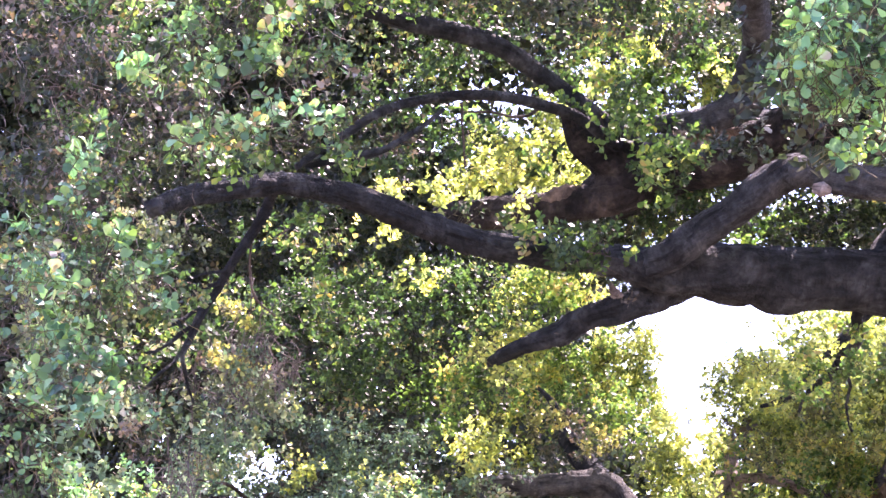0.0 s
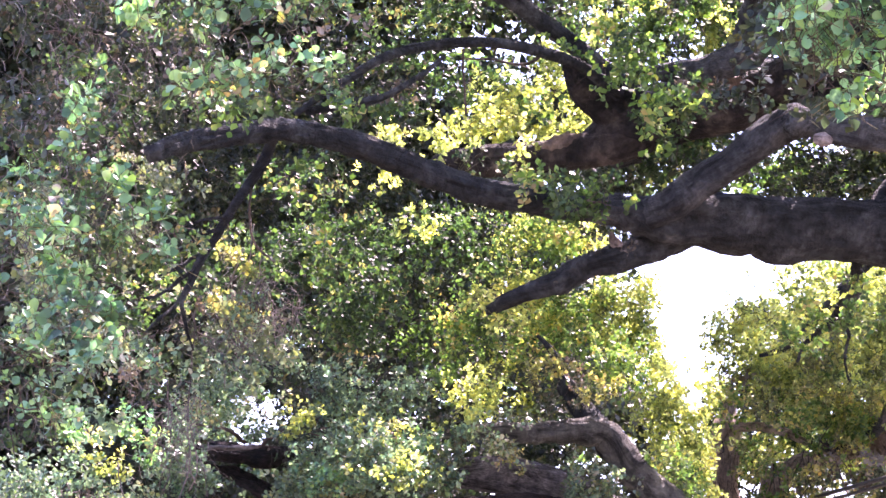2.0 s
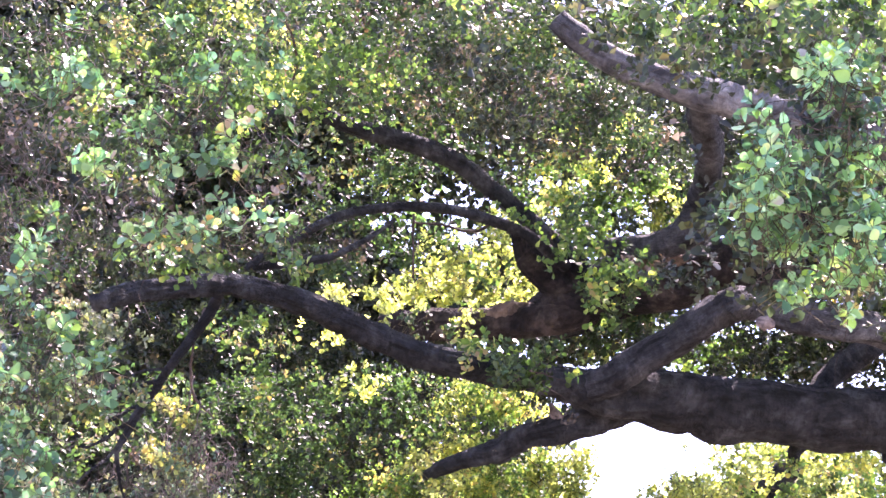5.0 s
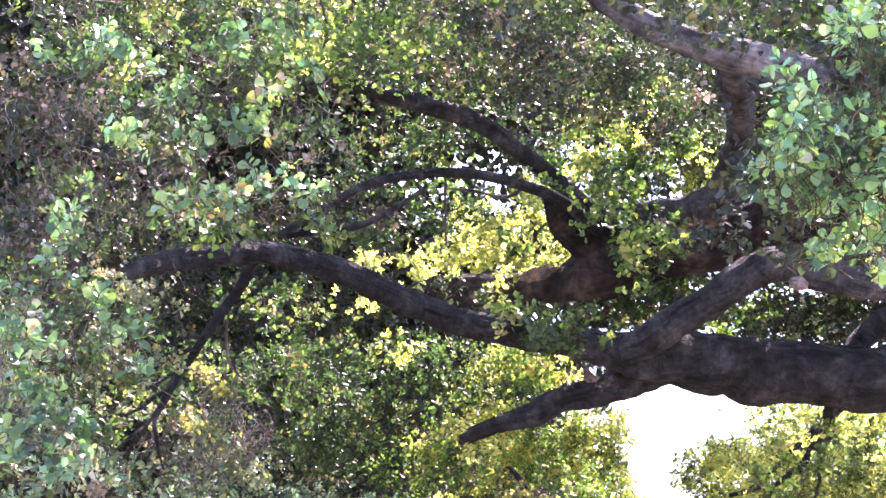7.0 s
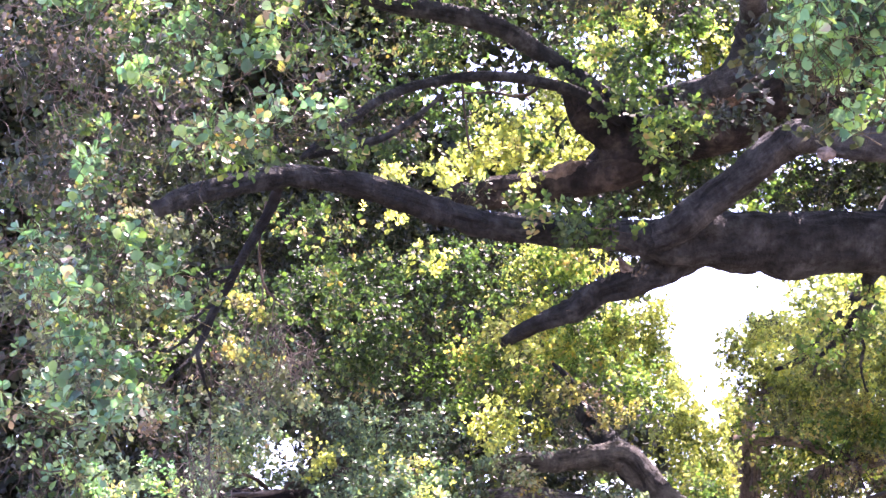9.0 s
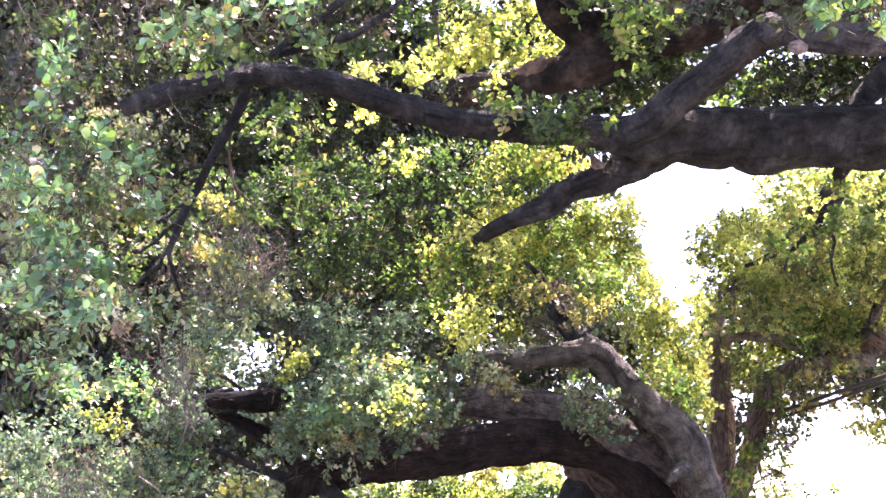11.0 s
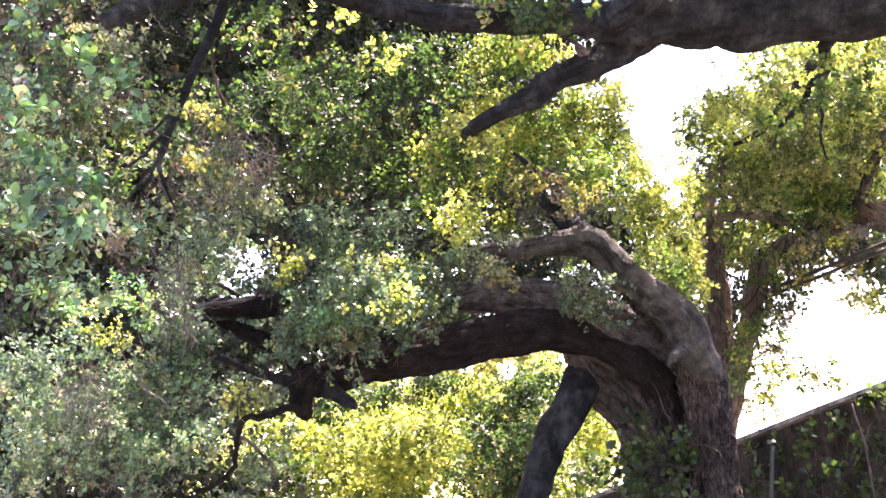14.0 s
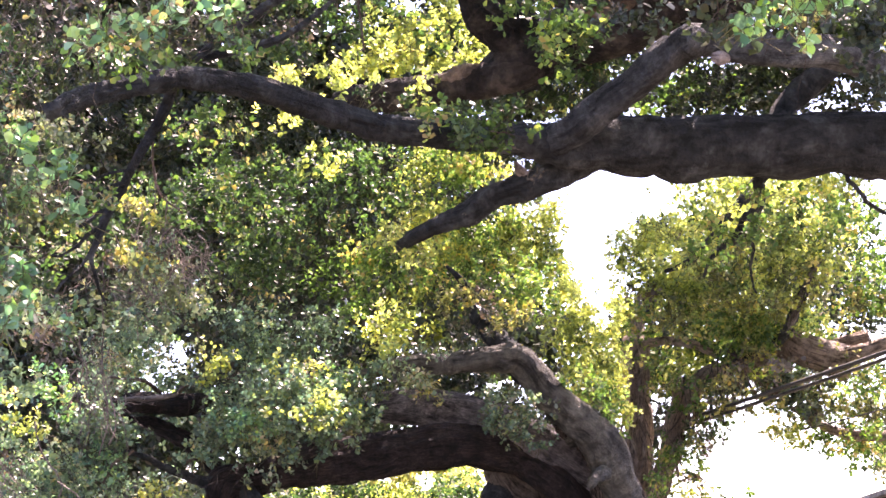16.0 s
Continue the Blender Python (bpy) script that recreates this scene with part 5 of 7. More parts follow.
FILL_A = [(1.26, 12.06, 5.01, 0.33, 0.25, 0.21), (1.41, 11.95, 5.33, 0.33, 0.25, 0.18), (3.47, 11.57, 5.16, 0.25, 0.20, 0.09),
     (1.84, 12.19, 6.85, 0.35, 0.30, 0.40), (2.08, 12.02, 6.65, 0.22, 0.30, 0.30), (1.86, 11.99, 5.61, 0.55, 0.30, 0.25),
     (1.21, 11.95, 5.32, 0.50, 0.30, 0.17), (2.23, 11.85, 5.83, 0.46, 0.30, 0.17), (1.67, 11.80, 6.21, 0.25, 0.30, 0.17),
     (2.71, 11.73, 5.88, 0.42, 0.30, 0.25)]
FILL_A2 = [(2.57, 12.52, 5.53, 0.62, 0.30, 0.19), (2.24, 12.43, 5.34, 0.26, 0.30, 0.13), (2.98, 12.46, 5.42, 0.40, 0.30, 0.15)]
MID_TOP = [(-0.39, 10.23, 6.86, 0.83, 0.60, 0.42), (0.45, 10.47, 6.83, 0.69, 0.50, 0.42), (1.11, 10.08, 6.36, 0.55, 0.50, 0.41),
     (0.01, 10.70, 6.60, 0.47, 0.40, 0.23), (1.65, 10.92, 6.31, 0.24, 0.40, 0.28)]
foliage("crown", tree_a, MID_TOP, M_LEAF_MID, 0.044, 1.6, 6, 0.9, 135, "", 0.22, SKYLIT, pack=5.0)
foliage("dead_leaves", tree_a, MID_TOP, M_LEAF_DRY, 0.044, 0.3, 4, 0.6, 166, "withered brown leaves", 0.14, SKYLIT, pack=3.0)
twigs("dead_twig", tree_a, MID_TOP, M_SCAR, 260, 0.2, 0.0026, 167, "bare pale dead twigs", 0.3)
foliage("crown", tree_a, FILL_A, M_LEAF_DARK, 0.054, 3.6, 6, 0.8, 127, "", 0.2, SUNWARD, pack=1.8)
FILL_A3 = [(3.25, 10.30, 5.20, 0.41, 0.30, 0.26), (2.87, 9.97, 5.21, 0.33, 0.30, 0.15), (3.45, 10.32, 4.96, 0.23, 0.20, 0.11)]
foliage("crown", tree_a, FILL_A3, M_LEAF_B, 0.054, 3.6, 6, 0.9, 129, "", 0.16, SKYLIT, pack=2.5)
FILL_A4 = [(3.71, 11.33, 5.63, 0.33, 0.25, 0.18), (3.41, 11.40, 5.71, 0.25, 0.20, 0.12), (2.94, 11.68, 5.27, 0.37, 0.25, 0.18),
     (3.29, 11.56, 5.35, 0.21, 0.25, 0.17), (3.81, 11.47, 5.10, 0.11, 0.25, 0.17), (3.28, 11.62, 5.15, 0.17, 0.20, 0.10),
     (3.58, 11.57, 5.02, 0.33, 0.20, 0.06), (3.52, 11.47, 5.39, 0.37, 0.20, 0.11)]
foliage("crown", tree_a, FILL_A4, M_LEAF_DARK, 0.054, 4.2, 6, 0.8, 149, "", 0.18, SUNWARD, pack=1.8)
NEAR_R2 = [(2.36, 7.18, 4.19, 0.16, 0.15, 0.08), (2.00, 7.27, 4.24, 0.29, 0.15, 0.08), (2.31, 7.22, 4.11, 0.18, 0.20, 0.16),
     (2.40, 7.26, 3.88, 0.08, 0.15, 0.16), (1.50, 8.33, 4.64, 0.24, 0.15, 0.07)]
foliage("crown", tree_a, NEAR_R2, M_LEAF_DARK, 0.047, 3.2, 6, 1.0, 150, "", 0.12, SKYLIT, pack=3.0)
PLUG_A = [(2.05, 12.76, 5.85, 0.49, 0.20, 0.18), (2.45, 12.79, 5.53, 0.54, 0.20, 0.16), (2.91, 12.68, 5.59, 0.54, 0.20, 0.20),
     (2.25, 12.49, 6.50, 0.27, 0.20, 0.27), (1.18, 12.86, 5.87, 0.36, 0.20, 0.18), (1.49, 12.94, 5.53, 0.40, 0.20, 0.13),
     (3.02, 12.44, 6.21, 0.45, 0.20, 0.31)]
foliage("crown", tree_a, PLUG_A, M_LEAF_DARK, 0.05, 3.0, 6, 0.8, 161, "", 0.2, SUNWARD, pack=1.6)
foliage("crown", tree_a, FILL_A2, M_LEAF_B, 0.054, 2.2, 6, 0.8, 128, "", 0.2, SUNWARD, pack=2.5)
foliage("crown", tree_a, MID_A_LEFT, M_LEAF_MID, 0.046, 1.9, 6, 0.8, 197, "", 0.2, SUNWARD)
foliage("crown", tree_a, MID_A[:1] + MID_A[3:], M_LEAF_B, 0.047, 1.9, 6, 0.8, 104, "", 0.24, SUNWARD)
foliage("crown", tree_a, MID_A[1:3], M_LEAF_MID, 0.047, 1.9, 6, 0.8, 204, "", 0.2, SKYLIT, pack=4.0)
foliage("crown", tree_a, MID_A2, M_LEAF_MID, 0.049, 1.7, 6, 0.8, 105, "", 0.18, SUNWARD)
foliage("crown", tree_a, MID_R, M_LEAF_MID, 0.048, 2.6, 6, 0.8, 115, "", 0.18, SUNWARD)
# Inner crown's shade comes from this darker leaf colour.
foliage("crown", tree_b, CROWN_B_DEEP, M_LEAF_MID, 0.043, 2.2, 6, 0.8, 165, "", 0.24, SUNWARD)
foliage("crown", tree_b, CROWN_B, M_LEAF_B, 0.043, 2.3, 6, 0.8, 106, "", 0.26, SUNWARD)
foliage("crown", tree_b, CROWN_B2, M_LEAF_SILVER, 0.042, 2.1, 6, 0.9, 107, "", 0.26, SKYLIT)
# Sunlit patches of the crown, made by leaf colour.
BRIGHT_A = [(1.56, 11.27, 5.08, 0.17, 0.15, 0.09), (0.39, 11.86, 5.56, 0.25, 0.20, 0.15), (0.71, 11.80, 5.67, 0.16, 0.20, 0.12),
     (0.26, 11.81, 5.71, 0.21, 0.20, 0.16), (1.44, 11.47, 6.61, 0.21, 0.20, 0.21), (1.63, 11.37, 6.78, 0.15, 0.20, 0.12),
     (1.92, 11.55, 6.25, 0.12, 0.20, 0.12), (0.06, 12.13, 5.69, 0.25, 0.20, 0.17), (0.60, 11.86, 5.82, 0.25, 0.20, 0.25),
     (2.07, 11.56, 6.18, 0.17, 0.15, 0.17), (0.95, 12.20, 6.00, 0.30, 0.30, 0.30), (0.76, 12.11, 6.27, 0.26, 0.25, 0.17),
     (1.09, 12.28, 5.72, 0.30, 0.25, 0.17), (-0.81, 11.16, 6.98, 0.33, 0.25, 0.20), (-1.27, 10.58, 7.14, 0.32, 0.25, 0.12)]
BRIGHT_A2 = [(0.53, 11.86, 5.76, 0.29, 0.30, 0.29), (0.28, 11.82, 5.89, 0.25, 0.30, 0.15), (1.13, 11.24, 6.15, 0.24, 0.25, 0.20),
     (-0.35, 11.73, 5.53, 0.16, 0.20, 0.12), (-0.44, 11.82, 5.22, 0.15, 0.20, 0.08), (-0.21, 12.28, 5.09, 0.17, 0.20, 0.13)]
BRIGHT_LOW = [(-0.85, 22.96, 2.50, 0.83, 0.30, 0.42), (-0.63, 23.96, 2.70, 0.87, 0.40, 0.63), (0.23, 24.93, 3.30, 1.32, 0.80, 0.49),
     (-0.92, 25.45, 2.79, 1.35, 0.80, 0.84), (1.31, 25.87, 3.68, 0.77, 0.80, 0.34), (-2.27, 24.86, 2.92, 1.32, 0.80, 0.82),
     (2.05, 24.39, 2.34, 0.57, 0.60, 0.89), (-3.59, 23.71, 2.71, 1.27, 0.80, 0.71), (0.80, 25.47, 2.36, 1.35, 0.80, 0.76),
     (-1.62, 25.87, 3.57, 1.20, 0.80, 0.43)]
HEDGE_BASE = [(-0.64, 24.98, 1.36, 2.47, 0.80, 0.82), (-3.13, 24.30, 1.65, 1.62, 0.80, 0.73), (1.91, 24.41, 1.17, 0.97, 0.60, 0.73)]
FRONT_B = [(-0.92, 11.97, 2.57, 0.14, 0.10, 0.10), (-1.14, 11.90, 2.63, 0.14, 0.10, 0.12), (-0.16, 12.09, 3.22, 0.32, 0.20, 0.18),
     (-0.62, 11.91, 2.89, 0.20, 0.15, 0.20), (-0.62, 11.84, 2.63, 0.10, 0.10, 0.10), (-1.02, 11.98, 3.00, 0.24, 0.20, 0.28),
     (1.07, 12.46, 3.07, 0.23, 0.12, 0.19), (0.50, 12.16, 3.31, 0.09, 0.10, 0.12), (-1.25, 11.99, 3.47, 0.32, 0.20, 0.12),
     (-0.72, 11.98, 3.17, 0.28, 0.20, 0.20)]
foliage("crown", tree_b, FRONT_B, M_LEAF_PALE, 0.042, 2.0, 6, 0.9, 139, "", 0.16, SKYLIT, pack=4.0)
FRESH = [(-2.03, 11.31, 3.25, 0.31, 0.20, 0.18), (-1.96, 11.61, 2.33, 0.26, 0.20, 0.23), (-1.75, 11.70, 2.89, 0.16, 0.15, 0.20),
     (-2.37, 11.02, 3.35, 0.23, 0.20, 0.19), (-0.84, 11.78, 3.10, 0.24, 0.20, 0.20), (-0.30, 11.78, 3.27, 0.24, 0.20, 0.14)]
foliage("crown", tree_b, FRESH, M_LEAF_A, 0.044, 1.5, 6, 1.0, 170, "", 0.13, SKYLIT, pack=5.0)
SUNLIT_FRONT = [(0.47, 10.35, 5.18, 0.16, 0.13, 0.12), (0.58, 10.35, 5.01, 0.12, 0.10, 0.08), (0.43, 10.45, 4.98, 0.08, 0.10, 0.06),
     (0.44, 10.45, 5.39, 0.16, 0.13, 0.12), (0.30, 10.55, 5.28, 0.12, 0.10, 0.12), (0.15, 10.55, 5.10, 0.08, 0.10, 0.07),
     (-0.34, 9.85, 4.84, 0.13, 0.10, 0.13), (-0.09, 9.95, 4.81, 0.13, 0.11, 0.07), (0.66, 10.75, 5.50, 0.11, 0.10, 0.11)]
OLIVE_LOW = [(-2.73, 11.29, 2.52, 0.26, 0.21, 0.22), (-2.81, 11.19, 2.19, 0.22, 0.18, 0.15), (-2.41, 11.39, 2.15, 0.23, 0.18, 0.15),
     (-1.94, 12.89, 2.38, 0.26, 0.20, 0.20), (-1.65, 12.89, 2.77, 0.30, 0.24, 0.21), (-2.10, 11.49, 2.04, 0.23, 0.18, 0.10),
     (-1.36, 12.89, 2.26, 0.21, 0.20, 0.26), (-1.55, 12.89, 2.08, 0.26, 0.20, 0.17), (-2.80, 11.19, 2.78, 0.15, 0.12, 0.15),
     (-1.29, 10.59, 3.96, 0.12, 0.14, 0.17), (-1.53, 10.79, 3.66, 0.14, 0.11, 0.11), (-1.89, 10.59, 3.52, 0.14, 0.11, 0.10),
     (-1.33, 12.99, 2.69, 0.21, 0.17, 0.17)]
CANOPY_C = [(3.04, 15.59, 4.29, 0.31, 0.25, 0.21), (3.47, 15.39, 4.25, 0.36, 0.28, 0.20), (3.20, 15.29, 3.64, 0.25, 0.20, 0.13),
     (3.61, 15.19, 3.78, 0.20, 0.16, 0.13), (2.77, 15.59, 3.58, 0.09, 0.25, 0.31), (3.37, 15.19, 4.59, 0.30, 0.24, 0.20),
     (3.79, 14.99, 4.24, 0.25, 0.20, 0.20)]
BRANCH_LEAF = [(2.46, 10.19, 4.09, 0.13, 0.11, 0.10), (2.42, 10.79, 3.99, 0.18, 0.14, 0.14), (2.60, 10.29, 3.96, 0.17, 0.14, 0.14),
     (2.38, 10.99, 4.16, 0.15, 0.12, 0.11), (2.76, 10.19, 4.02, 0.13, 0.11, 0.10), (2.31, 11.19, 3.97, 0.11, 0.10, 0.11)]
LIMB_TUFT_B = [(0.99, 12.29, 3.21, 0.14, 0.11, 0.09), (1.15, 12.29, 3.04, 0.19, 0.15, 0.16), (1.26, 12.24, 2.84, 0.10, 0.10, 0.07),
     (0.97, 12.39, 3.01, 0.14, 0.11, 0.10), (1.24, 12.19, 3.18, 0.10, 0.10, 0.06)]
DRY_TUFT_B = [(0.48, 12.09, 3.31, 0.08, 0.10, 0.12), (0.54, 12.09, 3.17, 0.03, 0.10, 0.05)]
FORK_GREEN = [(1.70, 12.39, 3.20, 0.16, 0.13, 0.15), (1.83, 12.49, 3.03, 0.14, 0.12, 0.15), (1.86, 12.49, 2.85, 0.06, 0.10, 0.09),
     (1.54, 12.39, 3.26, 0.10, 0.10, 0.08)]
DRAPE_B = [(-0.05, 11.89, 3.10, 0.20, 0.16, 0.17), (-0.28, 11.79, 2.95, 0.19, 0.16, 0.19), (-0.49, 11.79, 2.86, 0.12, 0.11, 0.13),
     (0.10, 11.99, 3.07, 0.08, 0.10, 0.10), (-0.11, 11.89, 2.90, 0.08, 0.10, 0.09), (-0.53, 11.79, 3.06, 0.19, 0.16, 0.16)]
WINDOW_A = [(2.02, 12.05, 6.49, 0.14, 0.15, 0.14), (1.98, 12.05, 6.35, 0.12, 0.15, 0.10), (2.10, 12.15, 6.68, 0.08, 0.15, 0.08)]
BEHIND_A = [(1.72, 12.55, 6.43, 0.18, 0.15, 0.11), (1.54, 12.55, 6.48, 0.17, 0.13, 0.11), (1.83, 12.55, 6.68, 0.17, 0.17, 0.21), (1.60, 12.35, 6.64, 0.20, 0.16, 0.20), (1.07, 12.35, 6.80, 0.25, 0.20, 0.20),
     (0.91, 12.55, 6.49, 0.17, 0.13, 0.12)]
C_RIGHT = [(4.40, 15.18, 3.29, 0.30, 0.24, 0.17), (4.62, 15.08, 3.19, 0.20, 0.18, 0.22), (4.16, 15.38, 3.43, 0.14, 0.11, 0.11),
     (4.70, 15.28, 2.77, 0.13, 0.16, 0.20), (4.64, 15.18, 3.58, 0.30, 0.24, 0.15), (4.49, 14.78, 4.14, 0.24, 0.20, 0.20),
     (4.07, 14.78, 4.47, 0.24, 0.20, 0.17)]
C_EDGE = [(2.66, 15.79, 4.87, 0.16, 0.13, 0.16), (2.59, 15.89, 4.62, 0.13, 0.13, 0.17), (2.78, 15.59, 5.00, 0.15, 0.12, 0.14),
     (2.65, 15.99, 4.42, 0.10, 0.15, 0.19), (2.92, 15.39, 5.12, 0.17, 0.14, 0.12)]
LIMB_FRONT = [(0.19, 10.35, 4.95, 0.14, 0.11, 0.08), (0.37, 10.35, 4.88, 0.10, 0.10, 0.06), (0.97, 10.15, 4.76, 0.13, 0.11, 0.05),
     (1.34, 10.05, 5.18, 0.10, 0.10, 0.10), (1.57, 9.95, 5.12, 0.13, 0.11, 0.07)]
HORN_LEAF = [(0.87, 12.29, 3.94, 0.16, 0.13, 0.14), (1.00, 12.19, 3.70, 0.12, 0.10, 0.09), (0.68, 12.29, 3.87, 0.12, 0.10, 0.12),
     (1.19, 12.29, 3.83, 0.15, 0.12, 0.14)]
SUNNY = [(-0.32, 11.50, 3.08, 0.31, 0.15, 0.13), (-0.08, 11.97, 3.35, 0.20, 0.20, 0.18), (-0.49, 11.95, 3.44, 0.20, 0.20, 0.14),
     (-1.06, 12.01, 3.48, 0.20, 0.20, 0.16), (-2.23, 11.29, 3.06, 0.23, 0.20, 0.15), (-1.46, 11.87, 2.55, 0.20, 0.20, 0.16)]
GREYISH = [(-1.83, 8.26, 3.16, 0.34, 0.30, 0.23), (-1.41, 8.73, 3.29, 0.24, 0.25, 0.18), (-1.94, 7.98, 3.36, 0.19, 0.25, 0.17),
     (-1.63, 8.75, 2.93, 0.27, 0.25, 0.15)]
foliage("crown", tree_a, GREYISH, M_LEAF_SILVER, 0.048, 0.9, 6, 1.0, 179, "", 0.12, SKYLIT, pack=6.0)
SILVERY = [(-0.28, 11.60, 3.06, 0.35, 0.20, 0.16), (-1.85, 11.23, 2.26, 0.38, 0.20, 0.26), (-2.36, 11.12, 2.47, 0.41, 0.20, 0.23),
     (-1.13, 11.65, 3.14, 0.35, 0.20, 0.23), (-0.53, 11.67, 3.28, 0.35, 0.20, 0.19), (-2.52, 10.85, 2.83, 0.30, 0.20, 0.22),
     (-1.22, 11.77, 2.83, 0.24, 0.15, 0.16)]
foliage("crown", tree_b, SILVERY, M_LEAF_SILVER, 0.043, 1.5, 6, 1.0, 175, "", 0.13, SKYLIT, pack=5.0)
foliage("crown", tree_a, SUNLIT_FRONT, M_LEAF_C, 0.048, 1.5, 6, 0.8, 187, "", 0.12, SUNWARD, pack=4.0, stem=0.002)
foliage("crown", tree_b, OLIVE_LOW, M_LEAF_SILVER, 0.044, 1.5, 6, 0.9, 188, "", 0.15, SKYLIT, pack=4.0, stem=0.002)
foliage("crown", tree_c, CANOPY_C, M_LEAF_OLIVE, 0.05, 1.6, 6, 0.9, 189, "", 0.2, SKYLIT, pack=3.0, stem=0.003)
foliage("crown", tree_a, BRANCH_LEAF, M_LEAF_B, 0.046, 1.3, 6, 0.9, 190, "", 0.13, SKYLIT, pack=4.0, stem=0.002)
foliage("crown", tree_b, LIMB_TUFT_B, M_LEAF_SILVER, 0.04, 2.2, 6, 1.0, 191, "", 0.08, SKYLIT, pack=4.0, stem=0.002)
foliage("dead_leaves", tree_b, DRY_TUFT_B, M_LEAF_OLIVE, 0.036, 1.6, 5, 0.8, 192, "yellowing dry leaves", 0.05, SKYLIT, pack=4.0, stem=0.002)
foliage("crown", tree_b, FORK_GREEN, M_LEAF_B, 0.042, 2.2, 6, 0.9, 193, "", 0.1, SKYLIT, pack=4.0, stem=0.002)
foliage("crown", tree_b, DRAPE_B, M_LEAF_SILVER, 0.046, 1.7, 7, 1.0, 194, "", 0.1, SKYLIT, pack=4.0, stem=0.002)
foliage("crown", tree_a, WINDOW_A, M_LEAF_C, 0.05, 7.0, 6, 0.8, 195, "", 0.14, SUNWARD, pack=3.0)
foliage("crown", tree_a, BEHIND_A, M_LEAF_MID, 0.046, 2.4, 6, 0.8, 196, "", 0.18, SUNWARD, pack=3.0)
foliage("crown", tree_c, C_RIGHT, M_LEAF_OLIVE, 0.05, 1.5, 6, 0.9, 198, "", 0.17, SKYLIT, pack=3.0, stem=0.003)
foliage("crown", tree_c, C_EDGE, M_LEAF_C, 0.048, 2.0, 6, 0.9, 199, "", 0.16, SKYLIT, pack=3.0, stem=0.003)
foliage("crown", tree_a, LIMB_FRONT, M_LEAF_MID, 0.046, 1.5, 6, 0.9, 200, "", 0.1, SKYLIT, pack=4.0, stem=0.002)
foliage("crown", tree_b, HORN_LEAF, M_LEAF_OLIVE, 0.04, 1.4, 6, 0.9, 201, "", 0.1, SKYLIT, pack=4.0, stem=0.002)
TOP_DARK = [(0.57, 9.55, 6.22, 0.38, 0.30, 0.25), (1.06, 9.55, 6.17, 0.25, 0.20, 0.21), (0.32, 9.55, 6.44, 0.29, 0.23, 0.13), (0.84, 9.75, 5.94, 0.26, 0.21, 0.13)]
# Dark leaf fill; two tufts are added to keep sun off the limb.
UNDER_FORK = [(2.50, 11.47, 5.38, 0.17, 0.14, 0.07), (2.74, 11.47, 5.21, 0.23, 0.18, 0.08), (2.97, 11.47, 5.06, 0.23, 0.18, 0.08), (2.33, 10.20, 5.13, 0.2, 0.2, 0.08), (2.47, 10.41, 5.56, 0.2, 0.2, 0.08), (3.52, 11.58, 5.27, 0.23, 0.18, 0.10), (3.22, 11.58, 5.21, 0.15, 0.12, 0.08), (3.71, 11.58, 5.07, 0.11, 0.10, 0.06), (2.35, 11.45, 5.07, 0.17, 0.14, 0.06), (2.66, 11.45, 5.10, 0.21, 0.17, 0.07), (2.05, 11.35, 5.12, 0.11, 0.10, 0.07), (2.32, 11.45, 5.01, 0.23, 0.18, 0.06), (2.72, 11.45, 5.03, 0.27, 0.21, 0.07), (3.14, 11.45, 5.04, 0.24, 0.19, 0.07), (1.66, 10.75, 4.98, 0.14, 0.11, 0.09)]
foliage("crown", tree_a, TOP_DARK, M_LEAF_DARK, 0.044, 1.3, 6, 0.9, 202, "", 0.16, SKYLIT, pack=4.0, stem=0.002)
foliage("crown", tree_a, UNDER_FORK, M_LEAF_DARK, 0.05, 3.6, 6, 0.8, 203, "", 0.14, SKYLIT, pack=2.0)
HEDGE_SHADE = [(0.58, 22.39, 2.51, 0.46, 0.30, 0.33), (0.34, 22.39, 2.09, 0.44, 0.30, 0.30), (1.07, 22.39, 2.64, 0.22, 0.30, 0.33), (1.34, 22.59, 3.25, 0.22, 0.30, 0.37), (1.52, 22.79, 3.70, 0.23, 0.30, 0.15), (1.76, 22.39, 1.94, 0.30, 0.30, 0.30)]
HEDGE_TOP = [(0.43, 23.99, 3.66, 0.40, 0.40, 0.21), (0.80, 23.99, 3.78, 0.40, 0.40, 0.17), (1.24, 23.99, 3.77, 0.44, 0.40, 0.17)]
LIMB_TIP = [(0.26, 10.29, 3.95, 0.09, 0.10, 0.05), (0.37, 10.39, 3.89, 0.10, 0.10, 0.07), (0.23, 10.39, 4.05, 0.08, 0.10, 0.06)]
# Added dark leaves stand in for the shaded hollow below the arch.
HOLLOW_B = [(0.76, 13.29, 3.46, 0.22, 0.20, 0.11), (0.51, 13.29, 3.48, 0.13, 0.20, 0.07)]
foliage("crown", tree_a, LIMB_TIP, M_LEAF_C, 0.042, 3.5, 6, 0.8, 207, "", 0.1, SKYLIT, pack=3.0, stem=0.002)
foliage("crown", tree_b, HOLLOW_B, M_LEAF_DARK, 0.05, 5.0, 6, 0.8, 208, "", 0.1, SUNWARD, pack=2.0)
ARCH_LEAF = [(0.23, 11.99, 3.43, 0.18, 0.15, 0.10), (0.40, 11.99, 3.34, 0.12, 0.10, 0.06), (0.10, 11.99, 3.35, 0.14, 0.11, 0.10), (0.55, 12.09, 3.54, 0.10, 0.10, 0.05), (0.49, 11.99, 3.28, 0.06, 0.10, 0.09)]
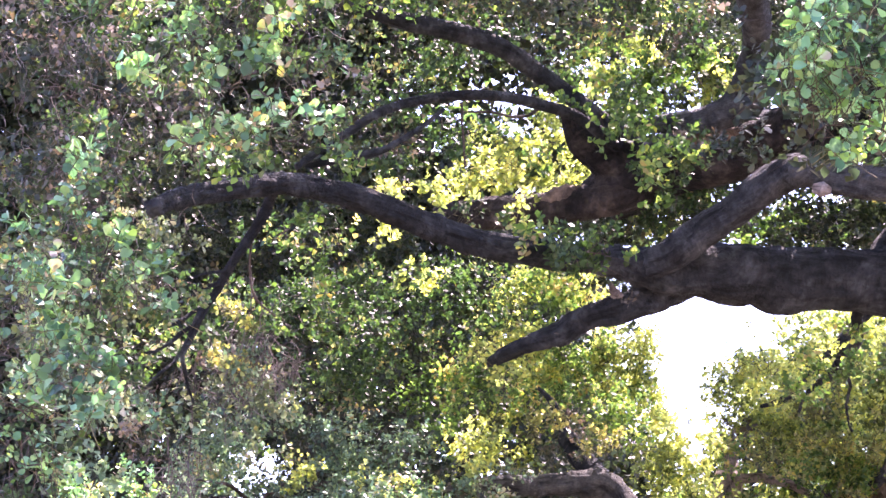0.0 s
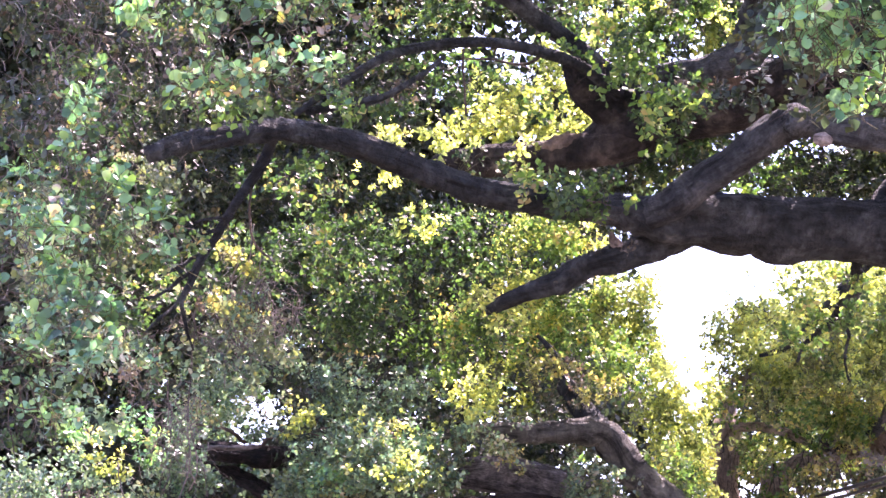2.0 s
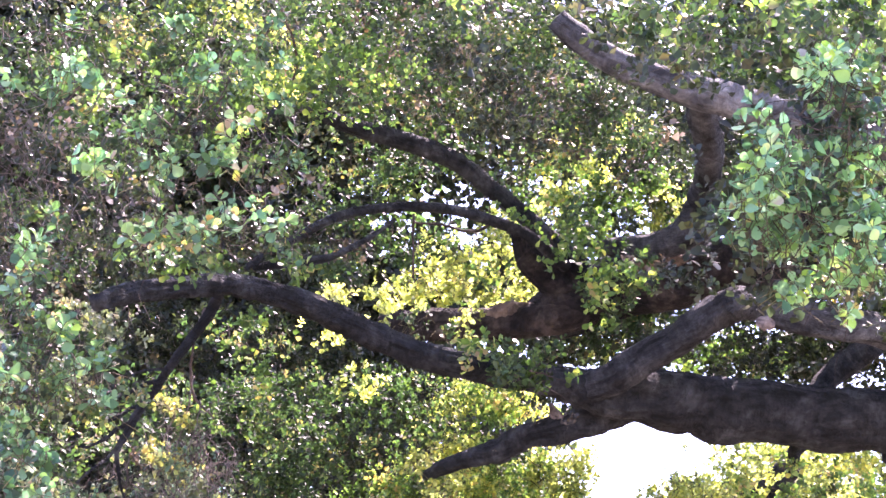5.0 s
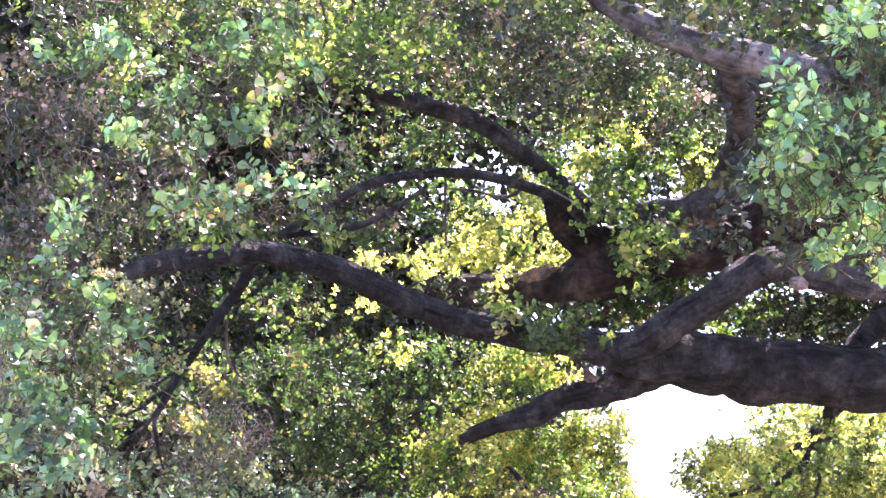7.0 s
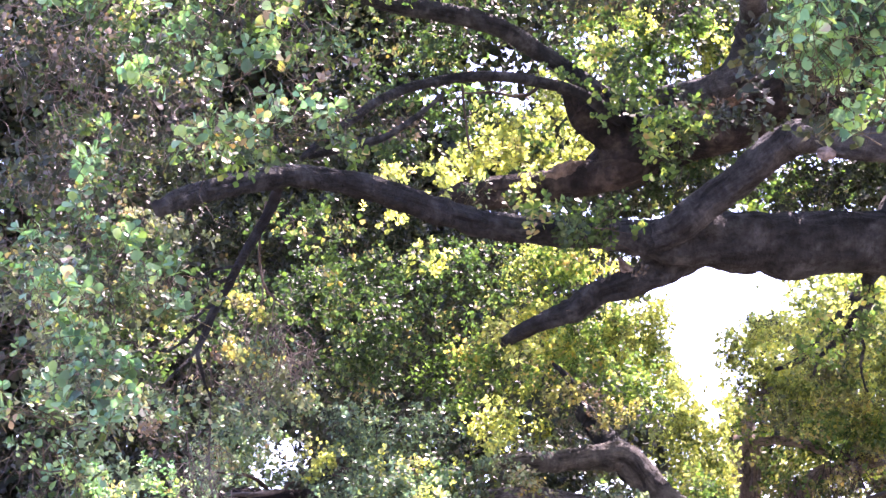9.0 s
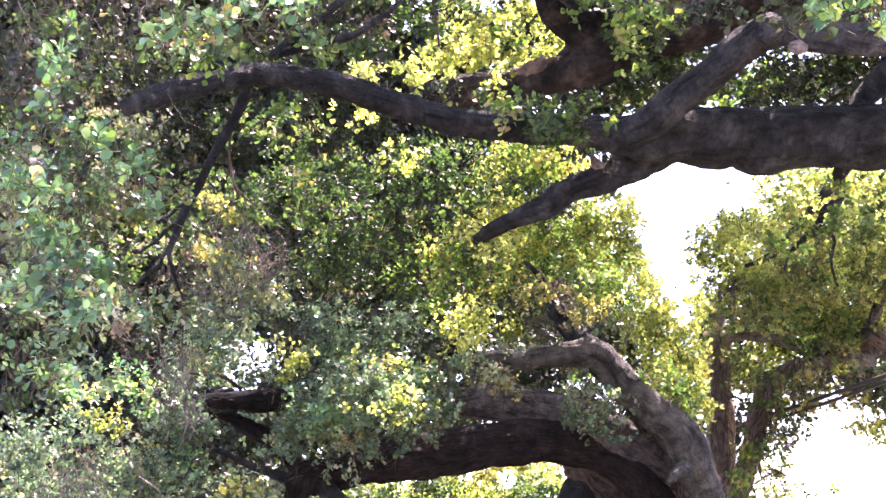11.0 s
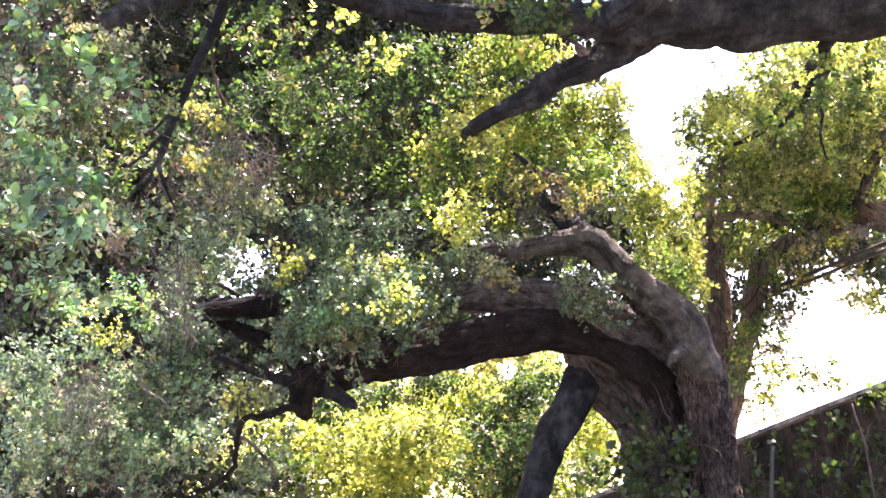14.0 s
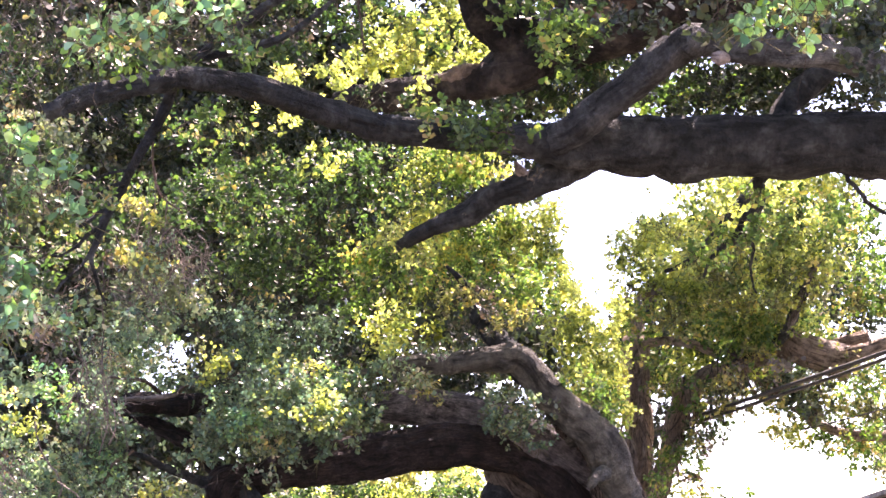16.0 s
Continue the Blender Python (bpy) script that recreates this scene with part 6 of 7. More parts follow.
foliage("crown", tree_b, ARCH_LEAF, M_LEAF_SILVER, 0.042, 1.8, 6, 0.9, 209, "", 0.1, SKYLIT, pack=4.0, stem=0.002)
HANG_OLIVE = [(-1.31, 10.56, 4.31, 0.15, 0.17, 0.21), (-1.24, 10.77, 3.98, 0.18, 0.14, 0.14), (-1.43, 10.37, 4.01, 0.09, 0.11, 0.14)]
foliage("crown", tree_b, HANG_OLIVE, M_LEAF_OLIVE, 0.044, 1.1, 6, 0.8, 210, "", 0.12, SKYLIT, pack=4.0, stem=0.0025)
C_FRINGE = [(3.22, 15.29, 3.34, 0.20, 0.16, 0.10), (3.51, 15.19, 3.36, 0.18, 0.14, 0.09), (3.75, 15.09, 3.26, 0.17, 0.14, 0.11), (3.06, 15.39, 3.16, 0.10, 0.11, 0.13), (3.67, 15.19, 3.07, 0.09, 0.10, 0.06)]
foliage("crown", tree_c, C_FRINGE, M_LEAF_OLIVE, 0.048, 1.1, 6, 0.9, 211, "", 0.14, SKYLIT, pack=3.0, stem=0.003)
STUB_LEAF = [(-1.47, 11.89, 3.26, 0.12, 0.10, 0.04), (-1.20, 11.89, 3.16, 0.09, 0.10, 0.06), (-1.37, 11.89, 3.01, 0.16, 0.13, 0.05), (-1.56, 11.89, 3.08, 0.08, 0.10, 0.06), (-1.11, 11.89, 2.83, 0.12, 0.10, 0.06)]
HORN_DRY = [(0.95, 12.44, 3.93, 0.16, 0.13, 0.14), (1.03, 12.44, 3.74, 0.10, 0.10, 0.07)]
foliage("crown", tree_b, STUB_LEAF, M_LEAF_SILVER, 0.042, 1.3, 6, 0.9, 212, "", 0.08, SKYLIT, pack=4.0, stem=0.002)
foliage("crown", tree_b, HORN_DRY, M_LEAF_DARK, 0.04, 1.4, 6, 0.8, 213, "", 0.1, SKYLIT, pack=3.0, stem=0.002)
foliage("dead_leaves", tree_b, HORN_DRY, M_LEAF_DRY, 0.036, 0.5, 5, 0.7, 214, "withered brown leaves", 0.08, SKYLIT, pack=3.0)
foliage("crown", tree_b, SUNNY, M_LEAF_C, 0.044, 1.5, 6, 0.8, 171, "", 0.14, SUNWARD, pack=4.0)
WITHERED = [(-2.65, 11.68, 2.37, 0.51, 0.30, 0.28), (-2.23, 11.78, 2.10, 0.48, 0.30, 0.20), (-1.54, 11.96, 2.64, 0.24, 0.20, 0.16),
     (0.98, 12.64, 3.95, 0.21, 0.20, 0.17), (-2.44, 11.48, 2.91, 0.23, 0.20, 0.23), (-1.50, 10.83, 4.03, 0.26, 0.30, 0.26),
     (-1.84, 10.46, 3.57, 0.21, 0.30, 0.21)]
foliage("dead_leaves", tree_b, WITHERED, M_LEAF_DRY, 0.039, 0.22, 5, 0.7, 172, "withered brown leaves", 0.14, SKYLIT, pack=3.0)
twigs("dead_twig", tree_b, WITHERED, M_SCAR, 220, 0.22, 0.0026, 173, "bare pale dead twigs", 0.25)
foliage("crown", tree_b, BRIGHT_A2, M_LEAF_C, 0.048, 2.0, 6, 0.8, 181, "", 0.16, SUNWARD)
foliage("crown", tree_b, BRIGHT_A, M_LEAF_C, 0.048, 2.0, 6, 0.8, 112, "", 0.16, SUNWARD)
hedge = thing("shrub", (0.5, 25, 0), "sunlit yellow-green shrub growing behind the trees", "shrub")
FILL_B = [(0.75, 13.2, 3.40, 0.19, 0.10, 0.11), (0.08, 14.51, 3.19, 0.77, 0.40, 0.29), (0.81, 14.42, 3.69, 0.58, 0.40, 0.29),
     (-0.47, 14.27, 3.42, 0.57, 0.40, 0.43), (1.23, 14.23, 3.33, 0.29, 0.30, 0.24), (1.48, 13.52, 3.16, 0.23, 0.15, 0.23),
     (-1.53, 13.87, 2.75, 0.55, 0.40, 0.18)]
# Added dark leaves paint the shaded gaps between the limbs.
foliage("crown", tree_b, FILL_B, M_LEAF_DARK, 0.05, 3.4, 6, 0.8, 114, "", 0.22, SUNWARD, pack=1.6)
VINE_LEAF = [(2.84, 15.77, 3.03, 0.13, 0.15, 0.32), (3.10, 15.55, 3.66, 0.21, 0.20, 0.26), (2.92, 15.62, 3.37, 0.13, 0.15, 0.21),
     (3.57, 15.42, 3.85, 0.37, 0.25, 0.21), (2.75, 16.02, 2.64, 0.16, 0.15, 0.22), (3.50, 15.40, 4.07, 0.63, 0.30, 0.26)]
C_TUFT = [(2.62, 11.32, 4.08, 0.17, 0.15, 0.12), (2.59, 10.47, 4.17, 0.10, 0.08, 0.07), (2.53, 11.67, 4.00, 0.12, 0.12, 0.12),
     (2.93, 10.38, 4.13, 0.18, 0.12, 0.07), (3.16, 10.44, 4.04, 0.15, 0.12, 0.11)]
foliage("crown", tree_a, C_TUFT, M_LEAF_B, 0.047, 1.6, 6, 0.9, 174, "", 0.12, SKYLIT, pack=3.0)
C_FRONT = [(3.40, 14.42, 4.95, 0.30, 0.20, 0.30), (3.13, 14.64, 4.68, 0.25, 0.20, 0.20), (3.72, 14.28, 5.18, 0.25, 0.20, 0.20)]
C_LOW = [(4.05, 15.34, 3.52, 0.32, 0.20, 0.18), (3.88, 15.59, 3.54, 0.59, 0.25, 0.19), (3.40, 15.71, 3.49, 0.27, 0.20, 0.19),
     (4.12, 15.35, 3.23, 0.21, 0.20, 0.14), (3.18, 15.79, 3.15, 0.16, 0.15, 0.21)]
foliage("crown", tree_c, C_LOW, M_LEAF_PALE, 0.054, 2.4, 6, 0.9, 156, "", 0.18, SKYLIT, pack=3.0)
foliage("dead_leaves", tree_c, C_LOW, M_LEAF_DRY, 0.054, 0.9, 5, 0.7, 157, "withered brown leaves", 0.14, SKYLIT, pack=3.0)
foliage("crown", tree_c, C_FRONT, M_LEAF_C, 0.048, 1.8, 6, 0.9, 136, "", 0.18, SKYLIT, pack=3.0)
foliage("vine_leaves", tree_c, VINE_LEAF, M_LEAF_B, 0.05, 1.6, 6, 0.8, 120, "", 0.14, SKYLIT)
for k, (x, y) in enumerate(((-3.2, 25.2), (-1.6, 25.6), (0.4, 25.4), (1.9, 25.0))):
    limb("stem", hedge, [(x, y, -0.1, 0.07), (x + 0.1, y, 0.8, 0.06), (x - 0.15, y + 0.1, 1.7, 0.04), (x + 0.2, y - 0.1, 2.6, 0.02)], M_BARK, "", 8, 0.1, 0.03, 0.1, 70 + k)
HEDGE_DARK = [(0.63, 23.35, 2.77, 0.46, 0.30, 0.39), (1.06, 23.31, 3.18, 0.31, 0.30, 0.39), (-0.85, 23.31, 3.35, 0.69, 0.30, 0.20),
     (-0.07, 23.32, 3.42, 0.46, 0.30, 0.17), (-1.63, 23.28, 3.28, 0.39, 0.30, 0.20), (0.84, 23.76, 2.53, 0.47, 0.40, 0.47),
     (0.86, 23.77, 1.99, 0.55, 0.50, 0.47), (-2.40, 23.36, 2.49, 0.54, 0.40, 0.39), (1.13, 23.93, 2.90, 0.32, 0.30, 0.32)]
# Shaded parts of the shrub, made with the darker leaf colour.
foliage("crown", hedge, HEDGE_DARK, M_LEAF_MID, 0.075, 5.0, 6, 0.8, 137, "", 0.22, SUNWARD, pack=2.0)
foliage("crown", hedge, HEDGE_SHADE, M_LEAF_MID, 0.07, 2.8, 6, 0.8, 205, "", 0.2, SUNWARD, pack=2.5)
foliage("crown", hedge, HEDGE_TOP, M_LEAF_OLIVE, 0.07, 4.0, 6, 0.8, 206, "", 0.25, SUNWARD, pack=2.0)
foliage("crown", hedge, HEDGE_BASE + [(-1.16, 24.49, 2.20, 1.21, 0.60, 0.29)], M_LEAF_C, 0.09, 4.5, 6, 0.8, 180, "", 0.35, SUNWARD, pack=2.0)
foliage("crown", hedge, BRIGHT_LOW, M_LEAF_C, 0.075, 4.6, 6, 0.8, 113, "", 0.3, SUNWARD, pack=2.0)
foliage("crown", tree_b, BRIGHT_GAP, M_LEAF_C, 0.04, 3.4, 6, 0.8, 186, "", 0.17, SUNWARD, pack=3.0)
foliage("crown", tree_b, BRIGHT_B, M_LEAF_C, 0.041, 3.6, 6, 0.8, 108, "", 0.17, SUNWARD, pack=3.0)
# Inner layers in the dark leaf colour, painting the crown's shaded depth.
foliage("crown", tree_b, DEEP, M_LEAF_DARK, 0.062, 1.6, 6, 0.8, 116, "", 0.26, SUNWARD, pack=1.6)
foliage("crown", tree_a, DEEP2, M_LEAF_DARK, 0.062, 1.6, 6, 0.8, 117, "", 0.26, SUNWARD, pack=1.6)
CROWN_C2 = [(4.66, 16.20, 3.56, 0.50, 0.40, 0.28), (4.22, 16.29, 3.88, 0.50, 0.40, 0.22), (4.82, 15.78, 3.13, 0.27, 0.30, 0.38),
     (4.48, 16.09, 3.18, 0.33, 0.30, 0.14), (4.53, 14.96, 4.91, 0.53, 0.50, 0.42), (4.68, 15.04, 4.28, 0.42, 0.50, 0.42),
     (4.09, 15.67, 4.06, 0.65, 0.40, 0.22), (3.36, 16.03, 4.16, 0.44, 0.40, 0.27), (4.63, 15.19, 3.28, 0.26, 0.40, 0.32),
     (4.20, 15.91, 3.55, 0.44, 0.30, 0.16), (2.93, 16.15, 3.93, 0.22, 0.30, 0.27), (4.43, 15.60, 2.97, 0.38, 0.30, 0.12),
     (3.14, 16.01, 3.04, 0.27, 0.30, 0.16), (2.71, 15.92, 4.35, 0.22, 0.30, 0.32), (3.71, 16.06, 4.76, 0.67, 0.40, 0.33)]
C_SPARSE = [(2.98, 15.99, 2.70, 0.22, 0.18, 0.21), (2.65, 14.99, 2.40, 0.13, 0.12, 0.15), (3.22, 15.99, 2.56, 0.21, 0.17, 0.16),
     (3.60, 15.99, 2.59, 0.18, 0.14, 0.12), (3.34, 15.49, 3.31, 0.36, 0.29, 0.10), (3.96, 15.49, 3.26, 0.26, 0.20, 0.18),
     (2.82, 15.59, 2.84, 0.15, 0.12, 0.15)]
DEEP_C = [(3.08, 17.76, 3.99, 0.36, 0.50, 0.66), (3.11, 17.84, 3.22, 0.26, 0.40, 0.54), (3.65, 17.91, 3.59, 0.42, 0.40, 0.30),
     (2.79, 17.56, 4.30, 0.24, 0.40, 0.36), (4.11, 17.77, 5.15, 1.04, 0.70, 0.67), (5.18, 17.56, 4.74, 0.86, 0.70, 1.04),
     (4.18, 17.70, 4.21, 0.97, 0.60, 0.36), (5.46, 17.66, 3.35, 0.43, 0.60, 0.61), (3.30, 17.62, 4.61, 0.36, 0.50, 0.48)]
foliage("crown", tree_c, C_SPARSE, M_LEAF_B, 0.06, 0.8, 6, 0.9, 185, "", 0.16, SKYLIT, pack=4.0, stem=0.003)
foliage("crown", tree_c, CROWN_C2, M_LEAF_B, 0.05, 2.4, 6, 0.9, 110, "", 0.24, SKYLIT, pack=4.0)
foliage("crown", tree_c, DEEP_C, M_LEAF_DARK, 0.06, 2.4, 6, 0.8, 111, "", 0.3, SUNWARD, pack=1.6)
foliage("crown", tree_c, CROWN_C, M_LEAF_C, 0.048, 2.4, 6, 0.9, 109, "", 0.24, SKYLIT, pack=4.0)
# Sun-blocking leaf masses, built as crown parts.
foliage("crown", tree_a, OVERHEAD_SHADE, M_LEAF_B, 0.11, 2.8, 6, 0.8, 118, "", 0.5, pack=1.3)
foliage("crown", tree_a, LIMB_SHADE, M_LEAF_B, 0.05, 2.2, 6, 0.9, 162, "", 0.16, SKYLIT, pack=3.0)
foliage("crown", tree_a, NEAR_SHADE, M_LEAF_B, 0.11, 3.4, 6, 0.8, 134, "", 0.5, pack=1.3)

foliage("crown", tree_b, HIGH_SHADE, M_LEAF_B, 0.12, 0.3, 6, 0.8, 119, "", 0.5)
twigs("twig", tree_a, NEAR_L + MID_A + MID_A2 + NEAR_L2, M_TWIG, 800, 0.22, 0.003, 121, "", 0.25)
twigs("twig", tree_a, NEAR_R, M_TWIG, 160, 0.25, 0.0025, 122, "", 0.2)
twigs("twig", tree_b, CROWN_B + CROWN_B2, M_TWIG, 450, 0.25, 0.0035, 123, "", 0.2)

DRY_A = [(1.09, 9.70, 4.18, 0.07, 0.06, 0.05), (0.67, 9.98, 4.03, 0.03, 0.04, 0.03), (-1.62, 8.71, 3.22, 0.09, 0.15, 0.09)]
DRY_A2 = [(-0.64, 7.60, 4.64, 0.11, 0.12, 0.04), (-0.45, 7.94, 4.90, 0.06, 0.10, 0.07), (-0.96, 7.55, 4.67, 0.08, 0.12, 0.05),
     (1.54, 8.97, 5.76, 0.10, 0.12, 0.07), (-0.31, 10.90, 5.58, 0.23, 0.20, 0.11), (1.52, 9.84, 5.25, 0.21, 0.15, 0.08)]
DRY_C = [(3.38, 14.89, 4.71, 0.12, 0.15, 0.08), (3.61, 15.22, 3.71, 0.31, 0.20, 0.13), (3.08, 15.64, 2.78, 0.16, 0.15, 0.08),
     (2.74, 15.89, 4.51, 0.13, 0.20, 0.22)]
foliage("dead_leaves", tree_a, DRY_A, M_LEAF_DRY, 0.036, 1.4, 5, 0.5, 141, "withered brown leaves", 0.06)
foliage("dead_leaves", tree_a, DRY_A2, M_LEAF_DRY, 0.055, 1.0, 5, 0.5, 142, "withered brown leaves", 0.08)
foliage("dead_leaves", tree_c, DRY_C, M_LEAF_DRY, 0.06, 1.3, 5, 0.5, 143, "withered brown leaves", 0.12)
HANG = [(-1.24, 10.86, 4.08, 0.22, 0.30, 0.33), (-1.60, 10.36, 3.20, 0.21, 0.30, 0.31), (-2.27, 10.71, 2.67, 0.22, 0.30, 0.25),
     (-1.08, 11.07, 4.11, 0.19, 0.30, 0.23)]
twigs("dead_twig", tree_a, HANG, M_SCAR, 420, 0.26, 0.003, 144, "bare pale dead twigs", 0.35)
VINES = [(2.69, 16.34, 3.66, 0.08, 0.12, 0.44), (2.87, 15.97, 2.94, 0.08, 0.12, 0.32), (3.08, 15.76, 3.59, 0.10, 0.15, 0.21),
     (3.43, 15.45, 3.87, 0.32, 0.20, 0.21)]
twigs("vine", tree_c, VINES, M_TWIG, 50, 0.8, 0.006, 145, "hanging dry vine stems", 0.6)
scar = limb("scar", tree_a, [(2.05, 8.985, 4.612, 0.026), (2.09, 8.967, 4.6, 0.045), (2.135, 8.975, 4.592, 0.024)], M_SCAR, "pale healed pruning scar", 12, 0.1, 0, 0.02, 16)

# ---- woods behind ----
BACK = [(-3.53, 17.62, 2.64, 1.19, 1.00, 0.65), (-3.43, 19.28, 5.73, 1.72, 2.00, 1.98), (-3.43, 18.54, 4.01, 1.25, 1.50, 0.94),
     (-1.09, 21.40, 6.62, 2.32, 2.00, 1.67), (-0.89, 20.75, 4.67, 1.73, 1.50, 1.04), (1.46, 21.35, 6.70, 1.02, 2.00, 0.94),
     (1.66, 20.64, 5.08, 0.69, 1.50, 0.83), (2.51, 20.61, 4.70, 0.35, 1.50, 0.62)]
BACK2 = [(-3.19, 17.92, 9.92, 2.31, 2.00, 1.65), (-0.66, 18.97, 10.60, 2.42, 2.00, 1.73), (1.77, 18.99, 10.41, 1.59, 2.00, 1.73),
     (-3.38, 18.72, 7.79, 1.98, 2.00, 1.98), (-0.49, 19.98, 8.04, 2.42, 2.00, 1.73), (1.80, 18.76, 8.28, 0.99, 1.50, 0.79),
     (4.72, 18.55, 7.38, 0.79, 1.00, 0.16), (4.14, 17.82, 9.69, 1.19, 1.50, 1.25), (5.22, 17.80, 9.06, 1.06, 1.50, 1.32)]
BACK3 = [(-4.68, 17.74, 4.06, 1.22, 1.20, 0.92), (-5.07, 17.74, 6.22, 1.50, 1.50, 2.38), (-4.36, 17.68, 8.64, 1.67, 1.20, 1.67),
     (-4.13, 17.34, 10.73, 1.72, 1.20, 1.72), (-5.09, 17.74, 3.05, 1.46, 1.20, 1.22), (-2.67, 19.69, 3.92, 1.06, 1.00, 0.79)]
woods = thing("woods", (0, 21, 0), "green woods behind the garden trees, with light and shade in the leaf colours", "woods", "", "stuff")
PLUG = [(4.45, 22.31, 4.91, 0.61, 0.50, 0.38), (3.93, 22.42, 4.83, 0.38, 0.50, 0.30), (4.08, 22.15, 6.22, 0.53, 0.50, 0.68),
     (4.38, 22.21, 5.59, 0.61, 0.50, 0.61), (5.54, 22.04, 5.05, 0.83, 0.50, 0.46), (3.62, 22.39, 5.33, 0.38, 0.50, 0.46),
     (1.39, 21.51, 6.00, 0.94, 0.50, 0.73), (2.21, 21.52, 5.54, 0.58, 0.50, 0.65)]
PLUG2 = [(2.32, 21.39, 6.15, 0.29, 0.30, 0.44), (2.82, 21.46, 5.51, 0.36, 0.30, 0.51), (2.27, 21.58, 5.16, 0.65, 0.40, 0.51),
     (1.10, 21.68, 5.10, 0.94, 0.40, 0.44), (0.68, 21.77, 4.65, 0.65, 0.30, 0.36), (-1.28, 21.82, 4.09, 0.58, 0.40, 0.44),
     (3.14, 21.61, 4.20, 0.36, 0.30, 0.51), (5.19, 21.85, 6.49, 1.14, 0.70, 0.83), (5.98, 21.78, 5.86, 0.83, 0.70, 1.14),
     (4.67, 22.16, 5.55, 0.91, 0.60, 0.61), (5.42, 21.70, 6.92, 0.68, 0.50, 0.38), (6.19, 21.49, 6.91, 0.83, 0.50, 0.38),
     (5.01, 21.88, 6.59, 0.46, 0.50, 0.38)]
HEDGE_BACK = [(-1.61, 37.86, 4.38, 1.50, 0.60, 0.88), (0.17, 37.88, 4.56, 0.75, 0.60, 0.63), (1.00, 37.90, 4.10, 1.13, 0.60, 0.50),
     (2.40, 37.82, 4.31, 0.50, 0.60, 0.75), (3.12, 37.83, 2.99, 0.75, 0.60, 0.88), (-1.99, 37.91, 3.06, 2.51, 0.60, 1.50),
     (1.46, 37.95, 2.68, 1.75, 0.60, 1.38)]
foliage("crown", woods, HEDGE_BACK, M_LEAF_B, 0.16, 4.0, 6, 0.8, 138, "", 0.4, SUNWARD, pack=1.6)
PLUG_DARK = [(7.43, 22.48, 9.60, 0.91, 0.40, 0.58), (4.17, 12.57, 6.10, 0.42, 0.20, 0.28), (-4.47, 20.51, 2.31, 1.39, 0.40, 0.76),
     (-2.99, 20.78, 2.08, 1.11, 0.40, 0.62), (-0.42, 20.86, 3.93, 0.90, 0.40, 0.42), (-5.34, 19.72, 6.33, 0.83, 0.50, 1.11),
     (-4.86, 20.06, 5.29, 1.25, 0.50, 0.76), (0.82, 22.51, 6.08, 0.99, 0.50, 0.46), (-1.80, 20.80, 3.87, 0.90, 0.60, 0.48),
     (-3.07, 20.70, 3.38, 1.04, 0.60, 0.55), (-4.17, 20.41, 4.30, 0.83, 0.60, 0.55), (0.90, 20.78, 4.48, 0.62, 0.40, 0.28)]
PLUG_DARK2 = [(-3.63, 22.13, 12.68, 2.47, 0.80, 1.07), (-0.02, 22.18, 13.16, 2.47, 0.80, 0.99), (2.47, 22.32, 12.60, 1.65, 0.80, 1.32),
     (4.82, 21.72, 13.01, 1.65, 0.80, 1.07), (-2.33, 23.04, 11.05, 2.14, 0.80, 1.32), (-4.31, 22.23, 9.57, 1.27, 0.80, 2.06),
     (6.28, 21.77, 12.17, 0.99, 0.80, 1.65)]
foliage("crown", woods, PLUG_DARK2, M_LEAF_DARK, 0.14, 4.5, 6, 0.8, 183, "", 0.4, SUNWARD, pack=1.6)
foliage("crown", woods, PLUG_DARK, M_LEAF_DARK, 0.14, 4.5, 6, 0.8, 155, "", 0.4, SUNWARD, pack=1.6)
# Yellow leaf backdrop, painting bright haze behind the crowns.
foliage("crown", woods, PLUG2, M_LEAF_C, 0.085, 4.0, 6, 0.8, 182, "", 0.24, SUNWARD, pack=1.8)
foliage("crown", woods, PLUG, M_LEAF_C, 0.085, 4.0, 6, 0.8, 148, "", 0.24, SUNWARD, pack=1.8)
FAR = [(-7.45, 44.26, 11.73, 7.59, 1.20, 6.07), (-0.80, 44.99, 11.16, 5.31, 1.20, 5.31), (-7.24, 45.11, 6.99, 6.83, 1.20, 2.43),
     (2.63, 45.05, 10.49, 1.82, 1.20, 2.43), (10.65, 43.83, 10.58, 1.97, 1.20, 2.12), (-5.83, 41.70, 20.15, 7.59, 1.20, 6.07),
     (1.54, 41.16, 22.09, 7.59, 1.20, 3.79), (9.71, 40.34, 21.47, 4.55, 1.20, 4.55), (-0.99, 44.02, 14.91, 6.37, 1.20, 3.79),
     (-7.52, 43.95, 12.93, 4.55, 1.20, 3.79)]
foliage("crown", woods, FAR, M_LEAF_B, 0.5, 4.0, 6, 0.8, 169, "", 0.6, SUNWARD, pack=1.6)
# Woods coloured dark so that gaps in the crowns look shaded.
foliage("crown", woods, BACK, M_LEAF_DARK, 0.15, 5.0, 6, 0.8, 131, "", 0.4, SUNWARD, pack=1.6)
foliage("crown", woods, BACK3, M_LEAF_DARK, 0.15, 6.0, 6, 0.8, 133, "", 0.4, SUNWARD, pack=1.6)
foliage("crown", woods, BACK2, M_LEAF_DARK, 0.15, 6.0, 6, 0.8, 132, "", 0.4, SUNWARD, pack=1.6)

# ---- board fence ----
FA, FB = (2.363, 14.385, 1.943), (3.234, 12.139, 2.209)

FENCE_PIPE = [(2.291, 13.242, 0.975, 0.017), (2.371, 13.242, 1.479, 0.017), (2.433, 13.242, 1.861, 0.017)]
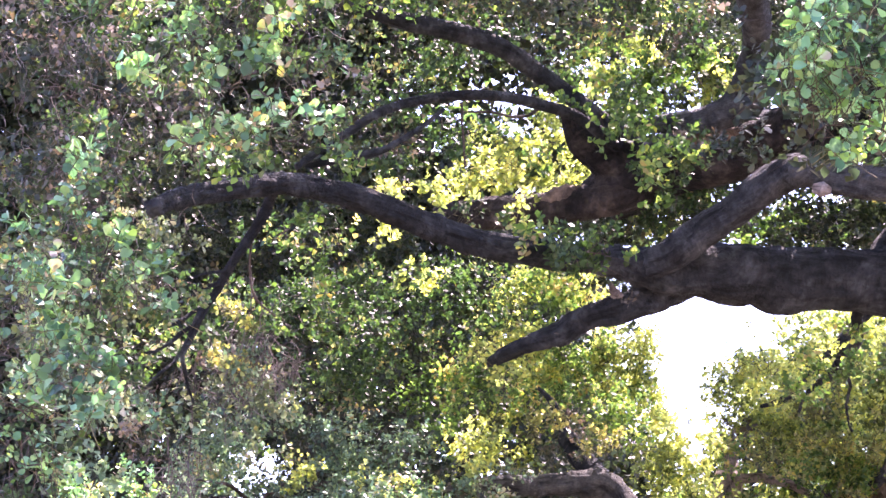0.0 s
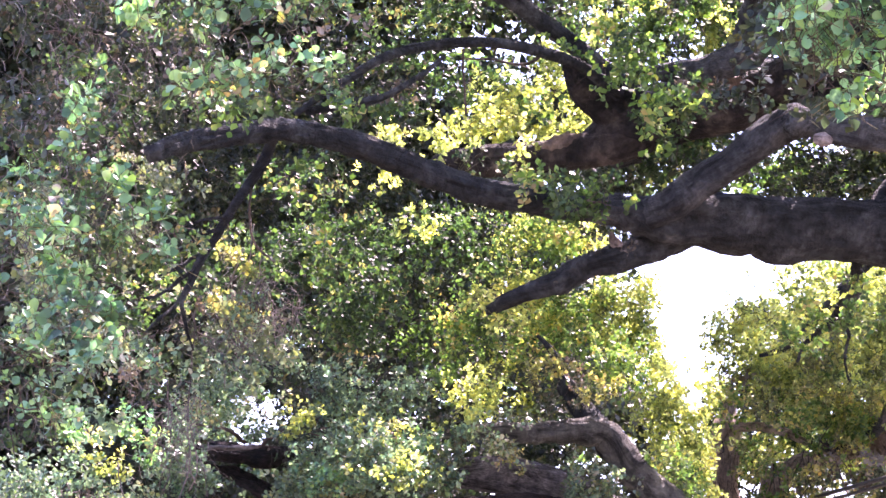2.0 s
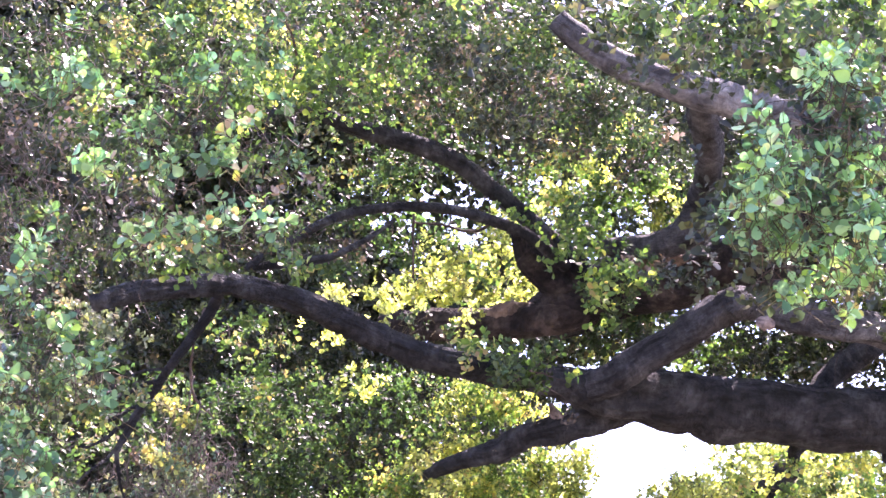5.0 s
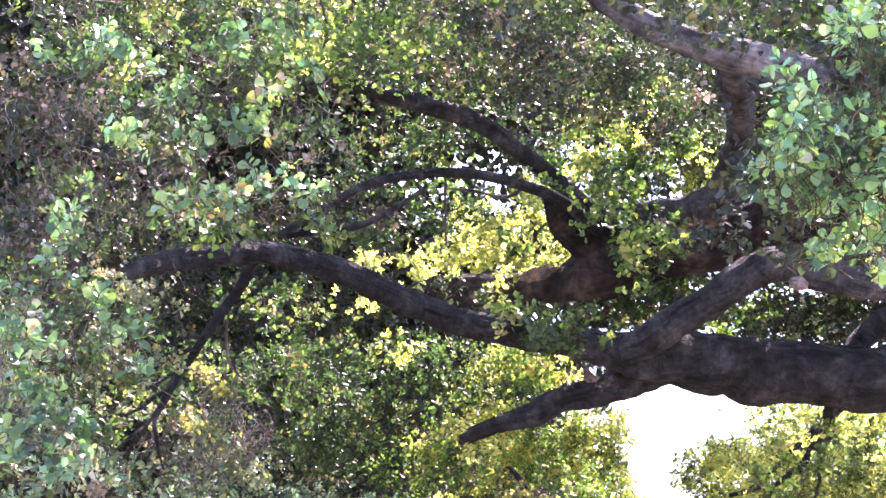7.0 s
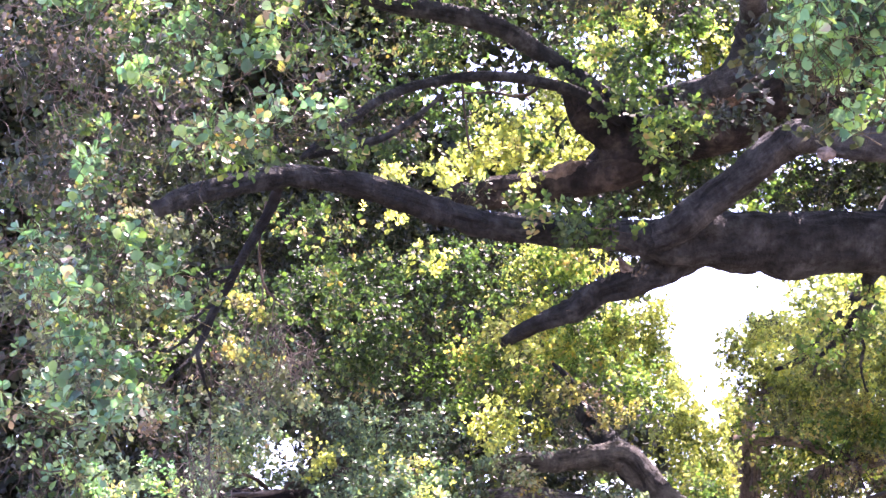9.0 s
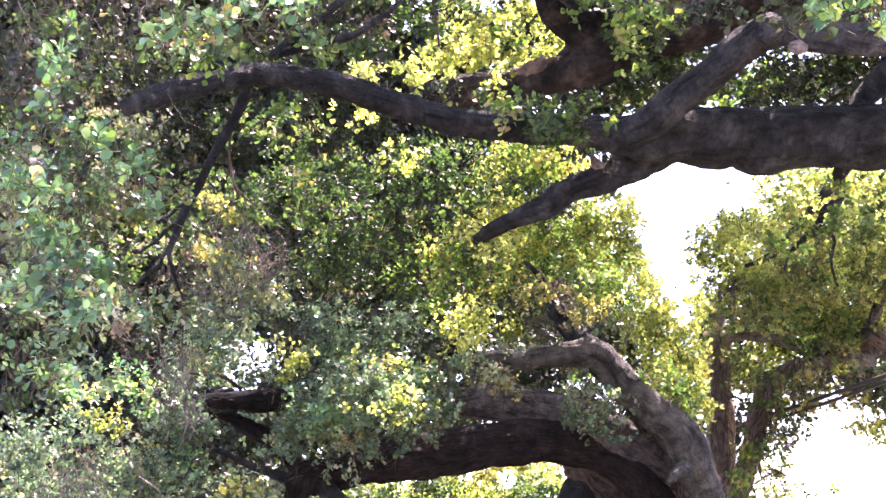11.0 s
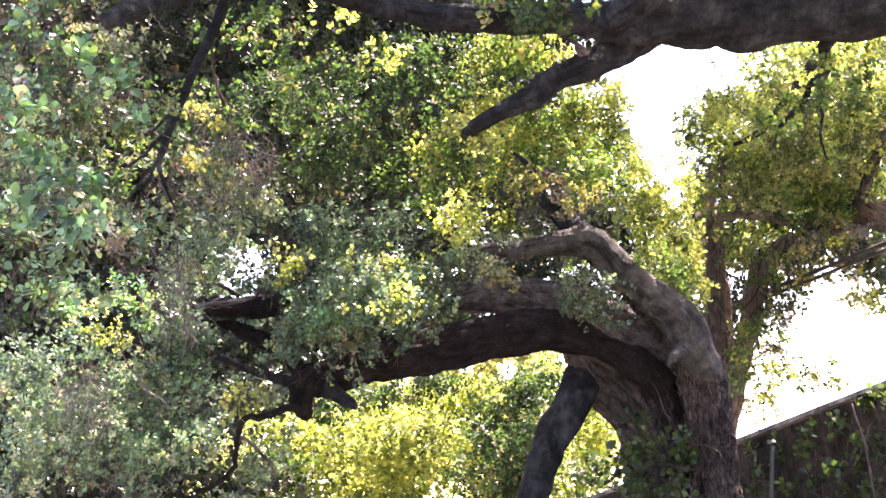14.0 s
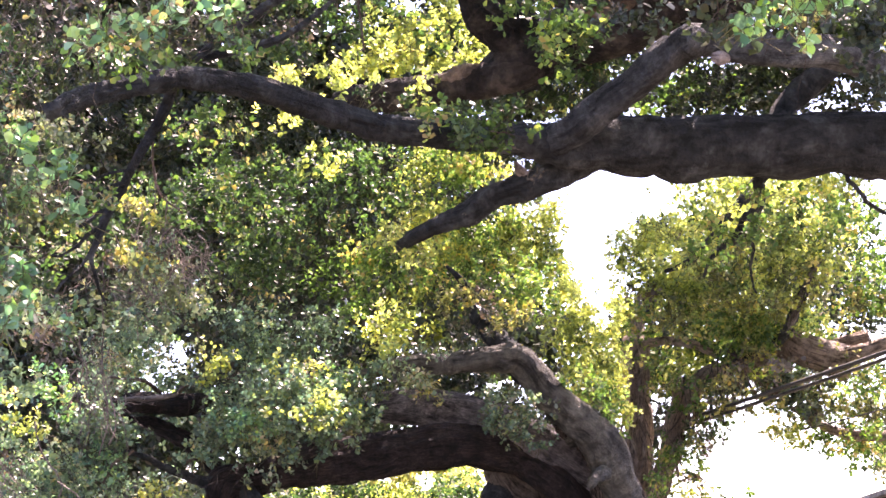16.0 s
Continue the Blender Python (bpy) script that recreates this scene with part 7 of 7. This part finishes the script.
FENCE_CREEPER = [(2.871, 12.092, 1.093, 0.012), (2.886, 12.142, 1.484, 0.01), (2.892, 12.192, 1.723, 0.012), (2.879, 12.192, 1.845, 0.008), (2.863, 12.242, 1.978, 0.008), (2.866, 12.292, 2.074, 0.006)]


def build_fence(a, b):
    a, b = Vector(a), Vector(b)
    d = (b - a).normalized()
    a, b = a - d * 6.5, b + d * 3.0
    flat = Vector((d.x, d.y, 0)).normalized()
    out = Vector((flat.y, -flat.x, 0))
    if out.y > 0:
        out = -out
    fence = thing("fence", (a.x, a.y, 0), "weathered dark board fence overgrown with ivy", "fence")
    o = Vector((a.x, a.y, 0))
    span = (Vector((b.x, b.y, 0)) - o).length
    slope = (b.z - a.z) / span
    rng = random.Random(5)
    turn = Matrix((flat, out, (0, 0, 1))).transposed().to_4x4()

    def slab(name, u0, u1, v0, v1, za, zb, top0, top1, mat, label=""):
        bm = bmesh.new()
        vs = [bm.verts.new((u, v, z)) for u, lo, hi in ((u0, za, top0), (u1, zb, top1)) for v in (v0, v1) for z in (lo, hi)]
        for f in ((0, 1, 3, 2), (4, 6, 7, 5), (0, 4, 5, 1), (2, 3, 7, 6), (0, 2, 6, 4), (1, 5, 7, 3)):
            bm.faces.new([vs[k] for k in f])
        bmesh.ops.recalc_face_normals(bm, faces=bm.faces)
        bmesh.ops.bevel(bm, geom=bm.edges[:], offset=0.004, segments=1, affect="EDGES")
        bm.transform(turn)
        return part(name, bm, mat, fence, label)

    u = 0.0
    while u < span:
        w = 0.135 + rng.uniform(-0.01, 0.012)
        top = a.z + slope * u - 0.022 + rng.uniform(-0.004, 0.0)
        v = rng.uniform(-0.006, 0.006)
        slab("board", u, u + w, v, v + 0.02, 0.03, 0.03, top, top + slope * w, M_WOOD)
        u += w + rng.uniform(0.004, 0.012)
    for k in range(int(span / 1.9) + 1):
        u = 0.3 + k * 1.9
        slab("post", u, u + 0.09, -0.11, -0.015, -0.1, -0.1, a.z + slope * u - 0.05, a.z + slope * (u + 0.09) - 0.05, M_WOOD)
    for z in (0.35, 0.62 * a.z):
        slab("rail", 0, span, -0.06, -0.012, z, z + slope * span, z + 0.09, z + 0.09 + slope * span, M_WOOD)
    u = 6.4 + (span - 9.4) * 0.5
    top = a.z + slope * u
    slab("brace", u, u + 0.3, 0.024, 0.05, top - 0.2, top - 0.9, top - 0.05, top - 0.75, M_WOOD, "slanting brace board")
    for name, mat, label, pts in (("pipe", M_PIPE, "thin upright metal pipe", FENCE_PIPE), ("creeper", M_TWIG, "pale dry creeper stem", FENCE_CREEPER)):
        limb(name, fence, pts, mat, label, 10, 0.05, 0.0, 0.05, 7)
    slab("cap_rail", -0.02, span, -0.05, 0.07, a.z - 0.02, b.z - 0.02, a.z + 0.018, b.z + 0.018, M_RAIL, "pale weathered cap rail")


build_fence(FA, FB)


# ---- cables ----
def build_cable(a, b, r, label):
    a, b = Vector(a), Vector(b)
    d = b - a
    a, b = a - d * 0.3, b + d * 1.6
    cable = thing("power_cable", tuple((a + b) / 2), label, "cable", "overhead cables")
    pts = []
    for k in range(25):
        t = k / 24
        p = a.lerp(b, t)
        pts.append((p.x, p.y, p.z - 0.03 * 4 * t * (1 - t), r))
    limb("sheath", cable, pts, M_CABLE, "", 8, 0.0, 0, 0.2, 3)


build_cable((3.128, 16.331, 3.386), (3.736, 13.351, 3.405), 0.018, "taut black overhead cable")
build_cable((3.141, 16.445, 3.333), (3.757, 13.455, 3.365), 0.015, "taut black overhead cable")
build_cable((4.035, 14.861, 3.111), (4.293, 13.735, 3.134), 0.006, "thin dark overhead wire across the sky")



# ---- ivy ----
ivy = thing("ivy", (1.409, 12.798, 0.0), "dark green ivy climbing the foot of the trunk", "ivy")
IVY = [(1.31, 12.74, 1.93, 0.13, 0.10, 0.17), (1.46, 12.59, 1.95, 0.17, 0.10, 0.12), (1.28, 12.69, 1.73, 0.17, 0.12, 0.19),
     (1.54, 12.54, 1.78, 0.19, 0.12, 0.19), (1.63, 12.49, 1.91, 0.09, 0.08, 0.10), (1.37, 12.59, 1.59, 0.25, 0.12, 0.17),
     (1.55, 12.49, 1.49, 0.21, 0.12, 0.21), (1.39, 12.84, 2.10, 0.05, 0.06, 0.17), (1.33, 12.89, 2.23, 0.03, 0.05, 0.13)]
foliage("leaves", ivy, IVY, M_IVY, 0.085, 3.0, 4, 1.0, 151, "", 0.09, SKYLIT, True)
twigs("stem", ivy, IVY, M_TWIG, 90, 0.5, 0.005, 152, "", -0.3)
fence_ivy = thing("ivy", (FB[0], FB[1], 0), "ivy trailing over the board fence", "ivy")
FIVY = [(2.69, 12.99, 1.93, 0.09, 0.07, 0.15), (2.87, 12.79, 1.98, 0.09, 0.07, 0.19), (3.03, 12.49, 2.11, 0.18, 0.08, 0.10),
     (3.14, 12.09, 2.04, 0.16, 0.08, 0.21), (2.53, 13.59, 1.79, 0.10, 0.06, 0.16), (2.38, 13.99, 1.71, 0.09, 0.07, 0.20),
     (2.90, 12.59, 1.64, 0.15, 0.07, 0.15), (2.71, 12.89, 1.62, 0.14, 0.07, 0.13), (2.63, 13.09, 1.83, 0.13, 0.07, 0.10),
     (2.39, 13.69, 1.53, 0.14, 0.07, 0.14), (2.54, 13.29, 1.55, 0.11, 0.07, 0.13), (3.03, 12.29, 1.79, 0.12, 0.07, 0.24),
     (2.75, 12.69, 1.47, 0.21, 0.07, 0.11), (2.95, 12.39, 1.48, 0.16, 0.07, 0.16), (2.92, 12.64, 1.86, 0.07, 0.07, 0.17)]
foliage("leaves", fence_ivy, FIVY, M_IVY, 0.085, 1.5, 4, 1.0, 153, "", 0.07, SKYLIT, True)
twigs("stem", fence_ivy, FIVY, M_TWIG, 70, 0.6, 0.005, 154, "", 0.4)
